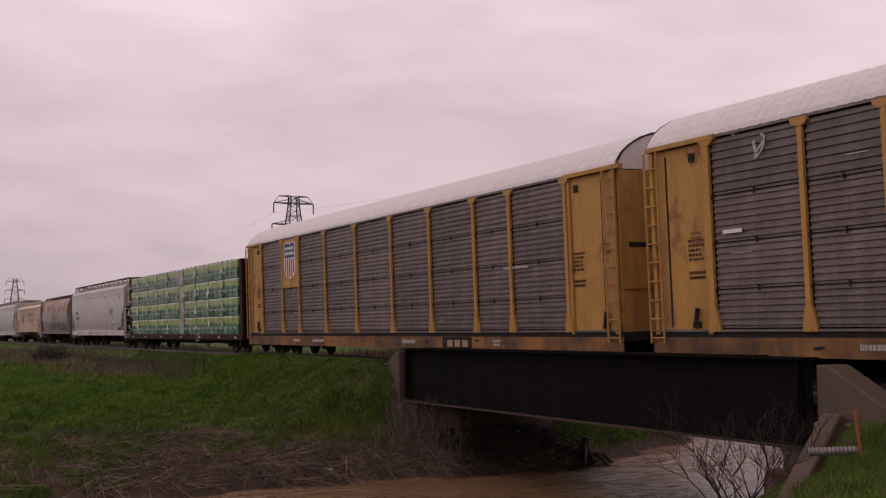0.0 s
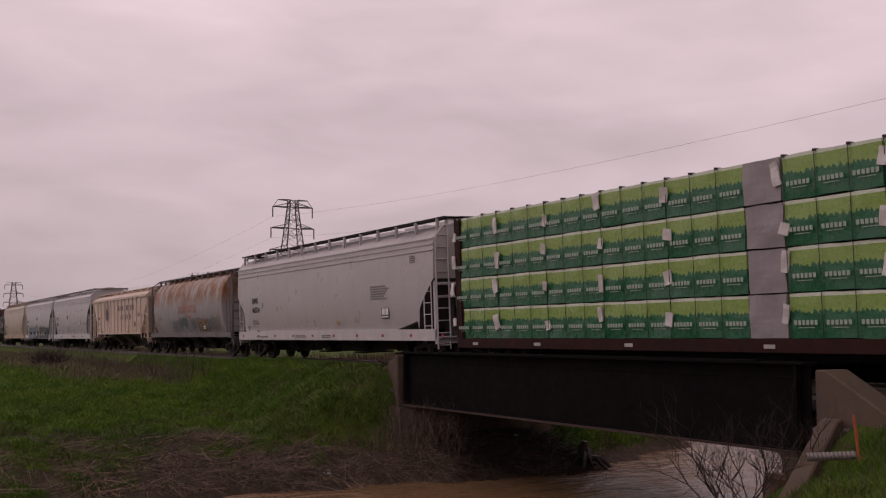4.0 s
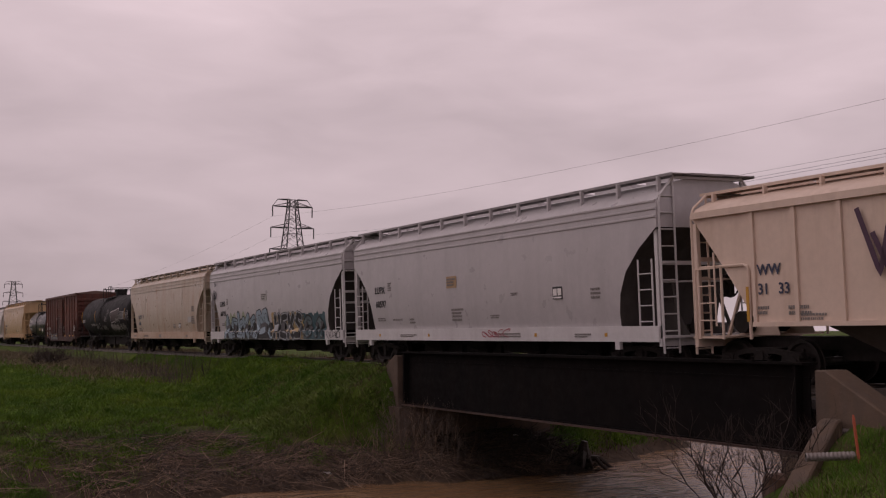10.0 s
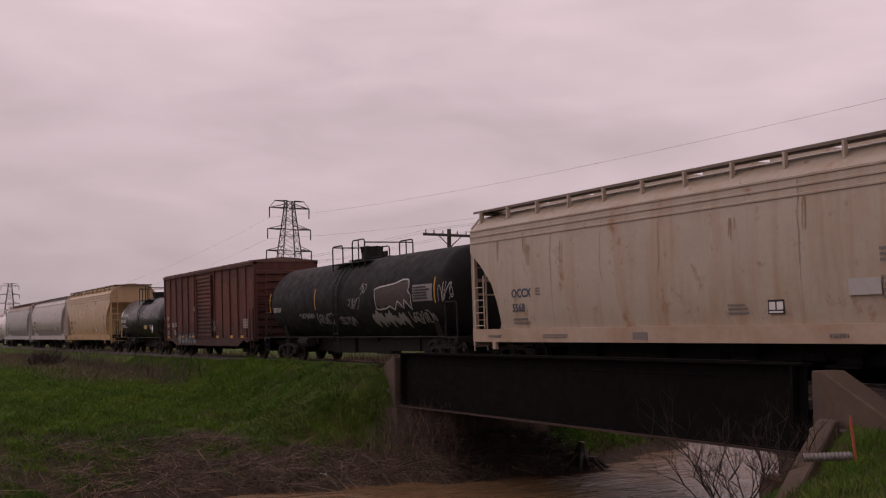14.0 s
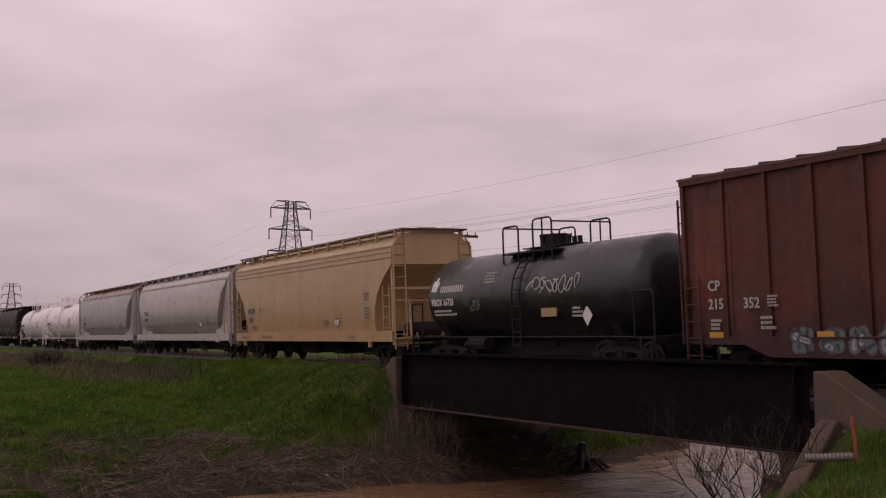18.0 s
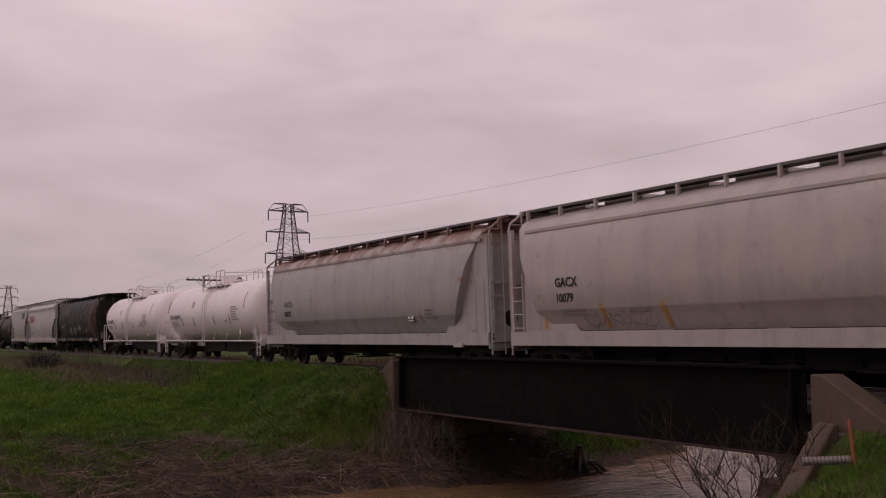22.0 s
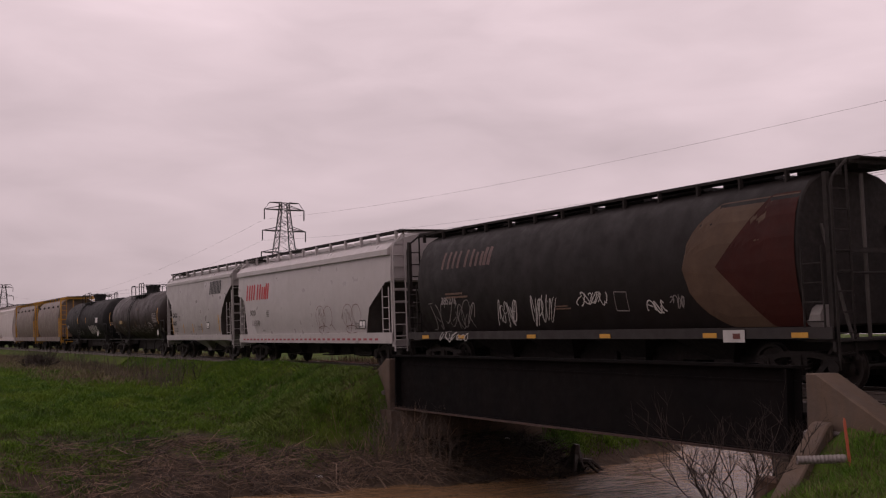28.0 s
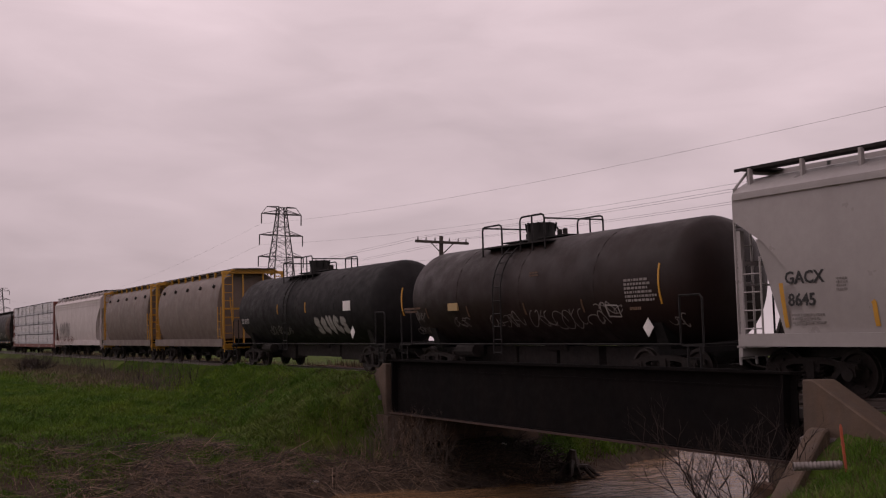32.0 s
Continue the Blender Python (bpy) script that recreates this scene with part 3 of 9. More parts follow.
TRUCK = {"wheelset": wheel_mesh(), "side_frame": side_frame_mesh(), "spring": spring_mesh(),
         "bolster": finish("truck", boxes((-0.2, 0.2, -1.05, 1.05, 0.5, 0.74), (-0.3, 0.3, -0.3, 0.3, 0.74, 0.86)), M["truck"]),
         "brake": finish("brake_beam", boxes((-0.05, 0.05, -0.85, 0.85, 0.36, 0.46), (-0.04, 0.04, -0.82, -0.66, 0.25, 0.58), (-0.04, 0.04, 0.66, 0.82, 0.25, 0.58)), M["truck"])}


def add_trucks(car, xs, x0):
    # brake levers, rods and pipes slung between the trucks
    a = xs[0] + 1.35
    odd = random.Random(int(abs(x0) * 10))
    while a < xs[1] - 1.6:
        w = odd.uniform(0.8, 2.4)
        drop = odd.uniform(0.36, 0.5)
        part("brake_rod", boxes((a, min(a + w, xs[1] - 1.35), -0.22, 0.22, drop, 0.93)), M["under"], car)
        a += w + odd.choice((0.0, 0.0, 0.14, 0.3))
    for x in xs:
        tr = link("truck", TRUCK["bolster"], car, pose(x, 0, 0))
        for y in (-1.0, 1.0):
            link("side_frame", TRUCK["side_frame"], tr, pose(0, y, 0))
            for d in (-0.2, 0.2):
                link("spring", TRUCK["spring"], tr, pose(d, y, 0))
        for d in (-0.9, 0.9):
            ws = link("wheelset", TRUCK["wheelset"], tr, pose(d, 0, WHEEL_R))
            TURNING.append((ws, d, x0 + x + d))
        for d in (-0.36, 0.36):
            link("brake_beam", TRUCK["brake"], tr, pose(d, 0, 0))


def coupler_mesh():
    bm = bmesh.new()
    box(bm, -0.35, 0.25, -0.07, 0.07, 0.78, 0.94)
    box(bm, 0.2, 0.42, -0.14, 0.06, 0.73, 0.99)
    box(bm, 0.36, 0.52, 0.0, 0.12, 0.74, 0.98)
    tube(bm, [(-0.05, -0.35, 0.75), (0.2, -0.3, 0.55), (0.5, -0.22, 0.5)], 0.025, 6)
    return finish("coupler", bm, M["truck"])


COUPLER = coupler_mesh()


def new_car(name, label, category, front, rear, group="freight train cars"):
    """An empty at rail height in the middle between the couplings front and rear (metres along the train)."""
    car = tagged(new(name), label, category, group)
    x0 = (front + rear) / 2
    MOVING.append((car, x0))
    return car, x0, (front - rear) - 1.1


def couplers(car, length):
    link("coupler", COUPLER, car, pose(length / 2, 0, 0))
    link("coupler", COUPLER, car, pose(-length / 2, 0, 0, 0, 0, 180))


def ladder_bm(x0, x1, y0, y1, za, zb, r=0.018, pitch=0.36, standoff=0.0):
    """Two stiles between (x0, y0) and (x1, y1), with rungs."""
    bm = bmesh.new()
    tube(bm, [(x0, y0, za), (x0, y0, zb)], r * 1.5, 5)
    tube(bm, [(x1, y1, za), (x1, y1, zb)], r * 1.5, 5)
    z = za + 0.12
    while z < zb:
        tube(bm, [(x0, y0, z), (x1, y1, z)], r, 5)
        z += pitch
    return bm


def rib_bars(bm, x0, z0, w, h, rows, ysurf, rng, fill=0.8, thick=0.6):
    """Rows of short bars: lettering too small to read."""
    for r in range(rows):
        z = z0 + h - (r + 0.5) * h / rows
        hh = thick * h / rows / 2
        x, end = x0, x0 + w * rng.uniform(0.7, 1.0)
        while x < end:
            k = rng.uniform(0.06, 0.22) * max(h, 0.3)
            y = -(ysurf(z) + 0.012)
            box(bm, x, min(x + k, end), y - 0.002, y + 0.004, z - hh, z + hh)
            x += k + 0.05 * max(h, 0.3) / fill


def lettering(car, blocks, material, ysurf, seed=1, name="lettering"):
    rng = random.Random(seed)
    for x, z, w, h, rows in blocks:
        bm = bmesh.new()
        rib_bars(bm, x, z, w, h, rows, ysurf, rng)
        tagged(part(name, bm, material, car), kind="stuff")


def text(car, body, x, z, size, material, ysurf, tilt=0.0, width=1.0, name="painted_number", end=None):
    cu = bpy.data.curves.new(name, "FONT")
    cu.body, cu.size, cu.extrude, cu.offset = body, size, 0.003, size * 0.02
    cu.resolution_u = 2
    cu.materials.append(material)
    ob = new(name, cu)
    ob.parent = car
    if end is None:
        ob.matrix_basis = pose(x, -(ysurf(z + size * 0.35) + 0.014), z, 90 + tilt, 0, 0) @ Matrix.Diagonal((width, 1, 1, 1))
    else:
        ob.matrix_basis = pose(end, x, z, 90, 0, 90) @ Matrix.Diagonal((width, 1, 1, 1))
    return ob


def stroke(bm, pts, width, layer, ysurf):
    """A flat painted line laid on the side of a car."""
    fine = []
    for (ax, az), (bx, bz) in zip(pts, pts[1:]):
        n = max(1, int(math.hypot(bx - ax, bz - az) / 0.12))
        fine += [(ax + (bx - ax) * i / n, az + (bz - az) * i / n) for i in range(n)]
    fine.append(pts[-1])
    prev = None
    for i, (x, z) in enumerate(fine):
        a, b = fine[max(i - 1, 0)], fine[min(i + 1, len(fine) - 1)]
        d = math.hypot(b[0] - a[0], b[1] - a[1]) or 1
        nx, nz = -(b[1] - a[1]) / d * width / 2, (b[0] - a[0]) / d * width / 2
        pair = [bm.verts.new((x + s * nx, -(ysurf(z + s * nz) + 0.008 + 0.004 * layer), z + s * nz)) for s in (-1, 1)]
        if prev:
            bm.faces.new((prev[0], prev[1], pair[1], pair[0]))
        prev = pair


def flat_paint(name, colour, rough=0.55):
    return mat(name, colour, tuple(c * 0.75 for c in colour), 0.5, 5, rough, bump=0.05)


P_ = {
    "black": flat_paint("black_paint", (0.012, 0.012, 0.013)),
    "white": flat_paint("white_paint", (0.72, 0.69, 0.67)),
    "letter_grey": flat_paint("faded_lettering", (0.2, 0.18, 0.17)),
    "faint_white": flat_paint("faded_white_lettering", (0.42, 0.40, 0.38)),
    "red": flat_paint("red_paint", (0.42, 0.022, 0.03)),
    "reflector_red": flat_paint("red_reflector", (0.30, 0.03, 0.05)),
    "amber": flat_paint("amber_reflector", (0.50, 0.26, 0.03)),
    "orange": flat_paint("orange_red_paint", (0.36, 0.09, 0.045)),
    "blue_pale": flat_paint("pale_blue_spray", (0.24, 0.31, 0.36)),
    "lime": flat_paint("lime_spray", (0.27, 0.30, 0.20)),
    "teal": flat_paint("teal_spray", (0.03, 0.075, 0.09)),
    "teal_mid": flat_paint("grey_teal_spray", (0.11, 0.15, 0.16)),
    "dull_tan": flat_paint("dull_tan_paint", (0.11, 0.062, 0.035)),
    "spray_white": flat_paint("worn_white_spray", (0.26, 0.24, 0.23)),
    "navy_dark": flat_paint("dark_navy_paint", (0.03, 0.035, 0.07)),
    "pale_ink": flat_paint("pale_stencil_ink", (0.36, 0.33, 0.33)),
    "spray_grey": flat_paint("grey_pink_spray", (0.12, 0.10, 0.10)),
    "silver": flat_paint("silver_spray", (0.33, 0.34, 0.36)),
    "cream": flat_paint("cream_spray", (0.52, 0.47, 0.40)),
    "yellow": flat_paint("yellow_spray", (0.38, 0.27, 0.12)),
    "navy": flat_paint("navy_paint", (0.02, 0.03, 0.13)),
    "violet": flat_paint("violet_paint", (0.06, 0.024, 0.05)),
    "tan": flat_paint("tan_paint", (0.36, 0.24, 0.13)),
    "maroon": flat_paint("maroon_paint", (0.11, 0.028, 0.018)),
    "blue_letter": flat_paint("blue_lettering", (0.05, 0.07, 0.11)),
}


def tag_scribble(car, x, z, w, h, material, ysurf, seed, width=0.04, loops=7, name="spray_tag"):
    rng = random.Random(seed)
    bm = bmesh.new()
    for k in range(loops):
        cx, cz = x + w * (k + 0.5) / loops, z + h * rng.uniform(0.4, 0.6)
        ra, rb = w / loops * rng.uniform(0.35, 0.75), h * rng.uniform(0.25, 0.5)
        a, turn = rng.uniform(0, 6.28), rng.choice((-1, 1)) * rng.uniform(3.0, 7.5)
        drift, skew, wob = rng.uniform(-0.5, 0.8) * w / loops, rng.uniform(-0.3, 0.5), rng.uniform(0.6, 1.6)
        pts = []
        for i in range(15):
            q = i / 14
            u, v = ra * math.cos(a + turn * q), rb * math.sin(a + turn * q * wob)
            zz = min(max(cz + v, z), z + h)
            pts.append((cx + u + drift * (q - 0.5) + skew * (zz - cz), zz))
        stroke(bm, pts, width * rng.uniform(0.7, 1.2), 2, ysurf)
        if rng.random() < 0.5:
            stroke(bm, [(cx - ra, z + h * rng.random()), (cx + ra * 0.4, z + h * rng.random())], width * 0.8, 2, ysurf)
    part(name, bm, material, car, "sprayed scribble")


# fat bends of a mural, each in a unit square
BENDS = (((0.12, 0.0), (0.2, 0.95), (0.5, 1.0), (0.72, 0.72), (0.35, 0.45), (0.9, 0.0)),
         ((0.85, 0.88), (0.5, 1.0), (0.14, 0.72), (0.12, 0.2), (0.5, 0.0), (0.9, 0.16)),
         ((0.1, 0.02), (0.3, 0.9), (0.5, 0.35), (0.72, 0.98), (0.92, 0.0)),
         ((0.88, 0.9), (0.3, 0.98), (0.14, 0.7), (0.8, 0.42), (0.78, 0.08), (0.12, 0.04)),
         ((0.12, 1.0), (0.16, 0.3), (0.45, 0.0), (0.8, 0.25), (0.86, 0.98)),
         ((0.1, 0.0), (0.12, 0.55), (0.45, 1.0), (0.8, 0.6), (0.9, 0.0)))


def dab(bm, x, z, r, layer, ysurf, n=10):
    """A round end of a fat painted line."""
    ring_pts = []
    for i in range(n):
        q = 2 * math.pi * i / n
        zz = z + r * math.sin(q)
        ring_pts.append(bm.verts.new((x + r * math.cos(q), -(ysurf(zz) + 0.008 + 0.004 * layer), zz)))
    bm.faces.new(ring_pts)


def fat_line(bm, pts, width, layer, ysurf):
    stroke(bm, pts, width, layer, ysurf)
    for x, z in pts:
        dab(bm, x, z, width / 2, layer, ysurf)


def spray_piece(car, x0, x1, z0, z1, letters, fill, outline, glow, ysurf, seed, second=None):
    """A sprayed mural: a crowded row of fat bent shapes with dark outlines, over a ragged halo."""
    rng = random.Random(seed)
    w, tall = (x1 - x0) / letters, z1 - z0
    fat = 0.30 * min(w, tall)
    rim = 0.22 * fat
    pad = fat / 2 + rim
    if glow:
        bm, rows, nx = bmesh.new(), [], letters * 12
        for i in range(nx + 1):
            x = x0 - 0.1 + (x1 - x0 + 0.2) * i / nx
            top = z1 + 0.05 - tall * (0.16 + 0.12 * math.sin(5.1 * x / w + seed) + 0.06 * math.sin(13.0 * x / w)) + rng.uniform(0, 0.05)
            rows.append([(x, -(ysurf(z0 + (top - z0) * j / 9) + 0.006), z0 + (top - z0) * j / 9) for j in range(10)])
        loft(bm, rows, closed=False)
        part("spray_halo", bm, glow, car, "sprayed colour halo")
    edge, body, shade, glint = bmesh.new(), bmesh.new(), bmesh.new(), bmesh.new()
    last = -1
    for i in range(letters):
        k = rng.choice([j for j in range(len(BENDS)) if j != last])
        last = k
        ox, grow = x0 + i * w + rng.uniform(-0.05, 0.05) * w, rng.uniform(0.84, 1.0)
        lean = rng.uniform(-0.12, 0.12) * w
        pts = [(ox + pad + p * (w * 1.06 - 2 * pad) + lean * q, z0 + pad + q * (tall * grow - 2 * pad)) for p, q in BENDS[k]]
        if rng.random() < 0.7:
            a, b = rng.choice(((0, 2), (1, 3), (2, 4)))
            extra = [pts[a], ((pts[a][0] + pts[b][0]) / 2, z0 + tall * rng.uniform(0.3, 0.6)), pts[b]]
        else:
            extra = None
        for path in ([pts, extra] if extra else [pts]):
            fat_line(edge, path, fat + 2 * rim, 1 + i % 2 * 0.2, ysurf)
            fat_line(body, path, fat, 2 + i % 2 * 0.2, ysurf)
        for p, q in zip(pts, pts[1:]):
            if rng.random() < 0.6 and min(p[1], q[1]) < z0 + 0.55 * tall:
                m = ((p[0] + q[0]) / 2, (p[1] + q[1]) / 2)
                fat_line(shade, [m, p if p[1] < q[1] else q], fat * 0.62, 3, ysurf)
            if rng.random() < 0.45:
                stroke(glint, [(p[0] + 0.2 * fat, p[1]), (q[0] + 0.2 * fat, q[1])], rim * 0.5, 4, ysurf)
    part("spray_outline", edge, outline, car, "sprayed outline")
    part("spray_fill", body, fill, car, "sprayed mural shapes")
    if second:
        part("spray_shade", shade, second, car, "second spray colour")
    else:
        shade.free()
    part("spray_line", glint, outline, car, "thin sprayed inner lines")


# mural shapes: strokes in a unit square, sharp ones and one wide arch, then blocky ones
SHARP = ((((0.0, 0.0), (0.42, 1.05), (0.62, 0.5), (1.0, 0.0)), ((0.2, 0.3), (0.8, 0.42))),
         (((1.0, 0.8), (0.35, 0.86), (0.12, 0.58), (0.86, 0.4), (0.66, 0.06), (-0.05, 0.0)),),
         (((0.3, 1.2), (0.36, 0.55), (0.2, 0.08), (1.0, 0.0)), ((0.36, 0.55), (0.9, 0.75))),
         (((0.1, 0.9), (0.24, 0.0)), ((1.02, 1.1), (0.24, 0.5), (0.75, 0.35), (1.1, -0.02))),
         (((0.0, 0.12), (0.5, 0.3), (0.4, 0.8), (0.95, 0.98)), ((0.5, 0.3), (1.0, 0.02))))
ARCH = ((((0.0, 0.0), (0.14, 0.5), (0.12, 0.86), (0.26, 0.9), (0.44, 0.42), (0.52, 0.9), (0.66, 0.96), (0.7, 0.5), (1.0, 0.0)), ((0.3, 0.2), (0.62, 0.3))),)
BLOCKY = ((((0.12, 0.0), (0.2, 1.0)), ((0.84, 0.0), (0.9, 1.0)), ((0.16, 0.45), (0.86, 0.5))),
          (((0.95, 1.0), (0.3, 0.94), (0.14, 0.6), (0.16, 0.06), (0.9, 0.0)), ((0.16, 0.5), (0.75, 0.52))),
          (((0.15, 0.0), (0.2, 1.0)), ((0.95, 1.02), (0.25, 0.46), (0.95, 0.0))),
          (((0.95, 0.95), (0.5, 1.04), (0.2, 0.74), (0.85, 0.42), (0.8, 0.06), (0.1, 0.06)),))


def mural(car, x0, x1, z0, z1, shapes, fat, rims, fill, ysurf, inner=None):
    """Painted strokes shape by shape; rims is a row of (width, paint) from the outermost in."""
    w, tall = (x1 - x0) / len(shapes), z1 - z0 - fat
    rows = [[(x0 + w * (i + 0.08 + 0.84 * p), z0 + fat / 2 + tall * q) for p, q in line] for i, sh in enumerate(shapes) for line in sh]
    for k, (wide, paint) in enumerate(list(rims) + [(0.0, fill)]):
        bm = bmesh.new()
        for n, line in enumerate(rows):
            fat_line(bm, line, fat + 2 * wide, 1 + k + 0.1 * (n % 3), ysurf)
        part("spray_fill" if paint is fill else "spray_outline", bm, paint, car, "sprayed mural shapes")
    if inner:
        bm = bmesh.new()
        for line in rows:
            for (a, b), (c, d) in zip(line, line[1:]):
                stroke(bm, [(a + 0.3 * fat, b * 0.8 + d * 0.2), (c + 0.3 * fat, d * 0.8 + b * 0.2)], 0.03, 2 + len(rims), ysurf)
        part("spray_line", bm, inner, car, "thin sprayed inner lines")


def jagged(x, step, high):
    k = x / step
    return high * (abs((k % 1.0) - 0.5) * 1.4 + 0.3 * math.sin(k * 2.3))


# ---- covered hoppers ----
FLOW = ((1.48, 1.22), (1.53, 1.5), (1.575, 2.0), (1.59, 2.6), (1.585, 3.2), (1.56, 3.65), (1.545, 4.06), (1.40, 4.2), (1.0, 4.48), (0.5, 4.60), (0.0, 4.64))
FLAT = FLOW[:7] + ((1.40, 4.18), (1.0, 4.38), (0.5, 4.48), (0.0, 4.52))
ROUND = ((1.30, 1.22), (1.43, 1.55), (1.53, 2.0), (1.585, 2.5), (1.58, 3.0), (1.50, 3.5), (1.36, 3.9), (1.16, 4.15), (0.85, 4.32), (0.45, 4.42), (0.0, 4.45))
LOW_ROUND = tuple((y, 1.22 + (z - 1.22) * 0.93) for y, z in ROUND)
MID_ROUND = tuple((y, 1.22 + (z - 1.22) * 0.955) for y, z in ROUND)
CREASED = ((1.22, 1.22), (1.53, 1.76), (1.565, 1.81), (1.59, 2.5)) + ROUND[4:]
RIBBED = ((1.5, 1.24), (1.5, 1.5), (1.5, 2.0), (1.5, 2.6), (1.5, 3.1), (1.5, 3.42), (1.5, 3.6), (1.4, 3.72), (1.0, 3.9), (0.5, 4.02), (0.0, 4.08))
CUT_FLOW = ((1.2, 1.48), (1.55, 1.46), (2.0, 1.36), (2.5, 1.12), (3.0, 0.62), (3.45, 0.0))
CUT_LOW = ((1.2, 1.24), (1.5, 1.24), (1.9, 1.0), (2.3, 0.6), (2.8, 0.0))
CUT_LINE = ((1.2, 2.4), (1.75, 1.68), (2.4, 1.4), (3.2, 1.02), (4.0, 0.62), (4.3, 0.5))
CUT_NONE = ((1.2, 0.35), (1.6, 0.14), (2.4, 0.0), (3.2, 0.08), (3.8, 0.32))
CUT_RIB = ((1.0, 1.75), (1.6, 1.5), (2.4, 0.9), (3.1, 0.35), (3.5, 0.0))


def side_of(section, sill=None):
    zs, ys = [p[1] for p in section[:-2]], [p[0] for p in section[:-2]]

    def at(z):
        if sill is not None and z < sill[1]:
            return sill[0]
        return float(np.interp(z, zs, ys))
    return at


def clipped(section, low):
    """The half section with everything under low cut off, resampled to the same count."""
    zs, ys = [p[1] for p in section], [p[0] for p in section]
    if low <= zs[0]:
        return list(section)
    out = []
    for y, z in section:
        zz = max(z, low)
        out.append((float(np.interp(zz, zs, ys)), zz + (0.0005 * len(out) if z < low else 0)))
    return out


def hopper_shell(length, section, cut):
    bm = bmesh.new()
    zs, ins = [c[0] for c in cut], [c[1] for c in cut]
    order = sorted(zip(ins, zs))
    deep = max(ins)
    stations = []
    if cut is CUT_NONE:
        for z_in, k in ((0.0, 0.975), (0.03, 0.995), (0.10, 1.0)):
            stations.append((z_in, None, k))
    else:
        for i, z in order:
            stations.append((i, z, 1.0))
    rows = []

    def ring_at(x, low, k):
        half = clipped(section, low) if low else list(section)
        mid = 2.8
        half = [(y * k, mid + (z - mid) * k) for y, z in half]
        return [(x, -y, z) for y, z in half] + [(x, y, z) for y, z in half[-2::-1]]
    h = length / 2
    for i, z, k in stations:
        rows.append(ring_at(-h + i, z, k))
    n = max(2, int((length - 2 * deep) / 1.6))
    for i in range(1, n):
        rows.append(ring_at(-h + deep + (length - 2 * deep) * i / n, None, 1.0))
    for i, z, k in stations[::-1]:
        rows.append(ring_at(h - i, z, k))
    loft(bm, rows)
    return bm


def outlets(car, xs, top, material, width=2.6, bottom=0.42, half=1.25):
    for x in xs:
        bm = bmesh.new()
        loft(bm, [[(x - half, -width / 2, top), (x + half, -width / 2, top), (x + half, width / 2, top), (x - half, width / 2, top)],
                  [(x - 0.3, -0.42, bottom + 0.12), (x + 0.3, -0.42, bottom + 0.12), (x + 0.3, 0.42, bottom + 0.12), (x - 0.3, 0.42, bottom + 0.12)],
                  [(x - 0.3, -0.42, bottom), (x + 0.3, -0.42, bottom), (x + 0.3, 0.42, bottom), (x - 0.3, 0.42, bottom)]])
        gate = part("outlet", bm, material, car)
        g = boxes((x - 0.42, x + 0.42, -0.62, 0.62, bottom - 0.06, bottom - 0.005))
        part("outlet_gate", g, M["truck"], gate)


def roof_walk(car, length, z, y0, y1, material, posts, roof_z, overhang=0.35, post_mat=None):
    for s in (-1, 1):
        bm = boxes((-length / 2 - overhang + 0.1, length / 2 + overhang - 0.1, min(s * y0, s * y1), max(s * y0, s * y1), z + 0.012, z + 0.036), (-length / 2 - overhang + 0.1, length / 2 + overhang - 0.1, min(s * y1, s * (y1 + 0.02)), max(s * y1, s * (y1 + 0.02)), z - 0.02, z + 0.045))
        board = part("roof_walk", bm, material, car, "dark roof walkway")
        n = posts
        me = finish("roof_post", boxes((-0.028, 0.028, -0.05, 0.05, roof_z, z + 0.002)), post_mat or material)
        for i in range(n):
            link("roof_post", me, board, pose(-length / 2 + 0.2 + (length - 0.4) * i / (n - 1), s * (y1 + 0.03), 0))
    for e in (-1, 1):
        x = e * (length / 2 + overhang - 0.35)
        part("end_walk", boxes((x - 0.25, x + 0.25, -y0, y0, z + 0.004, z + 0.046)), material, car)


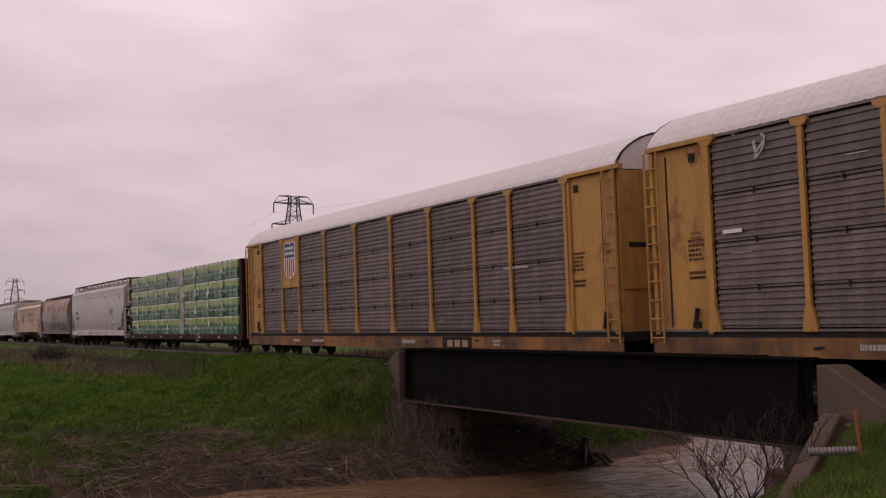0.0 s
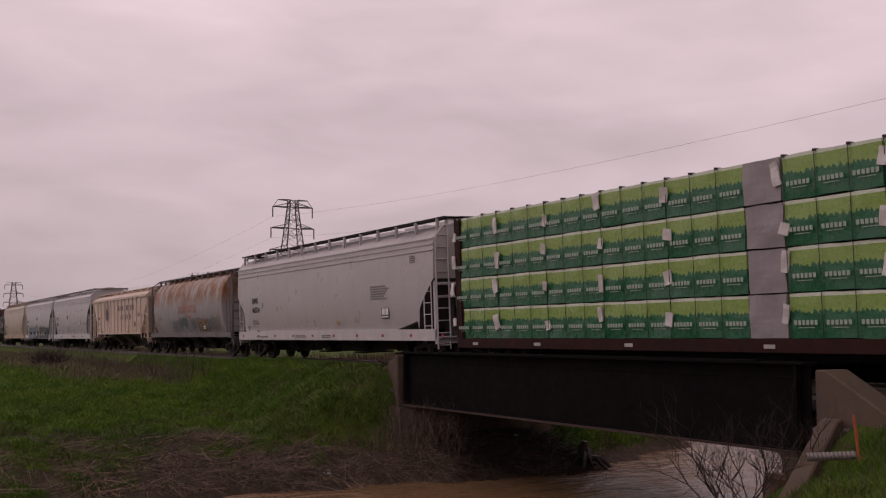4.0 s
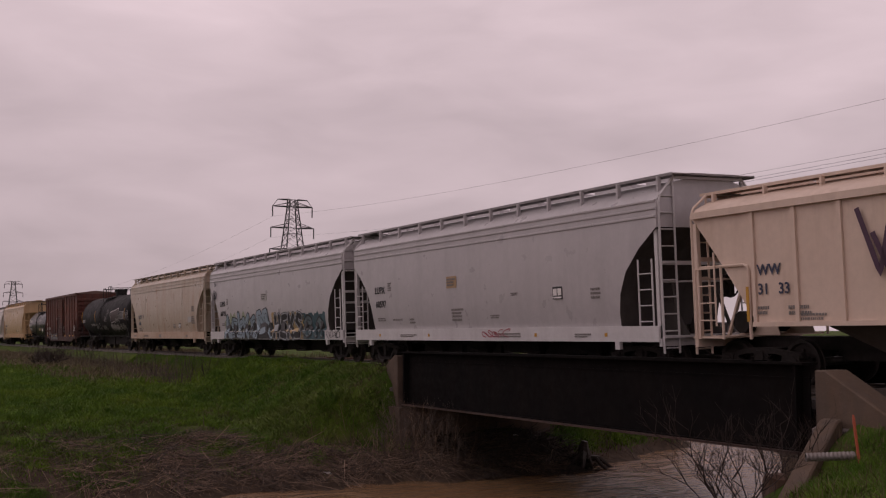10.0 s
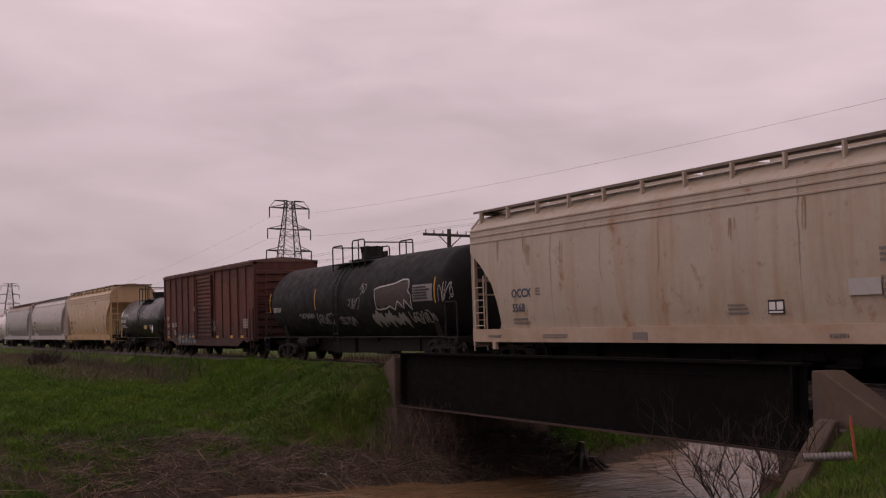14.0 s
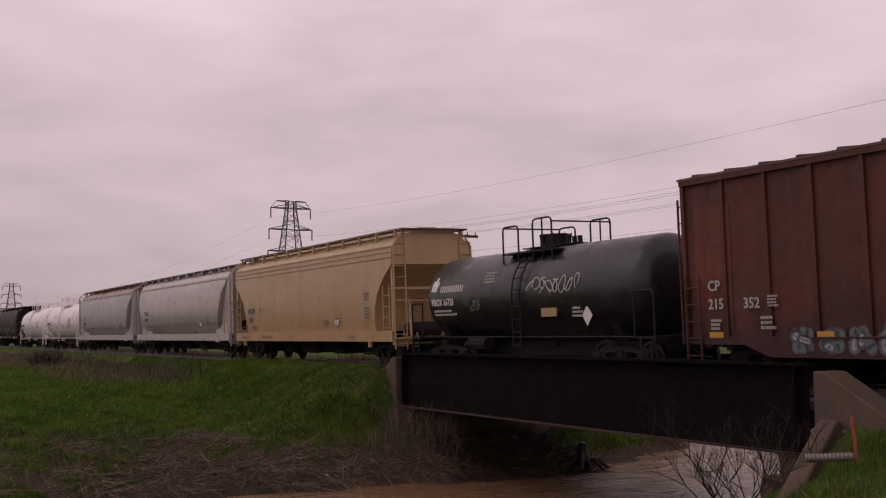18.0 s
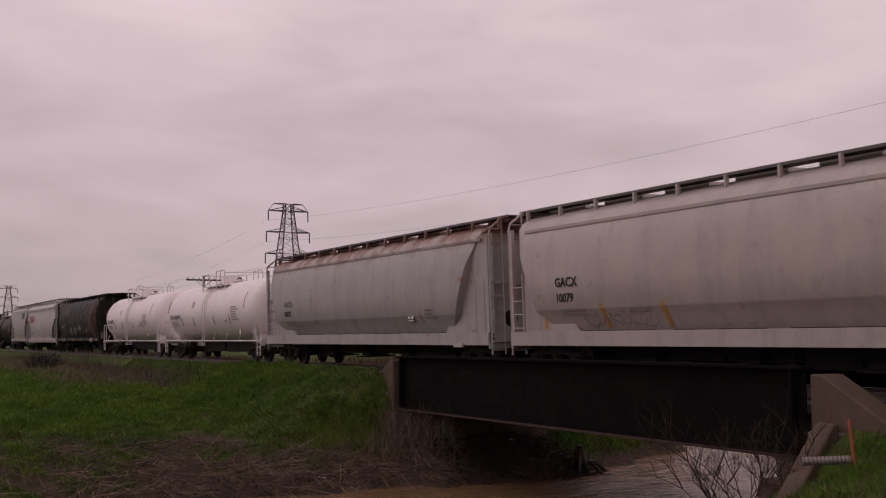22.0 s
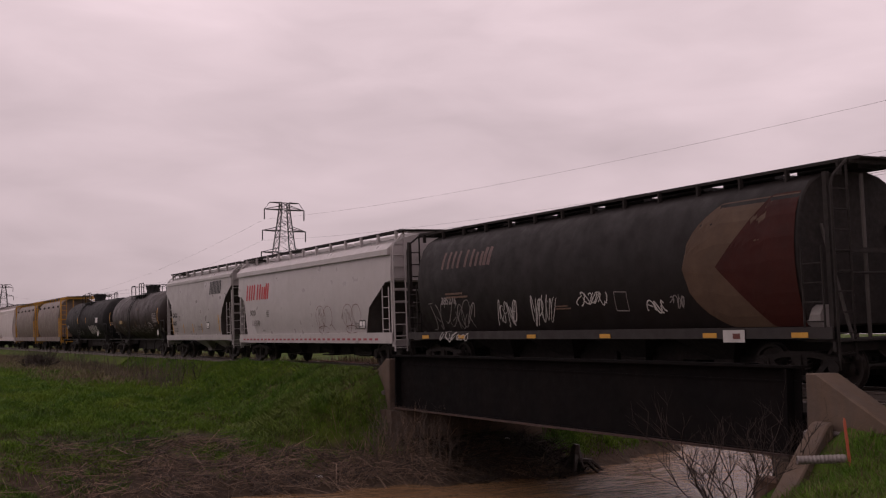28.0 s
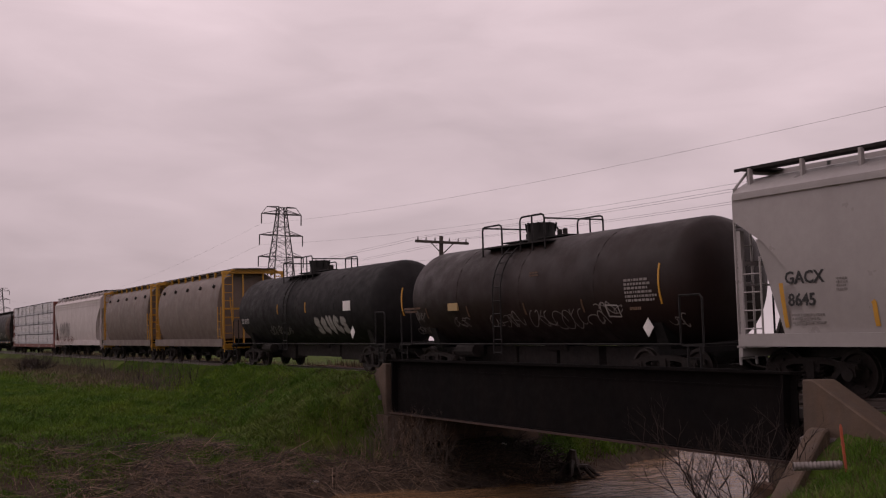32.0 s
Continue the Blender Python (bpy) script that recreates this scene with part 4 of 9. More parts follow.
def end_gear(car, length, material, top, zlow, wheel_end=1, slope=True, web_mat=None):
    """Ladders, corner posts, braces, platform and brake wheel at both ends."""
    h = length / 2
    for e in (-1, 1):
        part("end_platform", boxes((e * h - 0.75 if e > 0 else -h - 0.12, e * h + 0.12 if e > 0 else -h + 0.75, -1.5, 1.5, 0.96, 1.0), (min(e * h, e * (h - 0.08)), max(e * h, e * (h - 0.08)), -1.55, 1.55, 0.78, 0.955)), material, car)
        x = e * (h + 0.03)
        for s in (-1, 1):
            # the ladder bends over the eave to the roof walk
            bm = bmesh.new()
            knee = min(top - 0.5, 4.0)
            tube(bm, [(x, s * 1.5, 0.62), (x, s * 1.5, knee), (x, s * 1.44, knee + 0.18), (x, s * 1.02, top)], 0.03, 5)
            tube(bm, [(x, s * 1.06, 0.62), (x, s * 1.06, top - 0.05)], 0.027, 5)
            z = 0.74
            while z < top - 0.3:
                tube(bm, [(x, s * 1.5, z), (x, s * 1.06, z)], 0.018, 5)
                z += 0.38
            part("end_ladder", bm, material, car)
            part("side_ladder", ladder_bm(e * (h - 0.2), e * (h - 0.68), s * 1.575, s * 1.575, 1.22, 2.75, 0.015), material, car)
            bm = bmesh.new()
            box(bm, e * (h - 0.09) - 0.05, e * (h - 0.09) + 0.05, s * 1.48 - 0.05, s * 1.48 + 0.05, 0.95, zlow)
            part("corner_post", bm, material, car)
            bm = bmesh.new()
            if slope:
                # web plate and raking strut under the slope sheet
                web = ((h - 0.22, 1.0), (h - 1.4, 1.0), (h - 1.12, 1.72), (h - 0.86, 1.9))
                loft(bm, [[(e * a, s * 0.5 - 0.012, b) for a, b in web], [(e * a, s * 0.5 + 0.012, b) for a, b in web]])
                tube(bm, [(e * (h - 0.2), s * 0.78, 1.0), (e * (h - 0.62), s * 0.62, 2.3)], 0.045, 4)
            else:
                tube(bm, [(e * (h - 0.12), s * 0.95, 1.0), (e * (h - 0.72), s * 0.95, 3.2)], 0.035, 4)
                tube(bm, [(e * (h - 0.1), s * 0.5, 1.0), (e * (h - 0.1), s * 0.5, zlow)], 0.04, 6)
            part("end_brace", bm, web_mat or material, car)
        bm = bmesh.new()
        box(bm, e * (h - 0.06) - 0.04, e * (h - 0.06) + 0.04, -1.48, 1.48, 2.60, 2.69)
        tube(bm, [(e * (h - 0.02), -1.48, 2.22), (e * (h - 0.02), 1.48, 2.22)], 0.022, 6)
        part("end_rail", bm, material, car)
        part("roof_end_rail", boxes((min(x, x + e * 0.05), max(x, x + e * 0.05), -1.02, 1.02, top - 0.07, top - 0.01)), material, car)
    e = wheel_end
    bm = bmesh.new()
    pts = [(e * (h + 0.12), 0.45 + 0.26 * math.cos(a), 2.1 + 0.26 * math.sin(a)) for a in np.linspace(0, 2 * math.pi, 17)]
    tube(bm, pts, 0.022, 5, cap=False)
    for a in (0.3, 2.4, 4.5):
        tube(bm, [(e * (h + 0.12), 0.45, 2.1), (e * (h + 0.12), 0.45 + 0.26 * math.cos(a), 2.1 + 0.26 * math.sin(a))], 0.016, 4)
    box(bm, e * (h + 0.02) - 0.08, e * (h + 0.02) + 0.08, 0.3, 0.6, 1.85, 2.35)
    part("brake_wheel", bm, M["truck"], car)
    bm = bmesh.new()
    tube(bm, [(-e * (h - 0.55), -0.75, 1.28), (-e * (h - 0.55), 0.75, 1.28)], 0.24, 12)
    part("air_reservoir", bm, M["under"], car)


def hopper(name, label, front, rear, paint, section, cut, sill=None, walk_mat=None, posts=13, wheel_end=1, ribs=0, bays=3,
           walk_z=4.61, walk_y=(0.72, 1.24), seams=(), cage=None, under=None, end_low=3.4, body_in=(0.0, 0.0), dark_ends=False, side_sill=True, sill_low=0.88):
    car, x0, length = new_car(name, label, "hopper car", front, rear)
    sill = sill or paint
    walk_mat = walk_mat or M["under"]
    h = length / 2
    low = section[0][1]
    rear_in, front_in = body_in
    body = part("body", hopper_shell(length - rear_in - front_in, section, cut), paint, car, smooth=True, at=pose((rear_in - front_in) / 2, 0, 0))
    if dark_ends:
        # a darker material on the down-facing slope sheets over the trucks
        body.data.materials.append(M["under"] if cut is CUT_NONE else M["end_dark"])
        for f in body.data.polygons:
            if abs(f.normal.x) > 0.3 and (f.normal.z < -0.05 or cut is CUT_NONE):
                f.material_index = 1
    for s in (-1, 1):
        y = s * 1.585
        if side_sill:
            part("side_sill", boxes((-h + 0.04, h - 0.04, min(y, y - s * 0.1), max(y, y - s * 0.1), sill_low, low + 0.02)), sill, car)
        if ribs:
            for k in range(ribs):
                z = (4.05, 3.88, 3.70)[k]
                bm = bmesh.new()
                yy = side_of(section)(z)
                loft(bm, [[(x, s * (yy - 0.02), z - 0.035), (x, s * (yy + 0.03), z - 0.02), (x, s * (yy + 0.03), z + 0.02), (x, s * (yy - 0.02), z + 0.035)] for x in (-h + 0.02, h - 0.02)])
                part("side_rib", bm, paint, car)
        for x in seams:
            bm = bmesh.new()
            strip = [(yy, zz) for yy, zz in section[:-4]]
            loft(bm, [[(x - 0.02, s * (a - 0.015), b) for a, b in strip], [(x - 0.012, s * (a + 0.008), b) for a, b in strip], [(x + 0.012, s * (a + 0.008), b) for a, b in strip], [(x + 0.02, s * (a - 0.015), b) for a, b in strip]], closed=False)
            part("seam", bm, paint, car)
    part("center_sill", boxes((-h + 0.02, h - 0.02, -0.33, 0.33, 0.7, 0.95)), M["under"], car)
    span = length - 5.2
    outlets(car, [(-span / 2 + span * (i + 0.5) / bays) for i in range(bays)], low + 0.03, under or M["under"], half=min(1.35, span / bays / 2 - 0.05))
    if walk_z:
        roof_walk(car, length, walk_z, walk_y[0], walk_y[1], walk_mat, posts, float(np.interp(-walk_y[1] - 0.03, [-p[0] for p in section[-6:]], [p[1] for p in section[-6:]])) - 0.03, post_mat=cage or paint)
        hatch = finish("hatch", boxes((-0.75, 0.75, -0.32, 0.32, section[-1][1] - 0.06, section[-1][1] + 0.09)), paint)
        for i in range(8):
            link("hatch", hatch, car, pose(-length / 2 + length * (i + 0.5) / 8, 0, 0))
    end_gear(car, length, cage or sill, walk_z or section[-1][1], end_low, wheel_end, slope=cut is not CUT_NONE, web_mat=M["end_dark"] if dark_ends else None)
    add_trucks(car, (-h + 1.35, h - 1.35), x0)
    couplers(car, length)
    return car, length


# ---- tank cars ----
def tank_shell(length, r, zc, sag=0.0):
    bm = bmesh.new()
    n, rows = 40, []
    h = length / 2
    prof = []
    for a in (84, 72, 58, 44, 30, 15, 0):
        prof.append((h - 0.62 + 0.62 * math.sin(radians(a)), r * math.cos(radians(a))))
    prof = prof[::-1]
    xs = [(-x, k) for x, k in prof[::-1]] + [(-h / 3, r), (0, r), (h / 3, r)] + prof
    for x, k in xs:
        rows.append([(x, k * math.sin(2 * math.pi * i / n), zc - sag * (1 - abs(x) / h) + k * math.cos(2 * math.pi * i / n)) for i in range(n)])
    loft(bm, rows)
    return bm


def hoop(car, x, r, zc, width, material, name, a0=0, a1=360, grow=0.012):
    bm = bmesh.new()
    rows = []
    for i in range(25):
        a = radians(a0 + (a1 - a0) * i / 24)
        rows.append([(x + dx, (r + g) * math.sin(a), zc + (r + g) * math.cos(a)) for dx, g in ((-width / 2, -0.01), (-width / 2, grow), (width / 2, grow), (width / 2, -0.01))])
    loft(bm, rows, closed=False)
    part(name, bm, material, car, smooth=True)


def pipe_frame(car, material, x0, x1, y, z0, z1, name="handrail", mids=0, r=0.026):
    bm = bmesh.new()
    c = 0.12
    tube(bm, [(x0, y, z0), (x0, y, z1 - c), (x0 + c * 0.3, y, z1 - c * 0.3), (x0 + c, y, z1), (x1 - c, y, z1), (x1 - c * 0.3, y, z1 - c * 0.3), (x1, y, z1 - c), (x1, y, z0)], r, 6)
    for i in range(mids):
        x = x0 + (x1 - x0) * (i + 1) / (mids + 1)
        tube(bm, [(x, y, z0), (x, y, z1)], r * 0.9, 6)
    part(name, bm, material, car)


def tank_car(label, front, rear, paint, r, zc, gear, man_x=0.0, rail_len=3.2, side_rail=False, bands=True, dome=0.42, box_house=False, rise=0.55, front_gap=0.0):
    car, x0, length = new_car("tank_car", label, "tank car", front, rear)
    h = length / 2
    body = length - 0.9
    top = zc + r
    part("tank", tank_shell(body - front_gap, r, zc), paint, car, smooth=True, at=pose(-front_gap / 2, 0, 0))
    if bands:
        for x in (-body / 4, body / 4, 0):
            hoop(car, x, r, zc, 0.05, paint, "weld_band")
    # stub sills, bolsters and platforms
    for e in (-1, 1):
        part("stub_sill", boxes((min(e * h, e * (h - 3.3)), max(e * h, e * (h - 3.3)), -0.32, 0.32, 0.7, 1.05)), gear, car)
        part("end_platform", boxes((min(e * (h + 0.02), e * (h - 0.7)), max(e * (h + 0.02), e * (h - 0.7)), -1.45, 1.45, 0.98, 1.03), (min(e * (h + 0.02), e * (h - 0.06)), max(e * (h + 0.02), e * (h - 0.06)), -1.48, 1.48, 0.86, 0.975)), gear, car)
        bm = bmesh.new()
        loft(bm, [[(e * (h - 1.55), -1.0, 0.9), (e * (h - 1.95), -1.0, 0.9), (e * (h - 1.95), 1.0, 0.9), (e * (h - 1.55), 1.0, 0.9)],
                  [(e * (h - 1.6), -1.2, zc - r * 0.62), (e * (h - 1.9), -1.2, zc - r * 0.62), (e * (h - 1.9), 1.2, zc - r * 0.62), (e * (h - 1.6), 1.2, zc - r * 0.62)]])
        part("saddle", bm, gear, car)
        for s in (-1, 1):
            bm = bmesh.new()
            tube(bm, [(e * (h - 0.05), s * 1.42, 1.0), (e * (h - 0.05), s * 1.42, 2.0), (e * (h - 0.12), s * 1.42, 2.08), (e * (h - 0.75), s * 1.42, 2.08)], 0.025, 6)
            tube(bm, [(e * (h - 0.75), s * 1.42, 2.08), (e * (h - 0.75), s * 1.42, 1.0)], 0.025, 6)
            part("corner_rail", bm, gear, car)
            part("sill_step", ladder_bm(e * (h - 0.12), e * (h - 0.5), s * 1.45, s * 1.45, 0.35, 0.98, 0.02, 0.26), gear, car)
    if side_rail:
        for s in (-1, 1):
            bm = bmesh.new()
            tube(bm, [(-h + 0.3, s * 1.42, 1.0), (h - 0.3, s * 1.42, 1.0)], 0.035, 8)
            part("running_rail", bm, gear, car)
            for i in range(8):
                x = -h + 1.2 + (length - 2.4) * i / 7
                bm = bmesh.new()
                tube(bm, [(x, s * 1.42, 1.0), (x + 0.25, s * (r * 0.93), 1.35)], 0.03, 6)
                part("rail_strut", bm, gear, car)
    else:
        for s in (-1, 1):
            bm = bmesh.new()
            tube(bm, [(-h + 0.7, s * 1.40, 1.02), (h - 0.7, s * 1.40, 1.02)], 0.022, 6)
            part("grab_rail", bm, gear, car)
    # manway platform
    part("top_platform", boxes((man_x - rail_len / 2, man_x + rail_len / 2, -1.0, -0.3, top - 0.17, top - 0.13), (man_x - rail_len / 2, man_x + rail_len / 2, 0.3, 1.0, top - 0.17, top - 0.13), (man_x - rail_len / 2, man_x + rail_len / 2, -0.3, 0.3, top + 0.006, top + 0.04)), gear, car)
    for y in (-0.98, 0.98):
        pipe_frame(car, gear, man_x - rail_len / 2 + 0.04, man_x - rail_len / 6, y, top - 0.42, top + rise, mids=0)
        pipe_frame(car, gear, man_x + rail_len / 8, man_x + rail_len / 2 - 0.04, y, top - 0.42, top + rise + 0.1, mids=1)
    for x in (man_x - rail_len / 2 + 0.04, man_x + rail_len / 2 - 0.04):
        bm = bmesh.new()
        tube(bm, [(x, -0.98, top + rise - 0.02), (x, 0.98, top + rise - 0.02)], 0.024, 6)
        part("handrail", bm, gear, car)
    bm = bmesh.new()
    if box_house:
        tube(bm, [(man_x - 0.25, 0, top - 0.05), (man_x - 0.25, 0, top + dome)], 0.42, 16)
        tube(bm, [(man_x + 0.75, 0, top - 0.05), (man_x + 0.75, 0, top + 0.16)], 0.34, 14)
    else:
        tube(bm, [(man_x, 0, top - 0.05), (man_x, 0, top + dome), (man_x, 0, top + dome + 0.05)], 0.40, 16)
        for i in range(8):
            a = 2 * math.pi * i / 8
            tube(bm, [(man_x + 0.4 * math.cos(a), 0.4 * math.sin(a), top + dome - 0.2), (man_x + 0.44 * math.cos(a), 0.44 * math.sin(a), top + dome + 0.06)], 0.03, 5)
    part("manway", bm, gear if not box_house else paint, car, smooth=True)
    for dx in (0.75, 1.0, -0.8):
        bm = bmesh.new()
        tube(bm, [(man_x + dx, 0.1, top - 0.05), (man_x + dx, 0.1, top + 0.24)], 0.07, 8)
        part("valve", bm, M["under"], car)
    # curved side ladder
    for s in (-1, 1):
        bm = bmesh.new()
        for dx in (-0.2, 0.2):
            pts = [(man_x + dx, s * (r + 0.09) * math.sin(radians(a)), zc + (r + 0.09) * math.cos(radians(a))) for a in range(28, 96, 8)]
            tube(bm, pts + [(man_x + dx, s * (r + 0.09), 0.75)], 0.024, 5)
        for a in range(32, 92, 13):
            y, z = s * (r + 0.09) * math.sin(radians(a)), zc + (r + 0.09) * math.cos(radians(a))
            tube(bm, [(man_x - 0.2, y, z), (man_x + 0.2, y, z)], 0.018, 5)
        for z in (0.8, 1.15, 1.5, 1.85, 2.2):
            tube(bm, [(man_x - 0.2, s * (r + 0.09), z), (man_x + 0.2, s * (r + 0.09), z)], 0.018, 5)
        part("tank_ladder", bm, gear, car)
    bm = bmesh.new()
    tube(bm, [(0, 0, zc - r + 0.05), (0, 0, 0.5)], 0.14, 10)
    box(bm, -0.5, 0.5, -0.3, 0.3, zc - r - 0.12, zc - r + 0.05)
    part("bottom_outlet", bm, M["under"], car)
    bm = bmesh.new()
    tube(bm, [(-h + 2.9, -0.9, 0.82), (-h + 3.9, -0.9, 0.82)], 0.2, 10)
    part("air_reservoir", bm, M["under"], car)
    add_trucks(car, (-h + 1.75, h - 1.75), x0)
    couplers(car, length)

    def ysurf(z):
        return math.sqrt(max(0.05, r * r - (z - zc) ** 2))
    return car, length, ysurf


def tank_marks(car, xs, zc, r, material, z0=-0.1, z1=0.35):
    """Upright reflector strips on the shell."""
    for x in xs:
        a0, a1 = math.degrees(math.acos(z1 / r)), math.degrees(math.acos(z0 / r))
        hoop(car, x, r, zc, 0.05, material, "reflector", -a0, -a1, 0.014)


def placard(car, x, z, size, ysurf, material=None):
    bm = bmesh.new()
    y = -(ysurf(z) + 0.03)
    v = [bm.verts.new((x + a * size, y + d, z + b * size)) for d in (-0.008, 0.008) for a, b in ((0, -0.62), (0.5, 0), (0, 0.62), (-0.5, 0))]
    bm.faces.new(v[:4])
    bm.faces.new(v[4:][::-1])
    for j in range(4):
        bm.faces.new((v[j], v[4 + j], v[4 + (j + 1) % 4], v[(j + 1) % 4]))
    part("placard", bm, material or P_["white"], car, "white diamond hazard placard")


# ---- boxcar ----
def corrugated(length, height, waves, depth, thick=0.02):
    """A panel in the xz plane with ridges along x, facing -y."""
    bm = bmesh.new()
    prof = []
    for i in range(waves):
        z = height * i / waves
        w = height / waves
        prof += [(0.0, z + w * 0.06), (0.0, z + w * 0.30), (-depth, z + w * 0.44), (-depth, z + w * 0.80), (0.0, z + w * 0.94)]
    prof = [(0.0, 0.0)] + prof + [(0.0, height)]
    ringp = prof + [(thick, height), (thick, 0.0)]
    loft(bm, [[(x, a, b) for a, b in ringp] for x in (0, length)])
    return bm


def boxcar(front, rear):
    car, x0, length = new_car("boxcar", "weathered brown-red steel boxcar with a ribbed sliding door", "boxcar", front, rear)
    h = length / 2
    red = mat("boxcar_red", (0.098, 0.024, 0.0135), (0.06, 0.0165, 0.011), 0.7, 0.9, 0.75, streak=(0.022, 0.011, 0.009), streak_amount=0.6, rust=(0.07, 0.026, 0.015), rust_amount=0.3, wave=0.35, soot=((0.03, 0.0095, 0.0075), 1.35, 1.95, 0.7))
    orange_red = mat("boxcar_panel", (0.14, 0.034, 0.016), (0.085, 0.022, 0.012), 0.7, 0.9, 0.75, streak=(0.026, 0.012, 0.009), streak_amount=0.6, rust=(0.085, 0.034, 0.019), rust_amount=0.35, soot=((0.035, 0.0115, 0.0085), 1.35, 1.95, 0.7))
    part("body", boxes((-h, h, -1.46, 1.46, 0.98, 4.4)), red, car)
    roof_grey = mat("boxcar_roof", (0.13, 0.07, 0.055), (0.06, 0.025, 0.02), 0.7, 1.0, 0.6)
    bm = bmesh.new()
    loft(bm, [[(x, -1.56, 4.38), (x, -1.56, 4.43), (x, 0, 4.58), (x, 1.56, 4.43), (x, 1.56, 4.38)] for x in (-h - 0.04, h + 0.04)])
    part("roof", bm, roof_grey, car, "weathered grey sheet roof")
    for i in range(16):
        x = -h + 0.5 + (length - 1) * i / 15
        bm = bmesh.new()
        loft(bm, [[(x + d, -1.57, 4.42), (x + d, -1.57, 4.47), (x + d, 0, 4.63), (x + d, 1.57, 4.47), (x + d, 1.57, 4.42), (x + d, 0, 4.57)] for d in (-0.045, 0.045)])
        part("roof_seam", bm, roof_grey, car)
    dx0, dx1 = -h + 6.5, -h + 9.15
    post = finish("side_post", boxes((-0.05, 0.05, -0.06, 0.0, 1.0, 4.37)), red)
    for s in (-1, 1):
        turn = 0 if s < 0 else 180
        for i in range(14):
            x = -h + 0.05 + (length - 0.1) * i / 13
            if dx0 - 0.2 < x < dx1 + 0.2:
                continue
            link("side_post", post, car, pose(x, s * 1.462, 0, 0, 0, turn))
        bm = boxes((-h, h, s * 1.46 - 0.09, s * 1.46 + 0.09, 4.27, 4.375))
        part("top_chord", bm, red, car)
        bm = bmesh.new()
        prof = ((-h, 1.02), (h, 1.02), (h, 0.86), (h - 1.7, 0.86), (h - 2.4, 0.62), (-h + 2.4, 0.62), (-h + 1.7, 0.86), (-h, 0.86))
        loft(bm, [[(a, s * 1.47, b) for a, b in prof], [(a, s * 1.53, b) for a, b in prof]])
        part("side_sill", bm, red, car)
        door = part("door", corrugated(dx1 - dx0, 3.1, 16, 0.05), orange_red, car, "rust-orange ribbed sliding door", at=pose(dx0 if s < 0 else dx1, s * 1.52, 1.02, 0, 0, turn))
        part("door_edge", boxes((0, 0.1, -0.075, 0.0, 0, 3.1)), red, door)
        part("door_edge", boxes((dx1 - dx0 - 0.1, dx1 - dx0, -0.075, 0.0, 0, 3.1)), red, door)
        part("latch_bar", boxes((0.25, 0.29, -0.1, -0.06, 0.05, 2.85)), red, door)
        part("door_track", boxes((dx0 - 2.9, dx1 + 0.2, s * 1.53 - 0.04, s * 1.53 + 0.04, 0.99, 1.018)), red, car)
        for x, w, za, zb, m in ((-h + 0.35, 1.05, 1.1, 3.75, orange_red), (dx0 - 1.1, 0.9, 1.1, 3.9, orange_red), (dx1 + 1.6, 1.0, 1.1, 3.6, orange_red), (h - 1.5, 1.2, 1.1, 3.7, orange_red), (dx1 + 0.3, 1.1, 1.1, 3.9, orange_red), (dx1 + 2.9, 1.1, 1.1, 3.8, orange_red)):
            a, b = s * 1.462, s * 1.475
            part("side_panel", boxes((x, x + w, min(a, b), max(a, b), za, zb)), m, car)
    # corrugated ends
    for e in (-1, 1):
        bm = corrugated(2.8, 3.0, 9, 0.09, 0.03)
        part("end_wall", bm, red, car, at=pose(e * (h + 0.003), -1.4 * e, 1.02, 0, 0, 90 * e))
        for s in (-1, 1):
            part("end_ladder", ladder_bm(e * (h + 0.15), e * (h + 0.15), s * 1.46, s * 1.02, 0.85, 4.0), red, car)
            part("side_ladder", ladder_bm(e * (h - 0.1), e * (h - 0.52), s * 1.57, s * 1.57, 0.5, 2.3), red, car)
    ys = side_of(((1.53, 0.8), (1.53, 4.1), (0, 4.2), (0, 4.3)))
    text(car, "CP", -h + 0.75, 1.98, 0.30, P_["faint_white"], ys)
    text(car, "215", -h + 0.75, 1.60, 0.30, P_["faint_white"], ys)
    text(car, "352", -h + 1.75, 1.60, 0.30, P_["faint_white"], ys)
    lettering(car, ((-h + 0.8, 1.15, 0.35, 0.25, 3), (-h + 2.2, 1.15, 0.4, 0.3, 3), (-h + 2.4, 1.6, 0.3, 0.25, 4), (dx0 - 0.5, 2.4, 0.25, 0.22, 3)), P_["faint_white"], ys, 5)
    bm = bmesh.new()
    for z, w in ((1.83, 0.62), (1.45, 0.62)):
        box(bm, h - 1.5, h - 1.5 + w, -1.55, -1.542, z, z + 0.035)
    for x in (h - 1.5, h - 1.215, h - 0.915):
        box(bm, x, x + 0.035, -1.55, -1.542, 1.45, 1.865)
    part("stencil_frame", bm, P_["faint_white"], car)
    lettering(car, ((h - 1.42, 1.52, 0.18, 0.28, 4), (h - 1.14, 1.52, 0.18, 0.28, 4)), P_["faint_white"], ys, 6)
    for x in (-h + 0.75, -h + 3.6, dx0 - 0.9, 2.1, 4.3, h - 1.9):
        part("reflector", boxes((x, x + 0.4, -1.55, -1.538, 1.0, 1.12)), P_["amber"], car, "amber reflector")
    spray_piece(car, -h + 2.9, -h + 6.3, 0.68, 1.3, 5, P_["teal_mid"], P_["spray_grey"], None, ys, 9, P_["silver"])
    tag_scribble(car, 1.45, 1.3, 0.72, 0.6, P_["letter_grey"], ys, 10, 0.035, 4)
    tag_scribble(car, h - 2.9, 0.75, 2.0, 0.6, P_["maroon"], ys, 11, 0.03, 8)
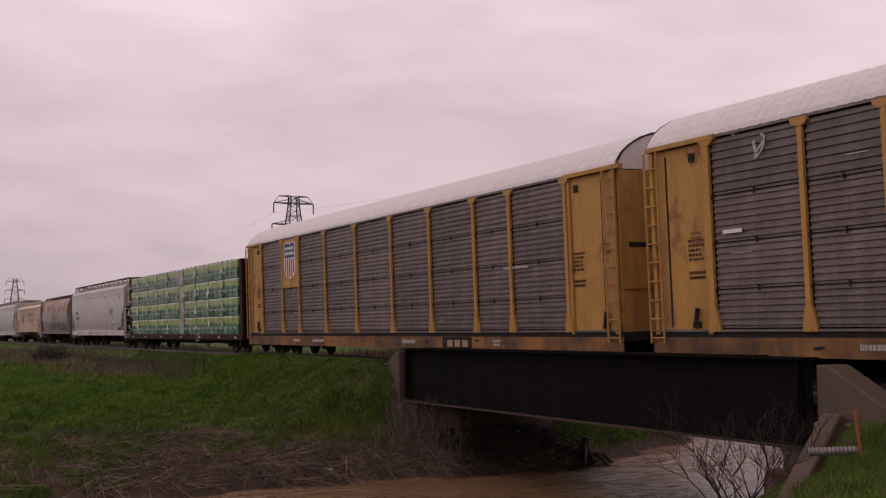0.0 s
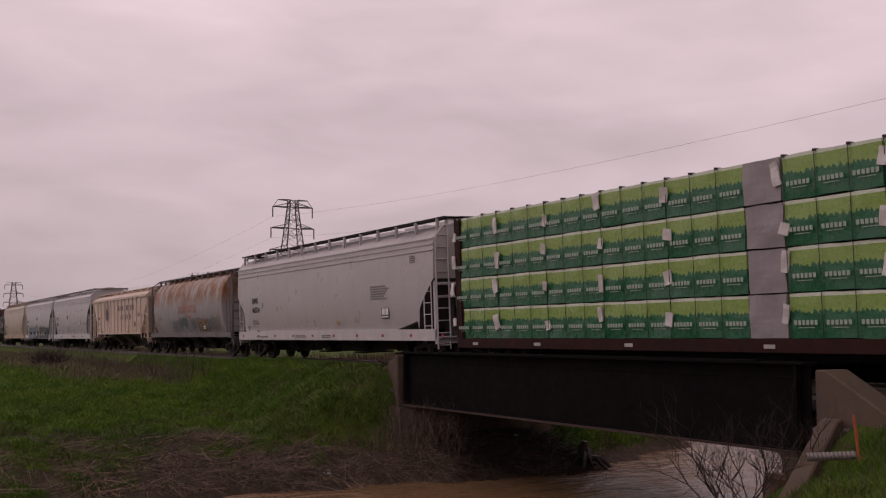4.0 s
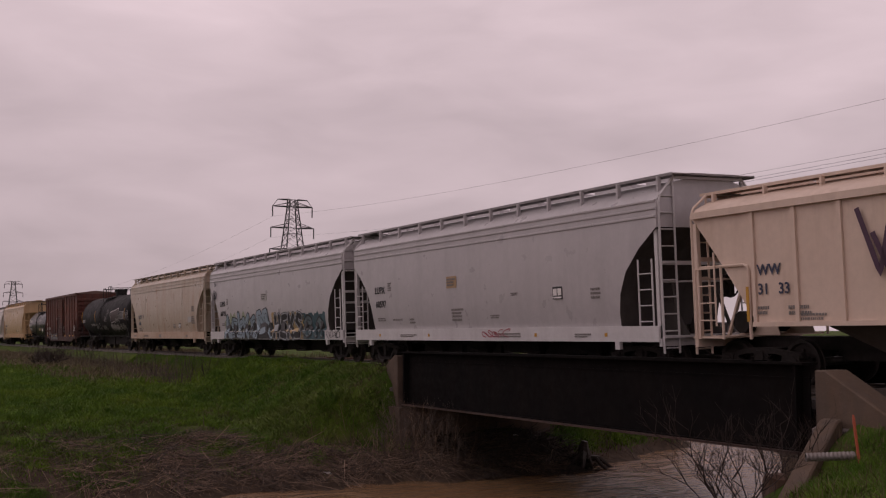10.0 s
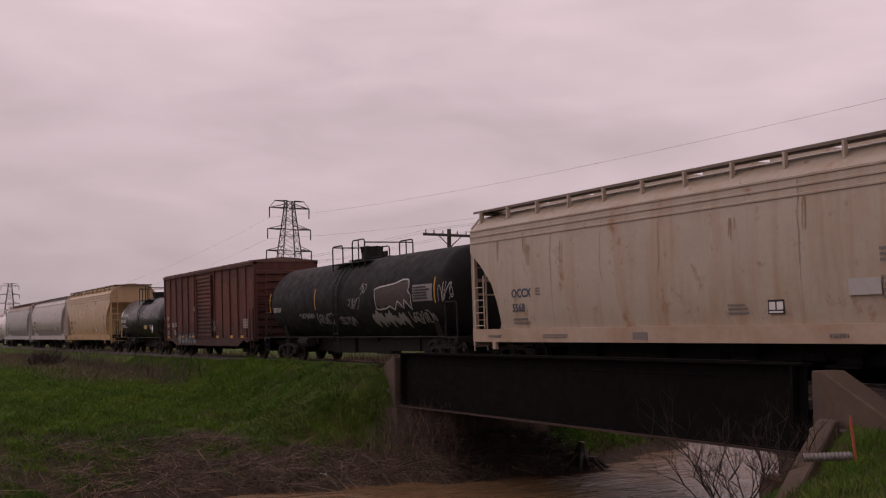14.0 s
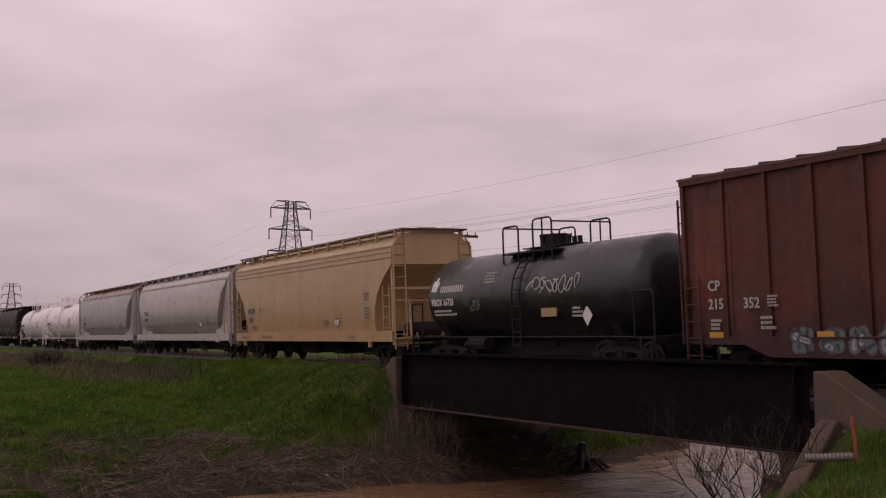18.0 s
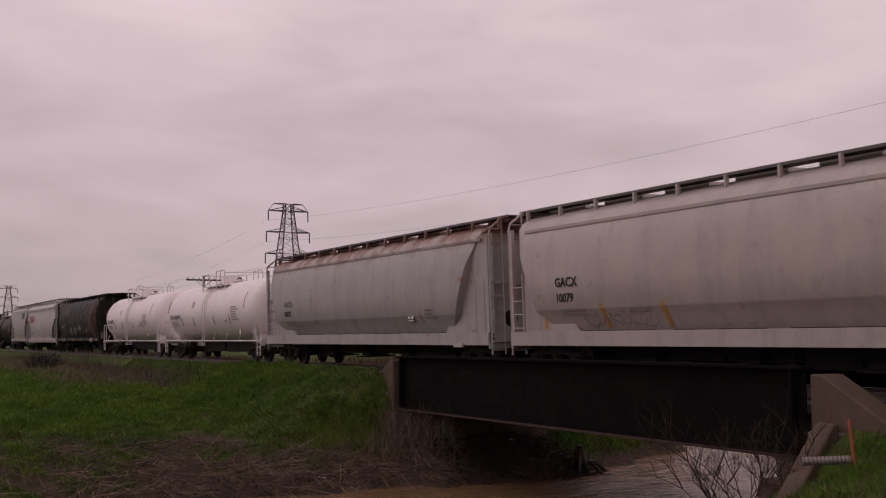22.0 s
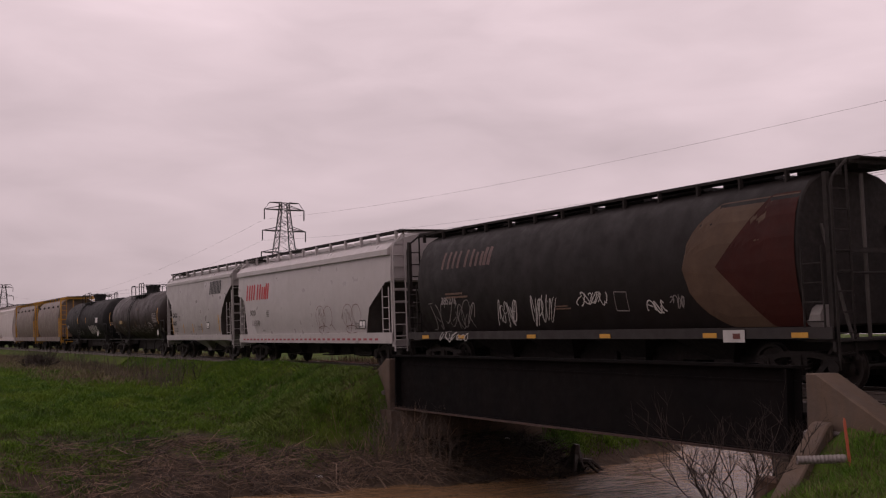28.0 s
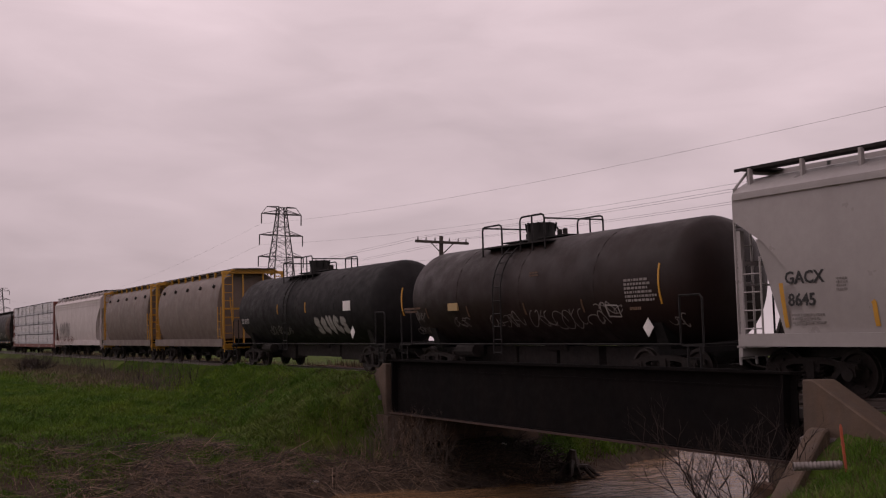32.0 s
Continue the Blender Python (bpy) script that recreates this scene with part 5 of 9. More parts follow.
    part("center_sill", boxes((-h + 0.02, h - 0.02, -0.4, 0.4, 0.68, 0.97)), M["under"], car)
    add_trucks(car, (-h + 1.9, h - 1.9), x0)
    couplers(car, length)


# ---- autoracks ----
def autorack(front, rear, shield, seed, lift):
    """lift: how much taller the rack stands than the low kind."""
    car, x0, length = new_car("autorack", "yellow autorack car with grey corrugated side panels and white roof", "autorack", front, rear)
    h = length / 2
    yellow = mat("rack_yellow", (0.45, 0.245, 0.05), (0.30, 0.15, 0.035), 0.6, 0.8, 0.6, streak=(0.13, 0.065, 0.03), streak_amount=0.5, rust=RUST, rust_amount=0.2)
    panel_m = mat("galvanised_panel", (0.195, 0.162, 0.157), (0.108, 0.085, 0.08), 0.8, 1.3, 0.5, 0.25, 0.1, streak=(0.10, 0.078, 0.072), streak_amount=0.65, vary=0.16, fine=0.2)
    roof_m = mat("rack_roof", (0.68, 0.63, 0.62), (0.5, 0.46, 0.45), 0.5, 0.6, 0.45, streak=(0.4, 0.36, 0.35), streak_amount=0.3)
    sill_m = mat("rack_sill", (0.30, 0.135, 0.03), (0.03, 0.021, 0.017), 0.97, 0.8, 0.75, streak=(0.03, 0.021, 0.018), streak_amount=0.7)
    deck = part("deck_frame", boxes((-h, h, -1.45, 1.45, 0.78, 1.0)), M["under"], car)
    for s in (-1, 1):
        y = s * 1.5
        part("side_sill", boxes((-h, h, min(y, y + s * 0.03), max(y, y + s * 0.03), 0.5, 0.88)), sill_m, car, "chipped yellow side sill")
        part("top_chord", boxes((-h, h, min(y - s * 0.06, y + s * 0.04), max(y - s * 0.06, y + s * 0.04), 4.79 + lift, 4.845 + lift)), panel_m, car)
        part("rub_rail", boxes((-h, h, min(y, y + s * 0.05), max(y, y + s * 0.05), 1.0, 1.05)), panel_m, car)
        # dark strip standing in for the shadow along the top of the sill
        part("deck_edge", boxes((-h, h, min(y - s * 0.03, y + s * 0.015), max(y - s * 0.03, y + s * 0.015), 0.88, 1.0)), M["under"], car)
    part("inner_deck", boxes((-h + 0.6, h - 0.6, -1.4, 1.4, 2.8, 2.9)), M["under"], car)
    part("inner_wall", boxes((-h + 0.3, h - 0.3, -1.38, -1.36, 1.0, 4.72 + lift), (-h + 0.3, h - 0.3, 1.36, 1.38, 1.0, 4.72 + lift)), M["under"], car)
    # posts divide each side into bays; four tiers of panels fill them
    posts = (-11.55, -9.0, -7.1, -4.36, -1.52, 1.38, 4.12, 6.86, 8.8, 11.45)
    tiers = ((1.08, 0.795), (1.89, 0.955), (2.86, 0.98), (3.855, 0.91 + lift))
    post = bmesh.new()
    box(post, -0.06, 0.06, -0.075, 0.0, 1.0, 4.80 + lift)
    for v in ([(-0.18, -0.06, 1.0), (0.18, -0.06, 1.0), (0.15, -0.07, 1.2), (0.085, -0.08, 1.48), (-0.085, -0.08, 1.48), (-0.15, -0.07, 1.2)], [(u, -0.085, v + lift) for u, v in ((-0.10, 4.64), (0.10, 4.64), (0.21, 4.73), (0.21, 4.80), (-0.21, 4.80), (-0.21, 4.73))]):
        loft(post, [[(a, b, c) for a, b, c in v], [(a, 0.0, c) for a, b, c in v]])
    post = finish("side_post", post, yellow)
    clip = finish("hinge_clip", boxes((-0.12, 0.12, -0.03, 0.0, -0.08, 0.01)), M["under"])
    latch = finish("panel_latch", boxes((-0.018, 0.018, -0.03, 0.0, -0.07, 0.05)), M["under"])
    made = {}
    edge = list(posts)
    for s in (-1, 1):
        turn = 0 if s < 0 else 180
        for x in posts:
            sp = link("side_post", post, car, pose(x, s * 1.505, 0, 0, 0, turn))
            for z in (1.89, 2.855, 3.845):
                link("hinge_clip", clip, sp, pose(0, 0, z))
        for i, (a, b) in enumerate(zip(edge, edge[1:])):
            for k, (z, th) in enumerate(tiers):
                w = round(b - a - 0.19, 2)
                key = (w, k)
                if key not in made:
                    bm = corrugated(w, th - 0.012, 7 if th > 0.9 else 6, 0.034, 0.015)
                    made[key] = finish("side_panel", bm, panel_m)
                link("side_panel", made[key], car, pose(a + 0.095 if s < 0 else b - 0.095, s * 1.48, z, 0, 0, turn))
            for z in (1.89, 2.855, 3.845):
                link("panel_latch", latch, car, pose((a + b) / 2, s * 1.515, z, 0, 0, turn))
        bm = bmesh.new()
        for z in (1.875, 2.84, 3.835):
            box(bm, edge[0], edge[-1], s * 1.485 - 0.015, s * 1.485 + 0.015, z - 0.008, z + 0.008)
        part("tier_rail", bm, M["under"], car)
        # yellow end bays with ladder
        for e, a in ((-1, edge[0]), (1, edge[-1])):
            p, q = (-h + 0.1, a - 0.05) if e < 0 else (a + 0.05, h - 0.1)
            part("end_bay", boxes((p, q, s * 1.48 - 0.015, s * 1.48 + 0.015, 0.95, 4.74 + lift)), yellow, car)
            part("bay_post", boxes((p + 0.02, p + 0.14, min(s * 1.49, s * 1.55), max(s * 1.49, s * 1.55), 0.95, 4.74 + lift)), yellow, car)
            part("bay_post", boxes((q - 0.14, q - 0.02, min(s * 1.49, s * 1.55), max(s * 1.49, s * 1.55), 0.95, 4.74 + lift)), yellow, car)
            part("eave_beam", boxes((p - 0.05, q + 0.3, min(s * 1.48, s * 1.6), max(s * 1.48, s * 1.6), 4.76 + lift, 4.86 + lift)), yellow, car)
            g = p + 0.50 if e < 0 else q - 0.56
            part("bay_gap", boxes((g, g + 0.06, min(s * 1.485, s * 1.50), max(s * 1.485, s * 1.50), 1.1, 4.6 + lift)), M["under"], car, "dark gap beside the ladder")
            g = q - 0.55 if e < 0 else p + 0.3
            part("lock_box", boxes((g, g + 0.16, min(s * 1.49, s * 1.53), max(s * 1.49, s * 1.53), 4.38 + lift, 4.56 + lift)), M["under"], car)
            lettering(car, ((g - 0.15, 2.5, 0.5, 0.5, 5), (g - 0.15, 2.1, 0.55, 0.22, 2)), P_["dull_tan"], lambda z: 1.49, seed + e)
            part("corner_ladder", ladder_bm(e * (h - 0.02), e * (h - 0.45), s * 1.6, s * 1.6, 0.75, 4.75 + lift, 0.02, 0.42), yellow, car)
            bm = bmesh.new()
            for i in range(3):
                box(bm, q - 0.6, q - 0.3, s * 1.512 - 0.003, s * 1.512 + 0.003, 3.1 - i * 0.1, 3.14 - i * 0.1)
            part("stencil", bm, mat("stencil_brown_%d_%d" % (s, e), (0.2, 0.1, 0.03)), car)
            bm = bmesh.new()
            tube(bm, [(q - 0.5, s * 1.57, 1.2), (q - 0.42, s * 1.58, 1.5)], 0.05, 8)
            box(bm, q - 0.62, q - 0.4, min(s * 1.5, s * 1.55), max(s * 1.5, s * 1.55), 1.08, 1.22)
            part("brake_gear", bm, M["under"], car)
    # end doors
    for e in (-1, 1):
        for s in (-1, 1):
            bm = boxes((min(e * (h - 0.1), e * (h - 0.04)), max(e * (h - 0.1), e * (h - 0.04)), min(0.01 * s, s * 1.45), max(0.01 * s, s * 1.45), 1.0, 4.75 + lift))
            d = part("end_door", bm, yellow, car)
            part("door_slot", boxes((min(e * (h - 0.04), e * (h - 0.03)), max(e * (h - 0.04), e * (h - 0.03)), min(s * 0.3, s * 1.2), max(s * 0.3, s * 1.2), 3.0, 3.12)), M["under"], d)
            part("door_rib", boxes((min(e * (h - 0.04), e * (h - 0.0)), max(e * (h - 0.04), e * h), min(s * 0.1, s * 1.4), max(s * 0.1, s * 1.4), 2.0, 2.06)), yellow, d)
        bm = bmesh.new()
        half = [(a, b + lift) for a, b in ((1.49, 4.8), (1.46, 4.95), (1.30, 5.17), (1.05, 5.38), (0.74, 5.54), (0.37, 5.66))]
        arc = [(-a, b) for a, b in half] + [(0.0, 5.69 + lift)] + list(half[::-1])
        loft(bm, [[(x, a, b - 0.03) for a, b in arc] for x in (e * (h - 0.08), e * (h - 0.03))])
        part("roof_end", bm, roof_m, car)
        bm = bmesh.new()
        tube(bm, [(e * (h + 0.0), a, b) for a, b in arc], 0.022, 5)
        part("roof_rim", bm, M["under"], car, "dark rim of the roof end")
    # ridged barrel roof
    sheet = bmesh.new()
    half = [(a, b + lift) for a, b in ((1.53, 4.84), (1.50, 4.95), (1.34, 5.17), (1.08, 5.38), (0.76, 5.55), (0.38, 5.67))]
    arc = [(-a, b) for a, b in half] + [(0.0, 5.70 + lift)] + list(half[::-1])
    w, rows = 1.12, []
    for i in range(17):
        g = (0.0, 0.014, 0.014, 0.0)[i % 4]
        rows.append([(i * (w + 0.02) / 16, a * (1 + g / 1.5), b + g) for a, b in arc])
    loft(sheet, rows, closed=False)
    sheet = finish("roof_sheet", sheet, roof_m)
    n = int((length - 0.1) / w)
    for i in range(n):
        link("roof_sheet", sheet, car, pose(-h + 0.05 + i * (length - 0.1) / n, 0, 0))
    ys = side_of(((1.53, 0.4), (1.53, 5.0), (0, 5.1), (0, 5.2)))
    if shield:
        x0s, z0s = -9.0, 2.87
        part("shield_panel", boxes((x0s, x0s + 1.9, -1.562, -1.53, z0s, 4.76 + lift)), yellow, car, "yellow panel behind the shield emblem")
        cx, top = x0s + 0.98, 4.62 + 0.5 * lift
        out = [(-0.6, 0.0), (-0.35, 0.1), (0, 0.02), (0.35, 0.1), (0.6, 0.0), (0.62, -0.25), (0.56, -0.4), (0.6, -0.7), (0.58, -1.05), (0.42, -1.32), (0, -1.45), (-0.42, -1.32), (-0.58, -1.05), (-0.6, -0.7), (-0.56, -0.4), (-0.62, -0.25)]
        bm = bmesh.new()
        loft(bm, [[(cx + a * 1.05, -1.575, top + b) for a, b in out], [(cx + a * 1.05, -1.566, top + b) for a, b in out]])
        emblem = part("emblem", bm, P_["white"], car, "blank shield in white, blue and red stripes")
        bm = bmesh.new()
        bl = [(-0.54, -0.02), (-0.33, 0.05), (0, -0.03), (0.33, 0.05), (0.54, -0.02), (0.55, -0.25), (0.51, -0.42), (0.53, -0.58), (-0.53, -0.58), (-0.51, -0.42), (-0.55, -0.25)]
        loft(bm, [[(cx + a * 1.05, -1.583, top + b) for a, b in bl], [(cx + a * 1.05, -1.576, top + b) for a, b in bl]])
        part("emblem_field", bm, P_["navy"], emblem)
        for row, (n, a, step, wide) in enumerate(((5, 0.46, 0.2, 0.15), (7, 0.47, 0.145, 0.1))):
            for i in range(n):
                x = cx - a + i * step
                part("emblem_bar", boxes((x, x + wide, -1.59, -1.584, top - 0.25 - 0.21 * row, top - 0.13 - 0.21 * row)), P_["white"], emblem)
        for i in range(5):
            x = cx - 0.44 + i * 0.22
            part("emblem_stripe", boxes((x - 0.055, x + 0.055, -1.583, -1.576, top - (1.36 if i in (1, 2, 3) else 1.18), top - 0.62)), P_["red"], emblem)
    lettering(car, ((8.4, 2.7, 1.3, 0.12, 1), (2.0, 0.62, 1.0, 0.2, 1), (7.7, 0.6, 0.4, 0.22, 2)), P_["faint_white"], ys, seed)
    mark = part("sill_plate", boxes((4.75, 6.5, -1.537, -1.531, 0.51, 0.87)), M["under"], car, "dark patch with worn pale bars")
    for i in range(3):
        part("plate_bar", boxes((5.05 + 0.45 * i, 5.38 + 0.45 * i, -1.543, -1.538, 0.58, 0.78)), P_["tan"], mark)
    lettering(car, ((-7.9, 0.62, 0.85, 0.18, 1), (-5.8, 0.62, 1.3, 0.18, 1)), P_["faint_white"], ys, seed + 5)
    chips = random.Random(seed + 70)
    for i in range(14):
        a, z = chips.randrange(len(posts) - 1), chips.choice((1.35, 1.7, 2.3, 2.6, 3.1, 3.35, 4.2))
        x = posts[a] + chips.uniform(0.2, 1.0)
        part("scuff", boxes((x, x + chips.uniform(0.2, 0.9), -1.512, -1.508, z, z + 0.018)), P_["faint_white"], car, "pale scrape")
    for i in range(7):
        x, w, g = chips.uniform(-h + 1, h - 2), chips.uniform(0.08, 0.34), chips.uniform(0.02, 0.06)
        z = chips.uniform(0.6, 0.78)
        bm = bmesh.new()
        ring = [(x + w * 0.5 * math.cos(k * 0.7) * chips.uniform(0.6, 1.2), z + g * math.sin(k * 0.7) * chips.uniform(0.5, 1.1)) for k in range(9)]
        loft(bm, [[(a, -1.536, c) for a, c in ring], [(a, -1.529, c) for a, c in ring]])
        part("bare_patch", bm, M["under"], car)
    if not shield:
        part("stencil", boxes((-12.4 + 1.2, -12.4 + 1.75, -1.54, -1.53, 3.02, 3.1)), P_["white"], car)
        tag_scribble(car, -10.3, 4.45, 0.35, 0.5, P_["faint_white"], ys, 4, 0.05, 2)
    add_trucks(car, (-h + 3.1, h - 3.1), x0)
    couplers(car, length)


# ---- loaded centre-beam flat cars ----
def wrap_material(name, light, dark, edge, line):
    """Printed lumber wrap: a pale top, a light band and a dark band with a ragged skyline between."""
    m = mat(name, light, tuple(c * 0.8 for c in light), 0.5, 3, 0.3, bump=0.9, bscale=4)
    nt, ln = m.node_tree.nodes, m.node_tree.links
    bsdf = nt["Principled BSDF"]
    old = bsdf.inputs["Base Color"].links[0].from_socket
    tc = nt.new("ShaderNodeTexCoord")
    sep = nt.new("ShaderNodeSeparateXYZ")
    ln.new(tc.outputs["Object"], sep.inputs[0])
    mp = nt.new("ShaderNodeMapping")
    mp.inputs["Scale"].default_value = (6.0, 0.0, 0.6)
    ln.new(tc.outputs["Object"], mp.inputs[0])
    nz = nt.new("ShaderNodeTexNoise")
    nz.inputs["Scale"].default_value, nz.inputs["Detail"].default_value = 2.2, 3
    ln.new(mp.outputs[0], nz.inputs["Vector"])
    ma = nt.new("ShaderNodeMath")
    ma.operation = "MULTIPLY_ADD"
    ma.inputs[1].default_value, ma.inputs[2].default_value = 0.34, line - 0.17
    ln.new(nz.outputs["Fac"], ma.inputs[0])
    lt = nt.new("ShaderNodeMath")
    lt.operation = "LESS_THAN"
    ln.new(sep.outputs["Z"], lt.inputs[0])
    ln.new(ma.outputs[0], lt.inputs[1])
    a = nt.new("ShaderNodeMix")
    a.data_type = "RGBA"
    ln.new(lt.outputs[0], a.inputs[0])
    ln.new(old, a.inputs[6])
    a.inputs[7].default_value = (*dark, 1)
    gt = nt.new("ShaderNodeMath")
    gt.operation = "GREATER_THAN"
    gt.inputs[1].default_value = 0.80
    ln.new(sep.outputs["Z"], gt.inputs[0])
    b = nt.new("ShaderNodeMix")
    b.data_type = "RGBA"
    ln.new(gt.outputs[0], b.inputs[0])
    ln.new(a.outputs[2], b.inputs[6])
    b.inputs[7].default_value = (*edge, 1)
    ln.new(b.outputs[2], bsdf.inputs["Base Color"])
    return m


def crumple(w, d, hgt, seed, push=0.04):
    """A wrapped stack of lumber: a soft-edged block with dents in its wrap."""
    bm = bmesh.new()
    box(bm, 0, w, 0, d, 0, hgt)
    bmesh.ops.subdivide_edges(bm, edges=[e for e in bm.edges if abs(e.verts[0].co.x - e.verts[1].co.x) > 0.5 * w], cuts=11, use_grid_fill=True)
    bmesh.ops.subdivide_edges(bm, edges=[e for e in bm.edges if abs(e.verts[0].co.z - e.verts[1].co.z) > 0.5 * hgt], cuts=4, use_grid_fill=True)
    for v in bm.verts:
        k = noise.noise_vector(Vector((v.co.x * 2.1 + seed * 7, v.co.z * 2.6, seed + v.co.y)))
        v.co += Vector((k.x * 0.3, k.y, k.z * 0.5)) * push
    return bm


def centre_beam(label, front, rear, wraps, steel, white_load, loads, seed):
    car, x0, length = new_car("centerbeam_flatcar", label, "flat car", front, rear)
    h = length / 2
    part("deck", boxes((-h + 0.1, h - 0.1, -1.42, 1.42, 0.74, 0.93)), steel, car)
    for s in (-1, 1):
        part("side_sill", boxes((-h + 0.1, h - 0.1, min(s * 1.42, s * 1.48), max(s * 1.42, s * 1.48), 0.68, 0.95)), steel, car, "dark red side sill")
    part("center_beam", boxes((-h + 0.5, h - 0.5, -0.05, 0.05, 0.93, 1.3), (-h + 0.5, h - 0.5, -0.14, 0.14, 4.3, 4.48)), steel, car)
    for i in range(12):
        x = -h + 0.9 + (length - 1.8) * i / 11
        part("beam_post", boxes((x - 0.06, x + 0.06, -0.08, 0.08, 1.3, 4.3)), steel, car)
    for e in (-1, 1):
        x = e * (h - 0.35)
        bh = part("bulkhead", boxes((x - 0.06, x + 0.06, -1.42, 1.42, 0.93, 4.5)), steel, car)
        for y in (-1.4, -0.7, 0.0, 0.7, 1.4):
            part("bulkhead_rib", boxes((min(x, x + e * 0.3), max(x, x + e * 0.3), y - 0.05, y + 0.05, 0.93, 4.48)), steel, bh)
        for z in (1.6, 2.3, 3.0, 3.7, 4.35):
            part("bulkhead_shelf", boxes((min(x, x + e * 0.27), max(x, x + e * 0.27), -1.4, 1.4, z - 0.03, z + 0.03)), steel, bh)
        for s in (-1, 1):
            part("ladder", ladder_bm(x + e * 0.33, x + e * 0.33, s * 1.4, s * 1.0, 0.6, 4.4), steel, car)
    depth, tier = 1.26, 0.895
    rng = random.Random(seed)
    shapes = {}
    flap_m = mat("white_wrap_%d" % seed, (0.62, 0.58, 0.56), (0.4, 0.37, 0.36), 0.6, 4, 0.4, bump=0.6, bscale=7)
    strap_m = P_["black"]
    word = mat("wrap_wordmark_%d" % seed, (0.36, 0.44, 0.36))
    for s in (-1, 1):
        y = -1.41 if s < 0 else 0.15
        for x, w in loads:
            for t in range(4):
                z = 0.955 + t * tier
                pick = rng.randrange(3)
                key = (round(w, 2), pick)
                filler = w < 1.5
                if key not in shapes:
                    shapes[key] = finish("lumber_pack", crumple(w - 0.02, depth, tier - 0.03, pick + w), wraps[1] if filler else wraps[0], True, 40)
                b = link("lumber_pack", shapes[key], car, pose(x + rng.uniform(-0.01, 0.01), y + rng.uniform(-0.02, 0.02), z))
                face = -0.015 if s < 0 else depth + 0.015
                if s < 0 and not filler:
                    if not white_load:
                        for k in range(3):
                            bx = 0.15 + k * w / 3
                            bars = boxes(*[(bx + 0.1 * i, bx + 0.1 * i + 0.07, -0.055, -0.048, 0.26, 0.35) for i in range(6)], (bx + 0.12, bx + 0.5, -0.055, -0.048, 0.205, 0.218))
                            part("wordmark", bars, word, b)
                    # white flap over the joint
                    bm = crumple(rng.uniform(0.14, 0.26), 0.03, rng.uniform(0.22, 0.5), rng.random() * 9, 0.07)
                    part("wrap_flap", bm, flap_m, b, "crumpled white wrap flap", at=pose(-0.12 + rng.uniform(-0.05, 0.05), -0.07, 0.3 + rng.uniform(-0.12, 0.12), 0, rng.uniform(-16, 16), 0))
        if s < 0:
            for x, w in loads:
                if w > 1.5:
                    for k in range(3):
                        bx = x + 0.05 + k * w / 3
                        st = part("strap", boxes((bx - 0.008, bx + 0.008, y - 0.052, y - 0.046, 0.95, 4.5)), strap_m, car)
                        part("corner_guard", boxes((bx - 0.03, bx + 0.03, y - 0.05, y + 0.10, 4.49, 4.535)), strap_m, st)
    for x in (-h + 1.0, -h + 4.2, -h + 8.0, 0.8, 4.4, h - 3.8, h - 1.2):
        part("stencil", boxes((x, x + 0.3, -1.492, -1.483, 0.76, 0.84)), P_["faint_white"], car)
    bm = boxes((3.9, 4.45, -1.494, -1.486, 0.6, 0.63), (3.9, 4.45, -1.494, -1.486, 0.95, 0.98), (3.9, 3.93, -1.494, -1.486, 0.63, 0.95), (4.42, 4.45, -1.494, -1.486, 0.63, 0.95), (4.16, 4.19, -1.494, -1.486, 0.63, 0.95))
    part("stencil_frame", bm, P_["faint_white"], car)
    part("center_sill", boxes((-h + 0.02, h - 0.02, -0.4, 0.4, 0.45, 0.739)), M["under"], car)
    add_trucks(car, (-h + 2.3, h - 2.3), x0)
    couplers(car, length)
    return car


# ---- the train, front to rear ----
def block_letters(car, x, z, w, hgt, widths, material, ysurf, slant=0.0, name="emblem_shape"):
    """A wordmark as plain slanted shapes of its size and colour; a negative width is a gap."""
    unit = w / sum(abs(q) for q in widths)
    for i, q in enumerate(widths):
        k = abs(q) * unit
        if q > 0:
            bm = bmesh.new()
            tall = hgt * (0.8 if q < 0.95 and q > 0.6 else 1.0)
            bar_w = min(0.34 * k, 0.26 * hgt) if q > 0.6 else 0.72 * k

            def at(u, v):
                return (x + u * k + slant * v, z + v)
            stroke(bm, [at(0.16, 0), at(0.16, tall)], bar_w, 0, ysurf)
            if q > 0.6:
                stroke(bm, [at(0.68, 0), at(0.68, tall)], bar_w, 0, ysurf)
            part(name, bm, material, car)
        x += k


def patch(name, car, material, x0, x1, low, high, ysurf, layer=1, nx=16, nz=10, label=""):
    """A painted area on the side between two outlines."""
    bm = bmesh.new()
    rows = []
    for i in range(nx + 1):
        x = x0 + (x1 - x0) * i / nx
        a, b = low(x), high(x)
        rows.append([(x, -(ysurf(a + (b - a) * j / nz) + 0.006 + 0.004 * layer), a + (b - a) * j / nz) for j in range(nz + 1)])
    loft(bm, rows, closed=False)
    part(name, bm, material, car, label)


def sill_marks(car, xs, material, y=1.585, z=1.0, w=0.16, h=0.09, name="reflector"):
    for x in xs:
        part(name, boxes((x, x + w, -y - 0.012, -y - 0.003, z, z + h)), material, car)


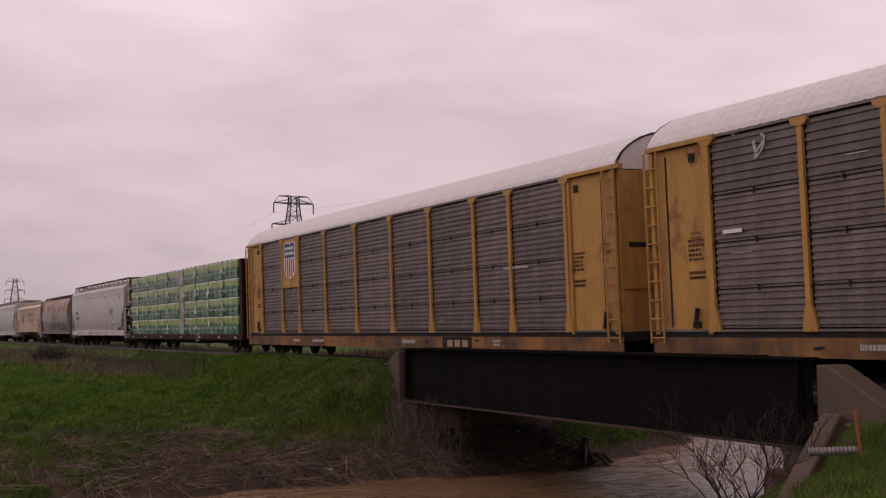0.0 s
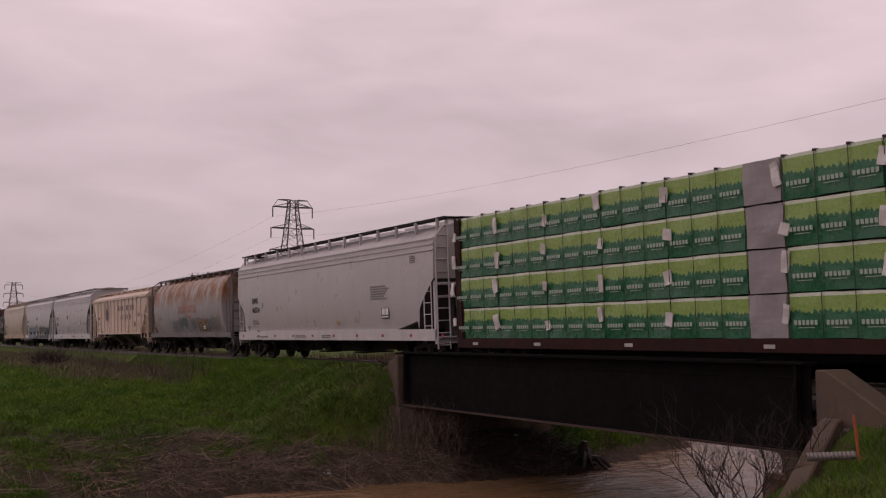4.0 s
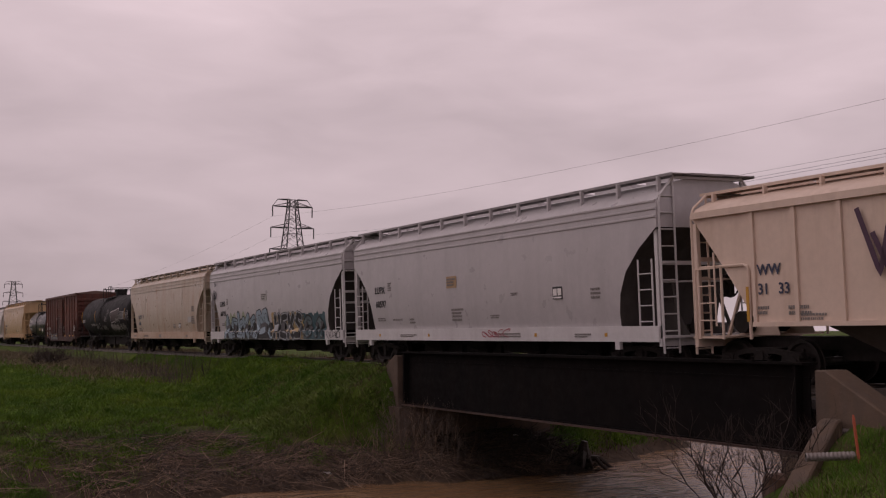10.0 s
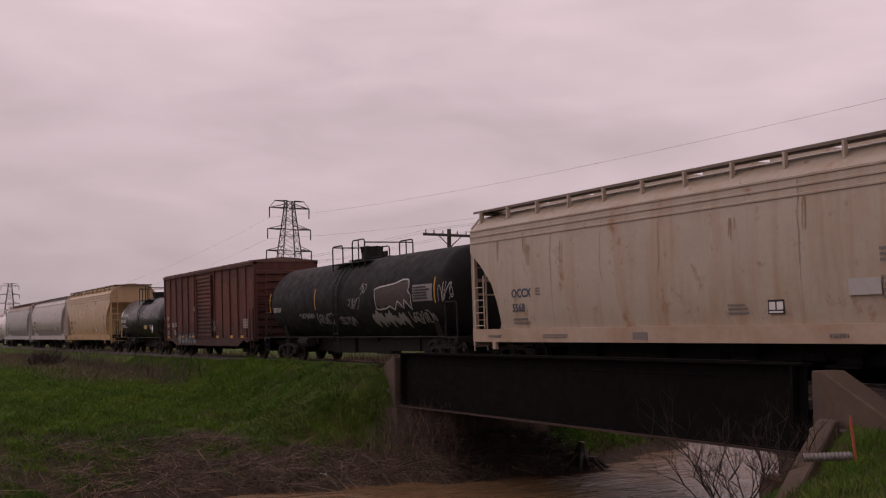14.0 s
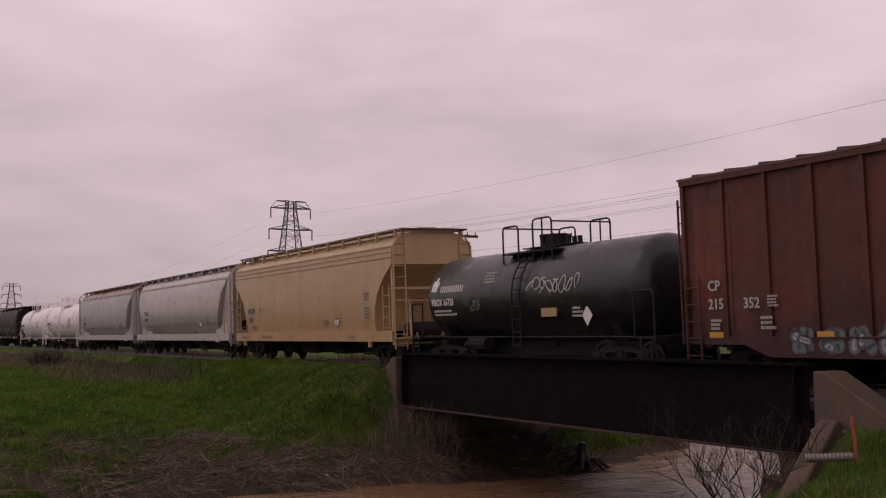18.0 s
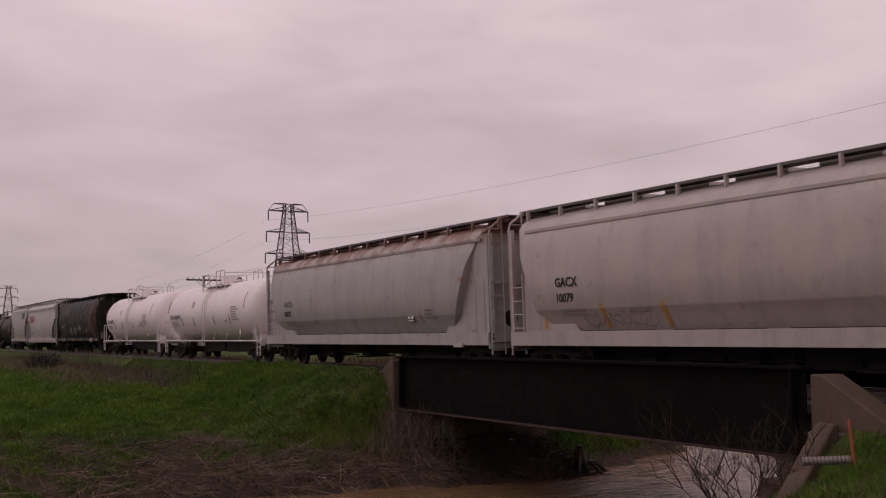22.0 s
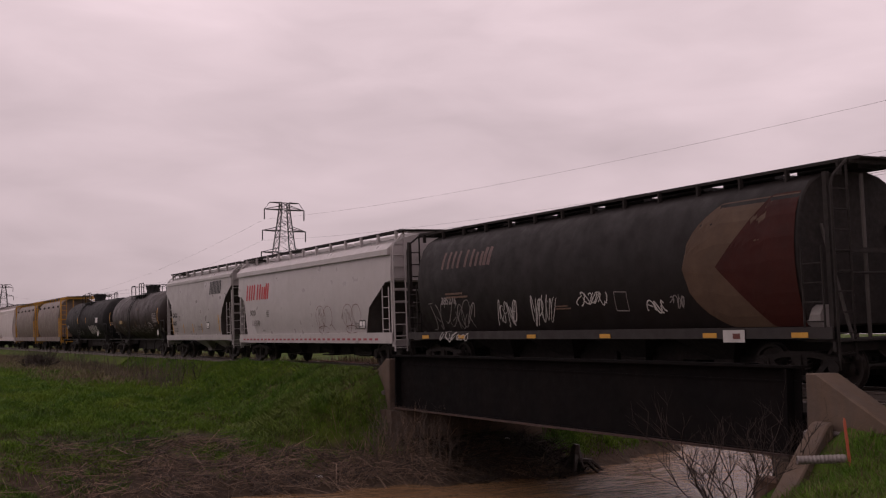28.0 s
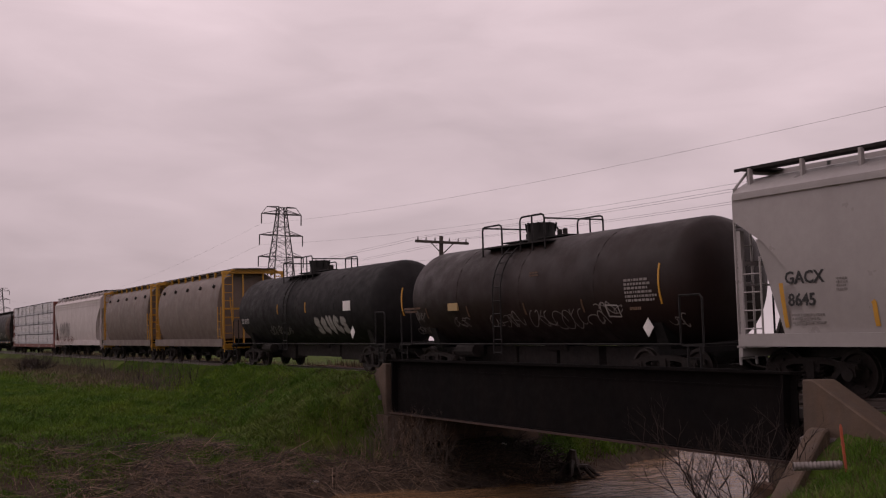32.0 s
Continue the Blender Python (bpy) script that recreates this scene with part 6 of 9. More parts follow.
def stencil_box(car, x, z, w, h, ysurf, material, plate=True):
    y = -(ysurf(z + h / 2) + 0.014)
    if plate:
        part("stencil_plate", boxes((x, x + w, y, y + 0.006, z, z + h)), material, car)
    bars = P_["white"] if plate else material
    tagged(part("stencil_bars", boxes((x + 0.08 * w, x + 0.45 * w, y - 0.008, y - 0.002, z + 0.3 * h, z + 0.85 * h), (x + 0.55 * w, x + 0.92 * w, y - 0.008, y - 0.002, z + 0.3 * h, z + 0.85 * h), (x + 0.08 * w, x + 0.92 * w, y - 0.008, y - 0.002, z + 0.08 * h, z + 0.2 * h)), bars, car), kind="stuff")


def rear_plates(car, h, paint, low, high, top):
    """Flat web plates that carry the side down to the sill at a hopper's rear."""
    for s in (-1, 1):
        bm = bmesh.new()
        pts = ((-h + 2.4, 1.2), (-h + low, 1.2), (-h + high, top), (-h + high + 0.6, top))
        loft(bm, [[(a, s * 1.45, b) for a, b in pts], [(a, s * 1.48, b) for a, b in pts]])
        part("wedge_plate", bm, paint, car)


def build_train():
    flow = side_of(FLOW, (1.59, 1.24))
    rnd = side_of(ROUND, (1.59, 1.24))
    rib = side_of(RIBBED)
    autorack(182.1, 153.9, False, 21, 0.27)
    autorack(153.9, 125.75, True, 22, 0.10)

    green = wrap_material("green_lumber_wrap", (0.235, 0.345, 0.085), (0.02, 0.115, 0.052), (0.58, 0.62, 0.5), 0.52)
    grey_wrap = mat("grey_lumber_wrap", (0.30, 0.27, 0.28), (0.2, 0.18, 0.18), 0.6, 3, 0.4, bump=0.6, bscale=6)
    dark_red = mat("flatcar_red", (0.036, 0.010, 0.008), (0.016, 0.0075, 0.0065), 0.7, 1.5, 0.75, spec=0.2)
    c = 113.6
    loads = [(102.05 - c + 2.39 * i, 2.39) for i in range(5)] + [(114.0 - c, 1.02)] + [(115.05 - c + 2.36 * i, 2.36) for i in range(4)]
    centre_beam("centre-beam flat car stacked with green-wrapped lumber bundles", 125.75, 101.5, (green, grey_wrap), dark_red, False, loads, 31)

    # large pale grey hopper with a white sill
    pale = mat("pale_grey_paint", (0.44, 0.405, 0.40), (0.38, 0.35, 0.345), 0.5, 0.5, 0.38, streak=(0.30, 0.27, 0.26), streak_amount=0.25, wave=0.35)
    pale_sill = mat("pale_sill_paint", (0.55, 0.51, 0.51), (0.4, 0.36, 0.36), 0.5, 0.9, 0.5, streak=(0.3, 0.26, 0.25), streak_amount=0.3)
    car, L = hopper("covered_hopper", "pale grey curved-side covered hopper with red reflectors", 101.5, 81.3, pale, FLOW, CUT_LOW, pale_sill, posts=14, ribs=3, bays=4, walk_z=4.68, dark_ends=True)
    h = L / 2
    rear_plates(car, h, pale, 0.75, 0.45, 2.4)
    text(car, "SHPX", -h + 2.0, 2.48, 0.33, P_["black"], flow)
    text(car, "462724", -h + 2.0, 2.08, 0.33, P_["black"], flow)
    lettering(car, ((-h + 2.0, 1.55, 0.8, 0.2, 2), (-h + 3.3, 2.25, 0.2, 0.24, 3), (h - 4.6, 2.25, 1.5, 0.5, 6), (h - 1.6, 3.35, 0.5, 0.25, 4)), P_["letter_grey"], flow, 41)
    stencil_box(car, h - 3.8, 1.62, 0.6, 0.4, flow, P_["black"])
    sill_marks(car, [-h + 0.6 + 2.1 * i for i in range(10)], P_["reflector_red"])
    lettering(car, ((-h + 2.6, 0.97, 1.6, 0.08, 1), (0.5, 0.95, 1.2, 0.14, 2), (-h + 7.2, 0.97, 1.5, 0.12, 2)), P_["letter_grey"], flow, 42)
    part("stain", boxes((-h + 11.5, -h + 11.62, -1.6, -1.592, 1.45, 1.6)), P_["amber"], car)

    # round grey hopper, rusted along the top
    rusty = mat("rusted_grey_paint", (0.33, 0.31, 0.305), (0.25, 0.23, 0.228), 0.6, 0.8, 0.6, streak=(0.16, 0.14, 0.135), streak_amount=0.5, top=((0.205, 0.082, 0.032), 2.55, 3.3, 0.95), wave=0.35)
    car, L = hopper("cylindrical_hopper", "rust-streaked grey cylindrical covered hopper with orange lettering shapes", 81.3, 64.7, rusty, LOW_ROUND, CUT_NONE, mat("sill_grey", (0.17, 0.15, 0.145), (0.09, 0.075, 0.07), 0.7, 1.2, 0.7), posts=15, bays=4, body_in=(0.75, 1.55), sill_low=1.0, walk_z=4.27, walk_y=(0.35, 0.95), cage=mat("cage_grey", (0.15, 0.135, 0.135), (0.08, 0.07, 0.068), 0.6, 1.5, 0.7), end_low=4.0, walk_mat=mat("walk_grating", (0.10, 0.09, 0.088)))
    rnd = side_of(LOW_ROUND, (1.59, 1.24))
    # wordmark as a row of thin upright bars
    for i, tall in enumerate((0.42, 0.42, 0.40, 0.42, 0.62, 0.42, 0.40, 0.40, 0.42, 0.42, 0.42, 0.42, 0.42, 0.42, 0.40)):
        bm = bmesh.new()
        bx = -1.45 + i * 0.235
        stroke(bm, [(bx, 2.28), (bx, 2.28 + tall)], 0.095, 0, rnd)
        part("emblem_shape", bm, P_["orange"], car)
    patch("emblem_shape", car, P_["orange"], 0.15, 0.85, lambda x: 1.95 + 0.5 * abs(x - 0.5), lambda x: 2.06 + 0.5 * abs(x - 0.5), rnd, nx=6, nz=3)
    text(car, "44759", -5.9, 1.95, 0.26, P_["letter_grey"], rnd)
    spray_piece(car, -3.3, -1.55, 1.32, 2.0, 4, P_["silver"], P_["teal_mid"], None, rnd, 12)
    tag_scribble(car, -1.5, 1.4, 1.5, 0.75, P_["teal_mid"], rnd, 13, 0.07, 6)
    spray_piece(car, 1.7, 3.7, 1.28, 2.05, 4, P_["tan"], P_["dull_tan"], None, rnd, 14)
    for x, w, sd in ((0.5, 1.2, 16), (3.6, 1.3, 15), (4.6, 1.0, 17)):
        tag_scribble(car, x, 1.28, w, 0.8, P_["teal_mid"], rnd, sd, 0.04, 5)
        tag_scribble(car, x + 0.1, 1.3, w, 0.6, P_["letter_grey"], rnd, sd + 40, 0.025, 4)
    stencil_box(car, 2.75, 1.4, 0.42, 0.3, rnd, P_["black"])
    for x in (-6.4, 5.5):
        bm = bmesh.new()
        stroke(bm, [(x, 1.3), (x + 0.1, 1.8), (x - 0.06, 2.2)], 0.11, 1, rnd)
        part("stain", bm, P_["amber"], car)

    # beige ribbed hopper
    beige = mat("beige_paint", (0.60, 0.47, 0.385), (0.52, 0.40, 0.32), 0.5, 0.6, 0.55, streak=(0.33, 0.22, 0.14), streak_amount=0.35, wave=0.35)
    car, L = hopper("ribbed_hopper", "beige ribbed three-bay covered hopper with violet markings", 64.7, 47.0, beige, RIBBED, CUT_RIB, beige, walk_mat=beige, posts=12, bays=3, walk_z=4.06, walk_y=(0.45, 1.0), side_sill=False, under=mat("bay_grime", (0.10, 0.078, 0.064), (0.05, 0.04, 0.034), 0.7, 1.0, 0.8), end_low=3.4)
    h = L / 2
    stave = finish("side_rib", boxes((-0.045, 0.045, -0.055, 0.0, 1.22, 3.56)), beige)
    for s in (-1, 1):
        n = 13
        for i in range(n):
            x = -h + 1.75 + (L - 3.5) * i / (n - 1)
            link("side_rib", stave, car, pose(x, s * 1.5, 0, 0, 0, 0 if s < 0 else 180))
        y = s * 1.5
        part("top_chord", boxes((-h + 0.05, h - 0.05, min(y, y + s * 0.09), max(y, y + s * 0.09), 3.5, 3.64)), beige, car)
        part("bottom_chord", boxes((-h + 1.7, h - 1.7, min(y, y + s * 0.08), max(y, y + s * 0.08), 1.2, 1.29)), beige, car)
        for e in (-1, 1):
            pipe_frame(car, beige, min(e * (h - 0.05), e * (h - 1.6)), max(e * (h - 0.05), e * (h - 1.6)), s * 1.53, 0.95, 2.45, "hand_rail", 1, 0.035)
    bm = bmesh.new()
    x = -3.95
    for p in (((0, 1.0), (0.35, 0), (0.55, 0.8), (0.72, 0.02), (1.05, 1.0)), ((0.25, 0.62), (0.5, 0.05), (0.8, 0.62))):
        stroke(bm, [(x + a * 1.25, 2.1 + b * 1.2) for a, b in p], 0.11, 1, lambda z: 1.56)
    part("emblem_shape", bm, P_["violet"], car, "violet zigzag emblem")
    for row, (xa, n) in enumerate(((-0.2, 12), (0.6, 8))):
        for i in range(n):
            bx = xa + i * 0.42 + 0.12 * (i % 3 == 0)
            block_letters(car, bx, 2.75 - row * 0.6, 0.25, 0.33, (1,), P_["violet"], lambda z: 1.5, name="wordmark")
    text(car, "WW", -6.47, 2.22, 0.30, P_["navy_dark"], lambda z: 1.51)
    text(car, "31", -6.47, 1.84, 0.30, P_["navy_dark"], lambda z: 1.51)
    text(car, "33", -5.93, 1.84, 0.30, P_["navy_dark"], lambda z: 1.51)
    lettering(car, ((-5.7, 1.4, 0.7, 0.22, 2), (-6.5, 1.42, 0.35, 0.2, 2), (h - 5.6, 1.2, 0.7, 0.2, 3), (h - 2.6, 2.3, 0.6, 0.25, 3), (-h + 2.9, 1.3, 0.7, 0.16, 2)), P_["letter_grey"], lambda z: 1.51, 43)
    bm = boxes((h - 3.62, h - 3.2, -1.522, -1.512, 1.68, 1.98))
    part("sticker", bm, P_["blue_letter"], car, "blue data sticker")
    lettering(car, ((h - 3.58, 1.72, 0.34, 0.22, 3), (h - 3.6, 1.3, 0.3, 0.22, 3)), P_["faint_white"], lambda z: 1.525, 44)
    for x in (-6.75, -h + 5.8, -h + 7.9, h - 5.0, h - 2.1):
        part("stain", boxes((x, x + 0.07, -1.575, -1.56, 1.3, 1.75 if abs(x) < h - 2.3 else 2.0)), P_["amber"], car, "amber strip")

    # two pale grey curved-side hoppers, one plain and one sprayed with murals
    lup = mat("light_grey_paint", (0.43, 0.405, 0.41), (0.37, 0.345, 0.35), 0.5, 0.6, 0.38, streak=(0.28, 0.26, 0.26), streak_amount=0.3, wave=0.35)
    lup_sill = mat("light_sill_paint", (0.55, 0.53, 0.53), (0.42, 0.39, 0.39), 0.5, 1.0, 0.5, streak=(0.33, 0.3, 0.29), streak_amount=0.3)
    for k, (front, rear, number, what) in enumerate(((47.0, 29.45, "60597", "light grey curved-side covered hopper with small black markings"), (29.45, 11.85, "60715", "light grey curved-side covered hopper sprayed with colourful murals"))):
        car, L = hopper("covered_hopper", what, front, rear, lup, FLOW, CUT_FLOW, lup_sill, posts=12, ribs=3, bays=4, wheel_end=1, walk_z=4.62, dark_ends=True, walk_mat=mat("walk_grey_%d" % k, (0.24, 0.22, 0.22)))
        h = L / 2
        text(car, "LUPX", -h + 1.75, 2.45, 0.32, P_["black"], flow)
        text(car, number, -h + 1.78, 1.98, 0.32, P_["black"], flow)
        lettering(car, ((-h + 2.75, 2.5, 0.28, 0.3, 4), (-h + 1.85, 1.5, 0.6, 0.14, 2), (-h + 3.0, 1.5, 0.7, 0.1, 1)), P_["letter_grey"], flow, 50 + k)
        part("sill_lug", boxes((-h + 1.2, -h + 1.36, -1.6, -1.5, 0.7, 0.88), (h - 1.6, h - 1.44, -1.6, -1.5, 0.7, 0.88)), lup_sill, car)
        if k == 0:
            stencil_box(car, h - 4.1, 1.95, 0.42, 0.32, flow, P_["black"])
            part("sticker", boxes((-h + 6.8, -h + 7.4, -1.605, -1.597, 2.45, 2.8)), P_["tan"], car, "yellowed data sticker")
            lettering(car, ((-h + 6.85, 2.5, 0.5, 0.25, 3),), P_["letter_grey"], lambda z: flow(z) + 0.02, 52)
            lettering(car, ((-h + 7.0, 1.45, 0.8, 0.4, 4), (-h + 9.2, 1.5, 0.5, 0.12, 2), (h - 6.1, 2.1, 0.4, 0.1, 2), (h - 2.5, 1.9, 0.5, 0.3, 3), (-h + 4.2, 1.4, 0.4, 0.2, 2)), P_["letter_grey"], flow, 53)
            lettering(car, ((-h + 3.6, 0.98, 1.2, 0.1, 2), (h - 7.0, 0.97, 1.6, 0.14, 2), (h - 3.2, 0.97, 0.7, 0.12, 2)), P_["letter_grey"], flow, 54)
            sill_marks(car, (-h + 2.0, -h + 5.5, h - 5.0, h - 2.0), P_["amber"], w=0.1)
            tag_scribble(car, h - 7.6, 0.95, 1.4, 0.26, P_["reflector_red"], flow, 55, 0.025, 5)
        else:
            part("sticker", boxes((-h + 7.68, -h + 8.42, -1.607, -1.598, 2.56, 2.89)), P_["faint_white"], car)
            lettering(car, ((-h + 7.74, 2.6, 0.62, 0.26, 3),), P_["letter_grey"], lambda z: flow(z) + 0.022, 56)
            patch("spray_halo", car, P_["lime"], -h + 2.3, -h + 6.7, lambda x: 0.88, lambda x: 1.70 + 0.1 * min(1.0, x + h - 2.3) + jagged(x, 0.62, 0.42), flow, 0, 60, label="sprayed lime halo")
            patch("spray_field", car, P_["black"], -h + 2.7, -h + 9.0, lambda x: 0.9, lambda x: 1.42 + jagged(x, 0.8, 0.25), flow, 0.6, 60, label="black sprayed ground")
            mural(car, -h + 2.45, -h + 6.75, 0.9, 1.98, SHARP, 0.31, ((0.055, P_["black"]),), P_["blue_pale"], flow, P_["black"])
            patch("spray_halo", car, P_["yellow"], -h + 8.9, -h + 12.6, lambda x: 0.9, lambda x: 1.86 + jagged(x, 0.9, 0.2), flow, 0, 40, label="sprayed yellow halo")
            mural(car, -h + 6.75, -h + 9.1, 0.9, 2.26, ARCH, 0.42, ((0.05, P_["black"]),), P_["blue_pale"], lambda z: flow(z) + 0.008, P_["black"])
            mural(car, -h + 9.15, -h + 12.4, 0.9, 1.95, BLOCKY, 0.24, ((0.085, P_["black"]), (0.055, P_["silver"])), P_["black"], flow)
            patch("spray_field", car, P_["teal"], -h + 12.45, h - 1.7, lambda x: 0.9, lambda x: 1.9 + 0.06 * math.sin(9 * x) + 0.05 * math.sin(23 * x), flow, 0, label="teal sprayed ground")
            spray_piece(car, -h + 12.5, h - 1.8, 0.92, 1.95, 2, P_["teal_mid"], P_["black"], None, lambda z: flow(z) + 0.006, 59, P_["teal"])
            tag_scribble(car, -h + 0.72, 2.75, 0.5, 0.55, P_["black"], flow, 60, 0.032, 7)
            tag_scribble(car, -h + 0.8, 3.4, 0.3, 0.3, P_["black"], flow, 62, 0.035, 3)
            tag_scribble(car, h - 1.5, 0.92, 1.2, 0.3, P_["black"], flow, 61, 0.03, 6)

    # beige and tan-yellow hoppers of one make
    worn = mat("rust_stained_beige", (0.44, 0.37, 0.295), (0.37, 0.30, 0.235), 0.6, 0.7, 0.38, streak=(0.34, 0.2, 0.11), streak_amount=0.7, rust=(0.27, 0.13, 0.055), rust_amount=0.05, wave=0.35)
    worn_sill = mat("stained_sill", (0.44, 0.34, 0.26), (0.33, 0.2, 0.12), 0.7, 1.0, 0.6)
    tanp = mat("tan_yellow_paint", (0.46, 0.31, 0.165), (0.39, 0.255, 0.135), 0.6, 0.5, 0.38, streak=(0.28, 0.165, 0.075), streak_amount=0.35, wave=0.35)
    tan_sill = mat("tan_sill_paint", (0.43, 0.28, 0.14), (0.30, 0.15, 0.06), 0.6, 1.0, 0.6)
    for k, (front, rear, paint, sill, what, ink) in enumerate(((11.85, -5.5, worn, worn_sill, "rust-stained beige curved-side covered hopper", P_["blue_letter"]), (-53.0, -70.45, tanp, tan_sill, "tan-yellow curved-side covered hopper", P_["blue_letter"]))):
        car, L = hopper("covered_hopper", what, front, rear, paint, FLOW, CUT_FLOW, sill, posts=12, ribs=3, bays=4, wheel_end=-1, walk_mat=mat("walk_rust_%d" % k, (0.17, 0.13, 0.10)), cage=paint, seams=(-4.1, 4.1) if k == 0 else (0.0,))
        h = L / 2
        text(car, "OCCX", -h + (1.75 if k else 2.15), 2.08, 0.32, ink, flow)
        text(car, "5301" if k else "5568", -h + (1.8 if k else 2.15), 1.70, 0.30, P_["blue_letter"], flow)
        lettering(car, ((-h + 2.15, 1.34, 0.8, 0.2, 2), (-h + 3.3, 2.1, 0.24, 0.22, 3), (h - 6.0, 1.45, 0.6, 0.24, 3), (h - 2.2, 1.65, 0.5, 0.45, 4), (h - 2.2, 2.3, 0.5, 0.3, 3)), P_["letter_grey"], flow, 63 + k)
        stencil_box(car, h - 4.9, 1.45, 0.42, 0.28, flow, P_["black"])
        part("sill_lug", boxes((-h + 1.1, -h + 1.26, -1.6, -1.5, 0.68, 0.88), (h - 1.9, h - 1.74, -1.6, -1.5, 0.68, 0.88)), sill, car)
        lettering(car, ((-h + 0.9, 0.98, 0.9, 0.12, 1), (-h + 3.6, 0.98, 1.3, 0.12, 2), (h - 3.4, 0.97, 0.5, 0.12, 1)), P_["letter_grey"], flow, 67 + k)
        if k == 0:
            part("sticker", boxes((h - 2.9, h - 2.2, -1.607, -1.598, 1.75, 2.05)), P_["faint_white"], car, "white patch of paint")
            part("sill_plate", boxes((-0.9, -0.4, -1.606, -1.598, 0.95, 1.12)), P_["letter_grey"], car)
            run = mat("rust_run", (0.33, 0.19, 0.10), (0.42, 0.32, 0.22), 0.8, 3, 0.6)
            odd = random.Random(66)
            for x in (-4.1, -2.0, 0.1, 4.1, 6.3):
                bm = bmesh.new()
                stroke(bm, [(x + odd.uniform(-0.05, 0.05), 4.0 - 0.32 * i) for i in range(odd.choice((6, 8, 9)))], 0.016, 1, flow)
                part("rust_run", bm, run, car, "thin rust run down a seam")
            for x in (-6.6, -5.3, -5.1, -3.6, 2.4, 4.3):
                bm = bmesh.new()
                z = odd.uniform(3.4, 3.8)
                for i in range(4):
                    a = x + odd.uniform(-0.09, 0.09)
                    stroke(bm, [(a, z), (a + odd.uniform(-0.03, 0.03), z - odd.uniform(0.15, 0.7))], odd.uniform(0.012, 0.03), 1, flow)
                part("rust_run", bm, run, car, "short rust stain")

    # black tank car patched with white
    soot = mat("soot_black_paint", (0.009, 0.0085, 0.009), (0.016, 0.0145, 0.0145), 0.6, 1.0, 0.7, spec=0.2, streak=(0.02, 0.017, 0.016), streak_amount=0.4, wave=0.35)
    iron = mat("tank_ironwork", (0.008, 0.0075, 0.0075), (0.016, 0.0135, 0.0125), 0.6, 2, 0.6, spec=0.25)
    car, L, ys = tank_car("grimy black tank car with worn white patches", -5.5, -23.4, soot, 1.48, 2.42, iron, -0.4, 3.0)
    brown = mat("brown_primer", (0.05, 0.034, 0.03), (0.032, 0.023, 0.021), 0.7, 2.5, 0.7)
    patch("worn_patch", car, brown, 2.86, 5.4, lambda x: 2.02 + 0.07 * math.sin(9 * x), lambda x: 2.68 + 0.07 * (x - 2.8) + 0.02 * math.sin(11 * x), ys, nx=24, label="brown primer patch")
    bm = bmesh.new()
    stroke(bm, [(2.85, 1.98), (2.8, 2.66), (3.2, 2.72), (3.9, 2.76), (4.4, 2.8), (4.9, 2.9), (5.3, 2.88), (5.4, 2.7), (5.32, 2.5), (5.5, 2.38), (5.45, 1.9), (5.2, 2.1), (5.0, 2.25), (4.9, 1.95), (4.65, 2.15), (4.5, 2.2), (4.25, 1.92), (3.9, 2.05), (3.6, 1.98), (3.1, 1.95), (2.85, 1.98)], 0.05, 2, ys)
    part("spray_outline", bm, P_["faint_white"], car, "white sprayed outline")
    patch("worn_patch", car, P_["spray_white"], 2.25, 4.9, lambda x: 1.36 + 0.14 * abs(math.sin(5.3 * x)) + 0.08 * math.sin(17 * x), lambda x: 1.86 + 0.08 * math.sin(7 * x + 1) + 0.06 * math.sin(19 * x) - 0.05 * (x - 2.2), ys, nx=60, label="worn white paint patch")
    for x, z, w, hh, sd, wd, n in ((-4.4, 1.75, 1.6, 0.22, 140, 0.05, 7), (-2.7, 1.45, 1.5, 0.5, 141, 0.06, 6), (-0.6, 1.45, 1.4, 0.35, 142, 0.045, 7), (0.5, 2.0, 1.0, 0.45, 143, 0.03, 5), (1.6, 2.5, 0.5, 0.4, 144, 0.03, 3), (5.1, 1.45, 1.7, 0.4, 145, 0.05, 7), (7.3, 2.1, 1.0, 0.6, 146, 0.03, 4)):
        tag_scribble(car, x, z, w, hh, P_["spray_white"], ys, sd, wd, n)
    patch("data_panel", car, P_["letter_grey"], 5.62, 6.95, lambda x: 2.15, lambda x: 2.68, ys, nx=4, nz=5, label="grey stencilled data panel")
    lettering(car, ((5.68, 2.2, 1.2, 0.44, 5),), P_["black"], lambda z: ys(z) + 0.012, 72)
    text(car, "300769", -7.2, 2.05, 0.3, P_["faint_white"], ys, 6)
    tank_marks(car, (-7.6, -2.6, 7.1), 2.42, 1.48, P_["amber"], -0.35, 0.45)

    boxcar(-23.4, -39.95)

    # small black acid tank car
    jet = mat("gloss_black_paint", (0.011, 0.011, 0.012), (0.022, 0.02, 0.02), 0.5, 0.8, 0.36, streak=(0.03, 0.026, 0.026), streak_amount=0.3, wave=0.35)
    car, L, ys = tank_car("short black tank car with white stencils", -39.95, -53.0, jet, 1.32, 2.17, iron, 0.2, 2.5, dome=0.3, rise=0.62, bands=False)
    bm = bmesh.new()
    for p in (((-4.75, 2.42), (-4.7, 2.75)), ((-4.62, 2.42), (-4.55, 2.85)), ((-4.55, 2.42), (-4.42, 2.72))):
        stroke(bm, list(p), 0.12, 1, ys)
    part("emblem_shape", bm, P_["white"], car, "white rounded emblem")
    block_letters(car, -4.25, 2.38, 1.4, 0.2, (1, 1, 1, 1, 1, 1), P_["white"], ys, 0.12)
    text(car, "PROX 16726", -4.75, 1.98, 0.30, P_["white"], ys, 4, 0.85)
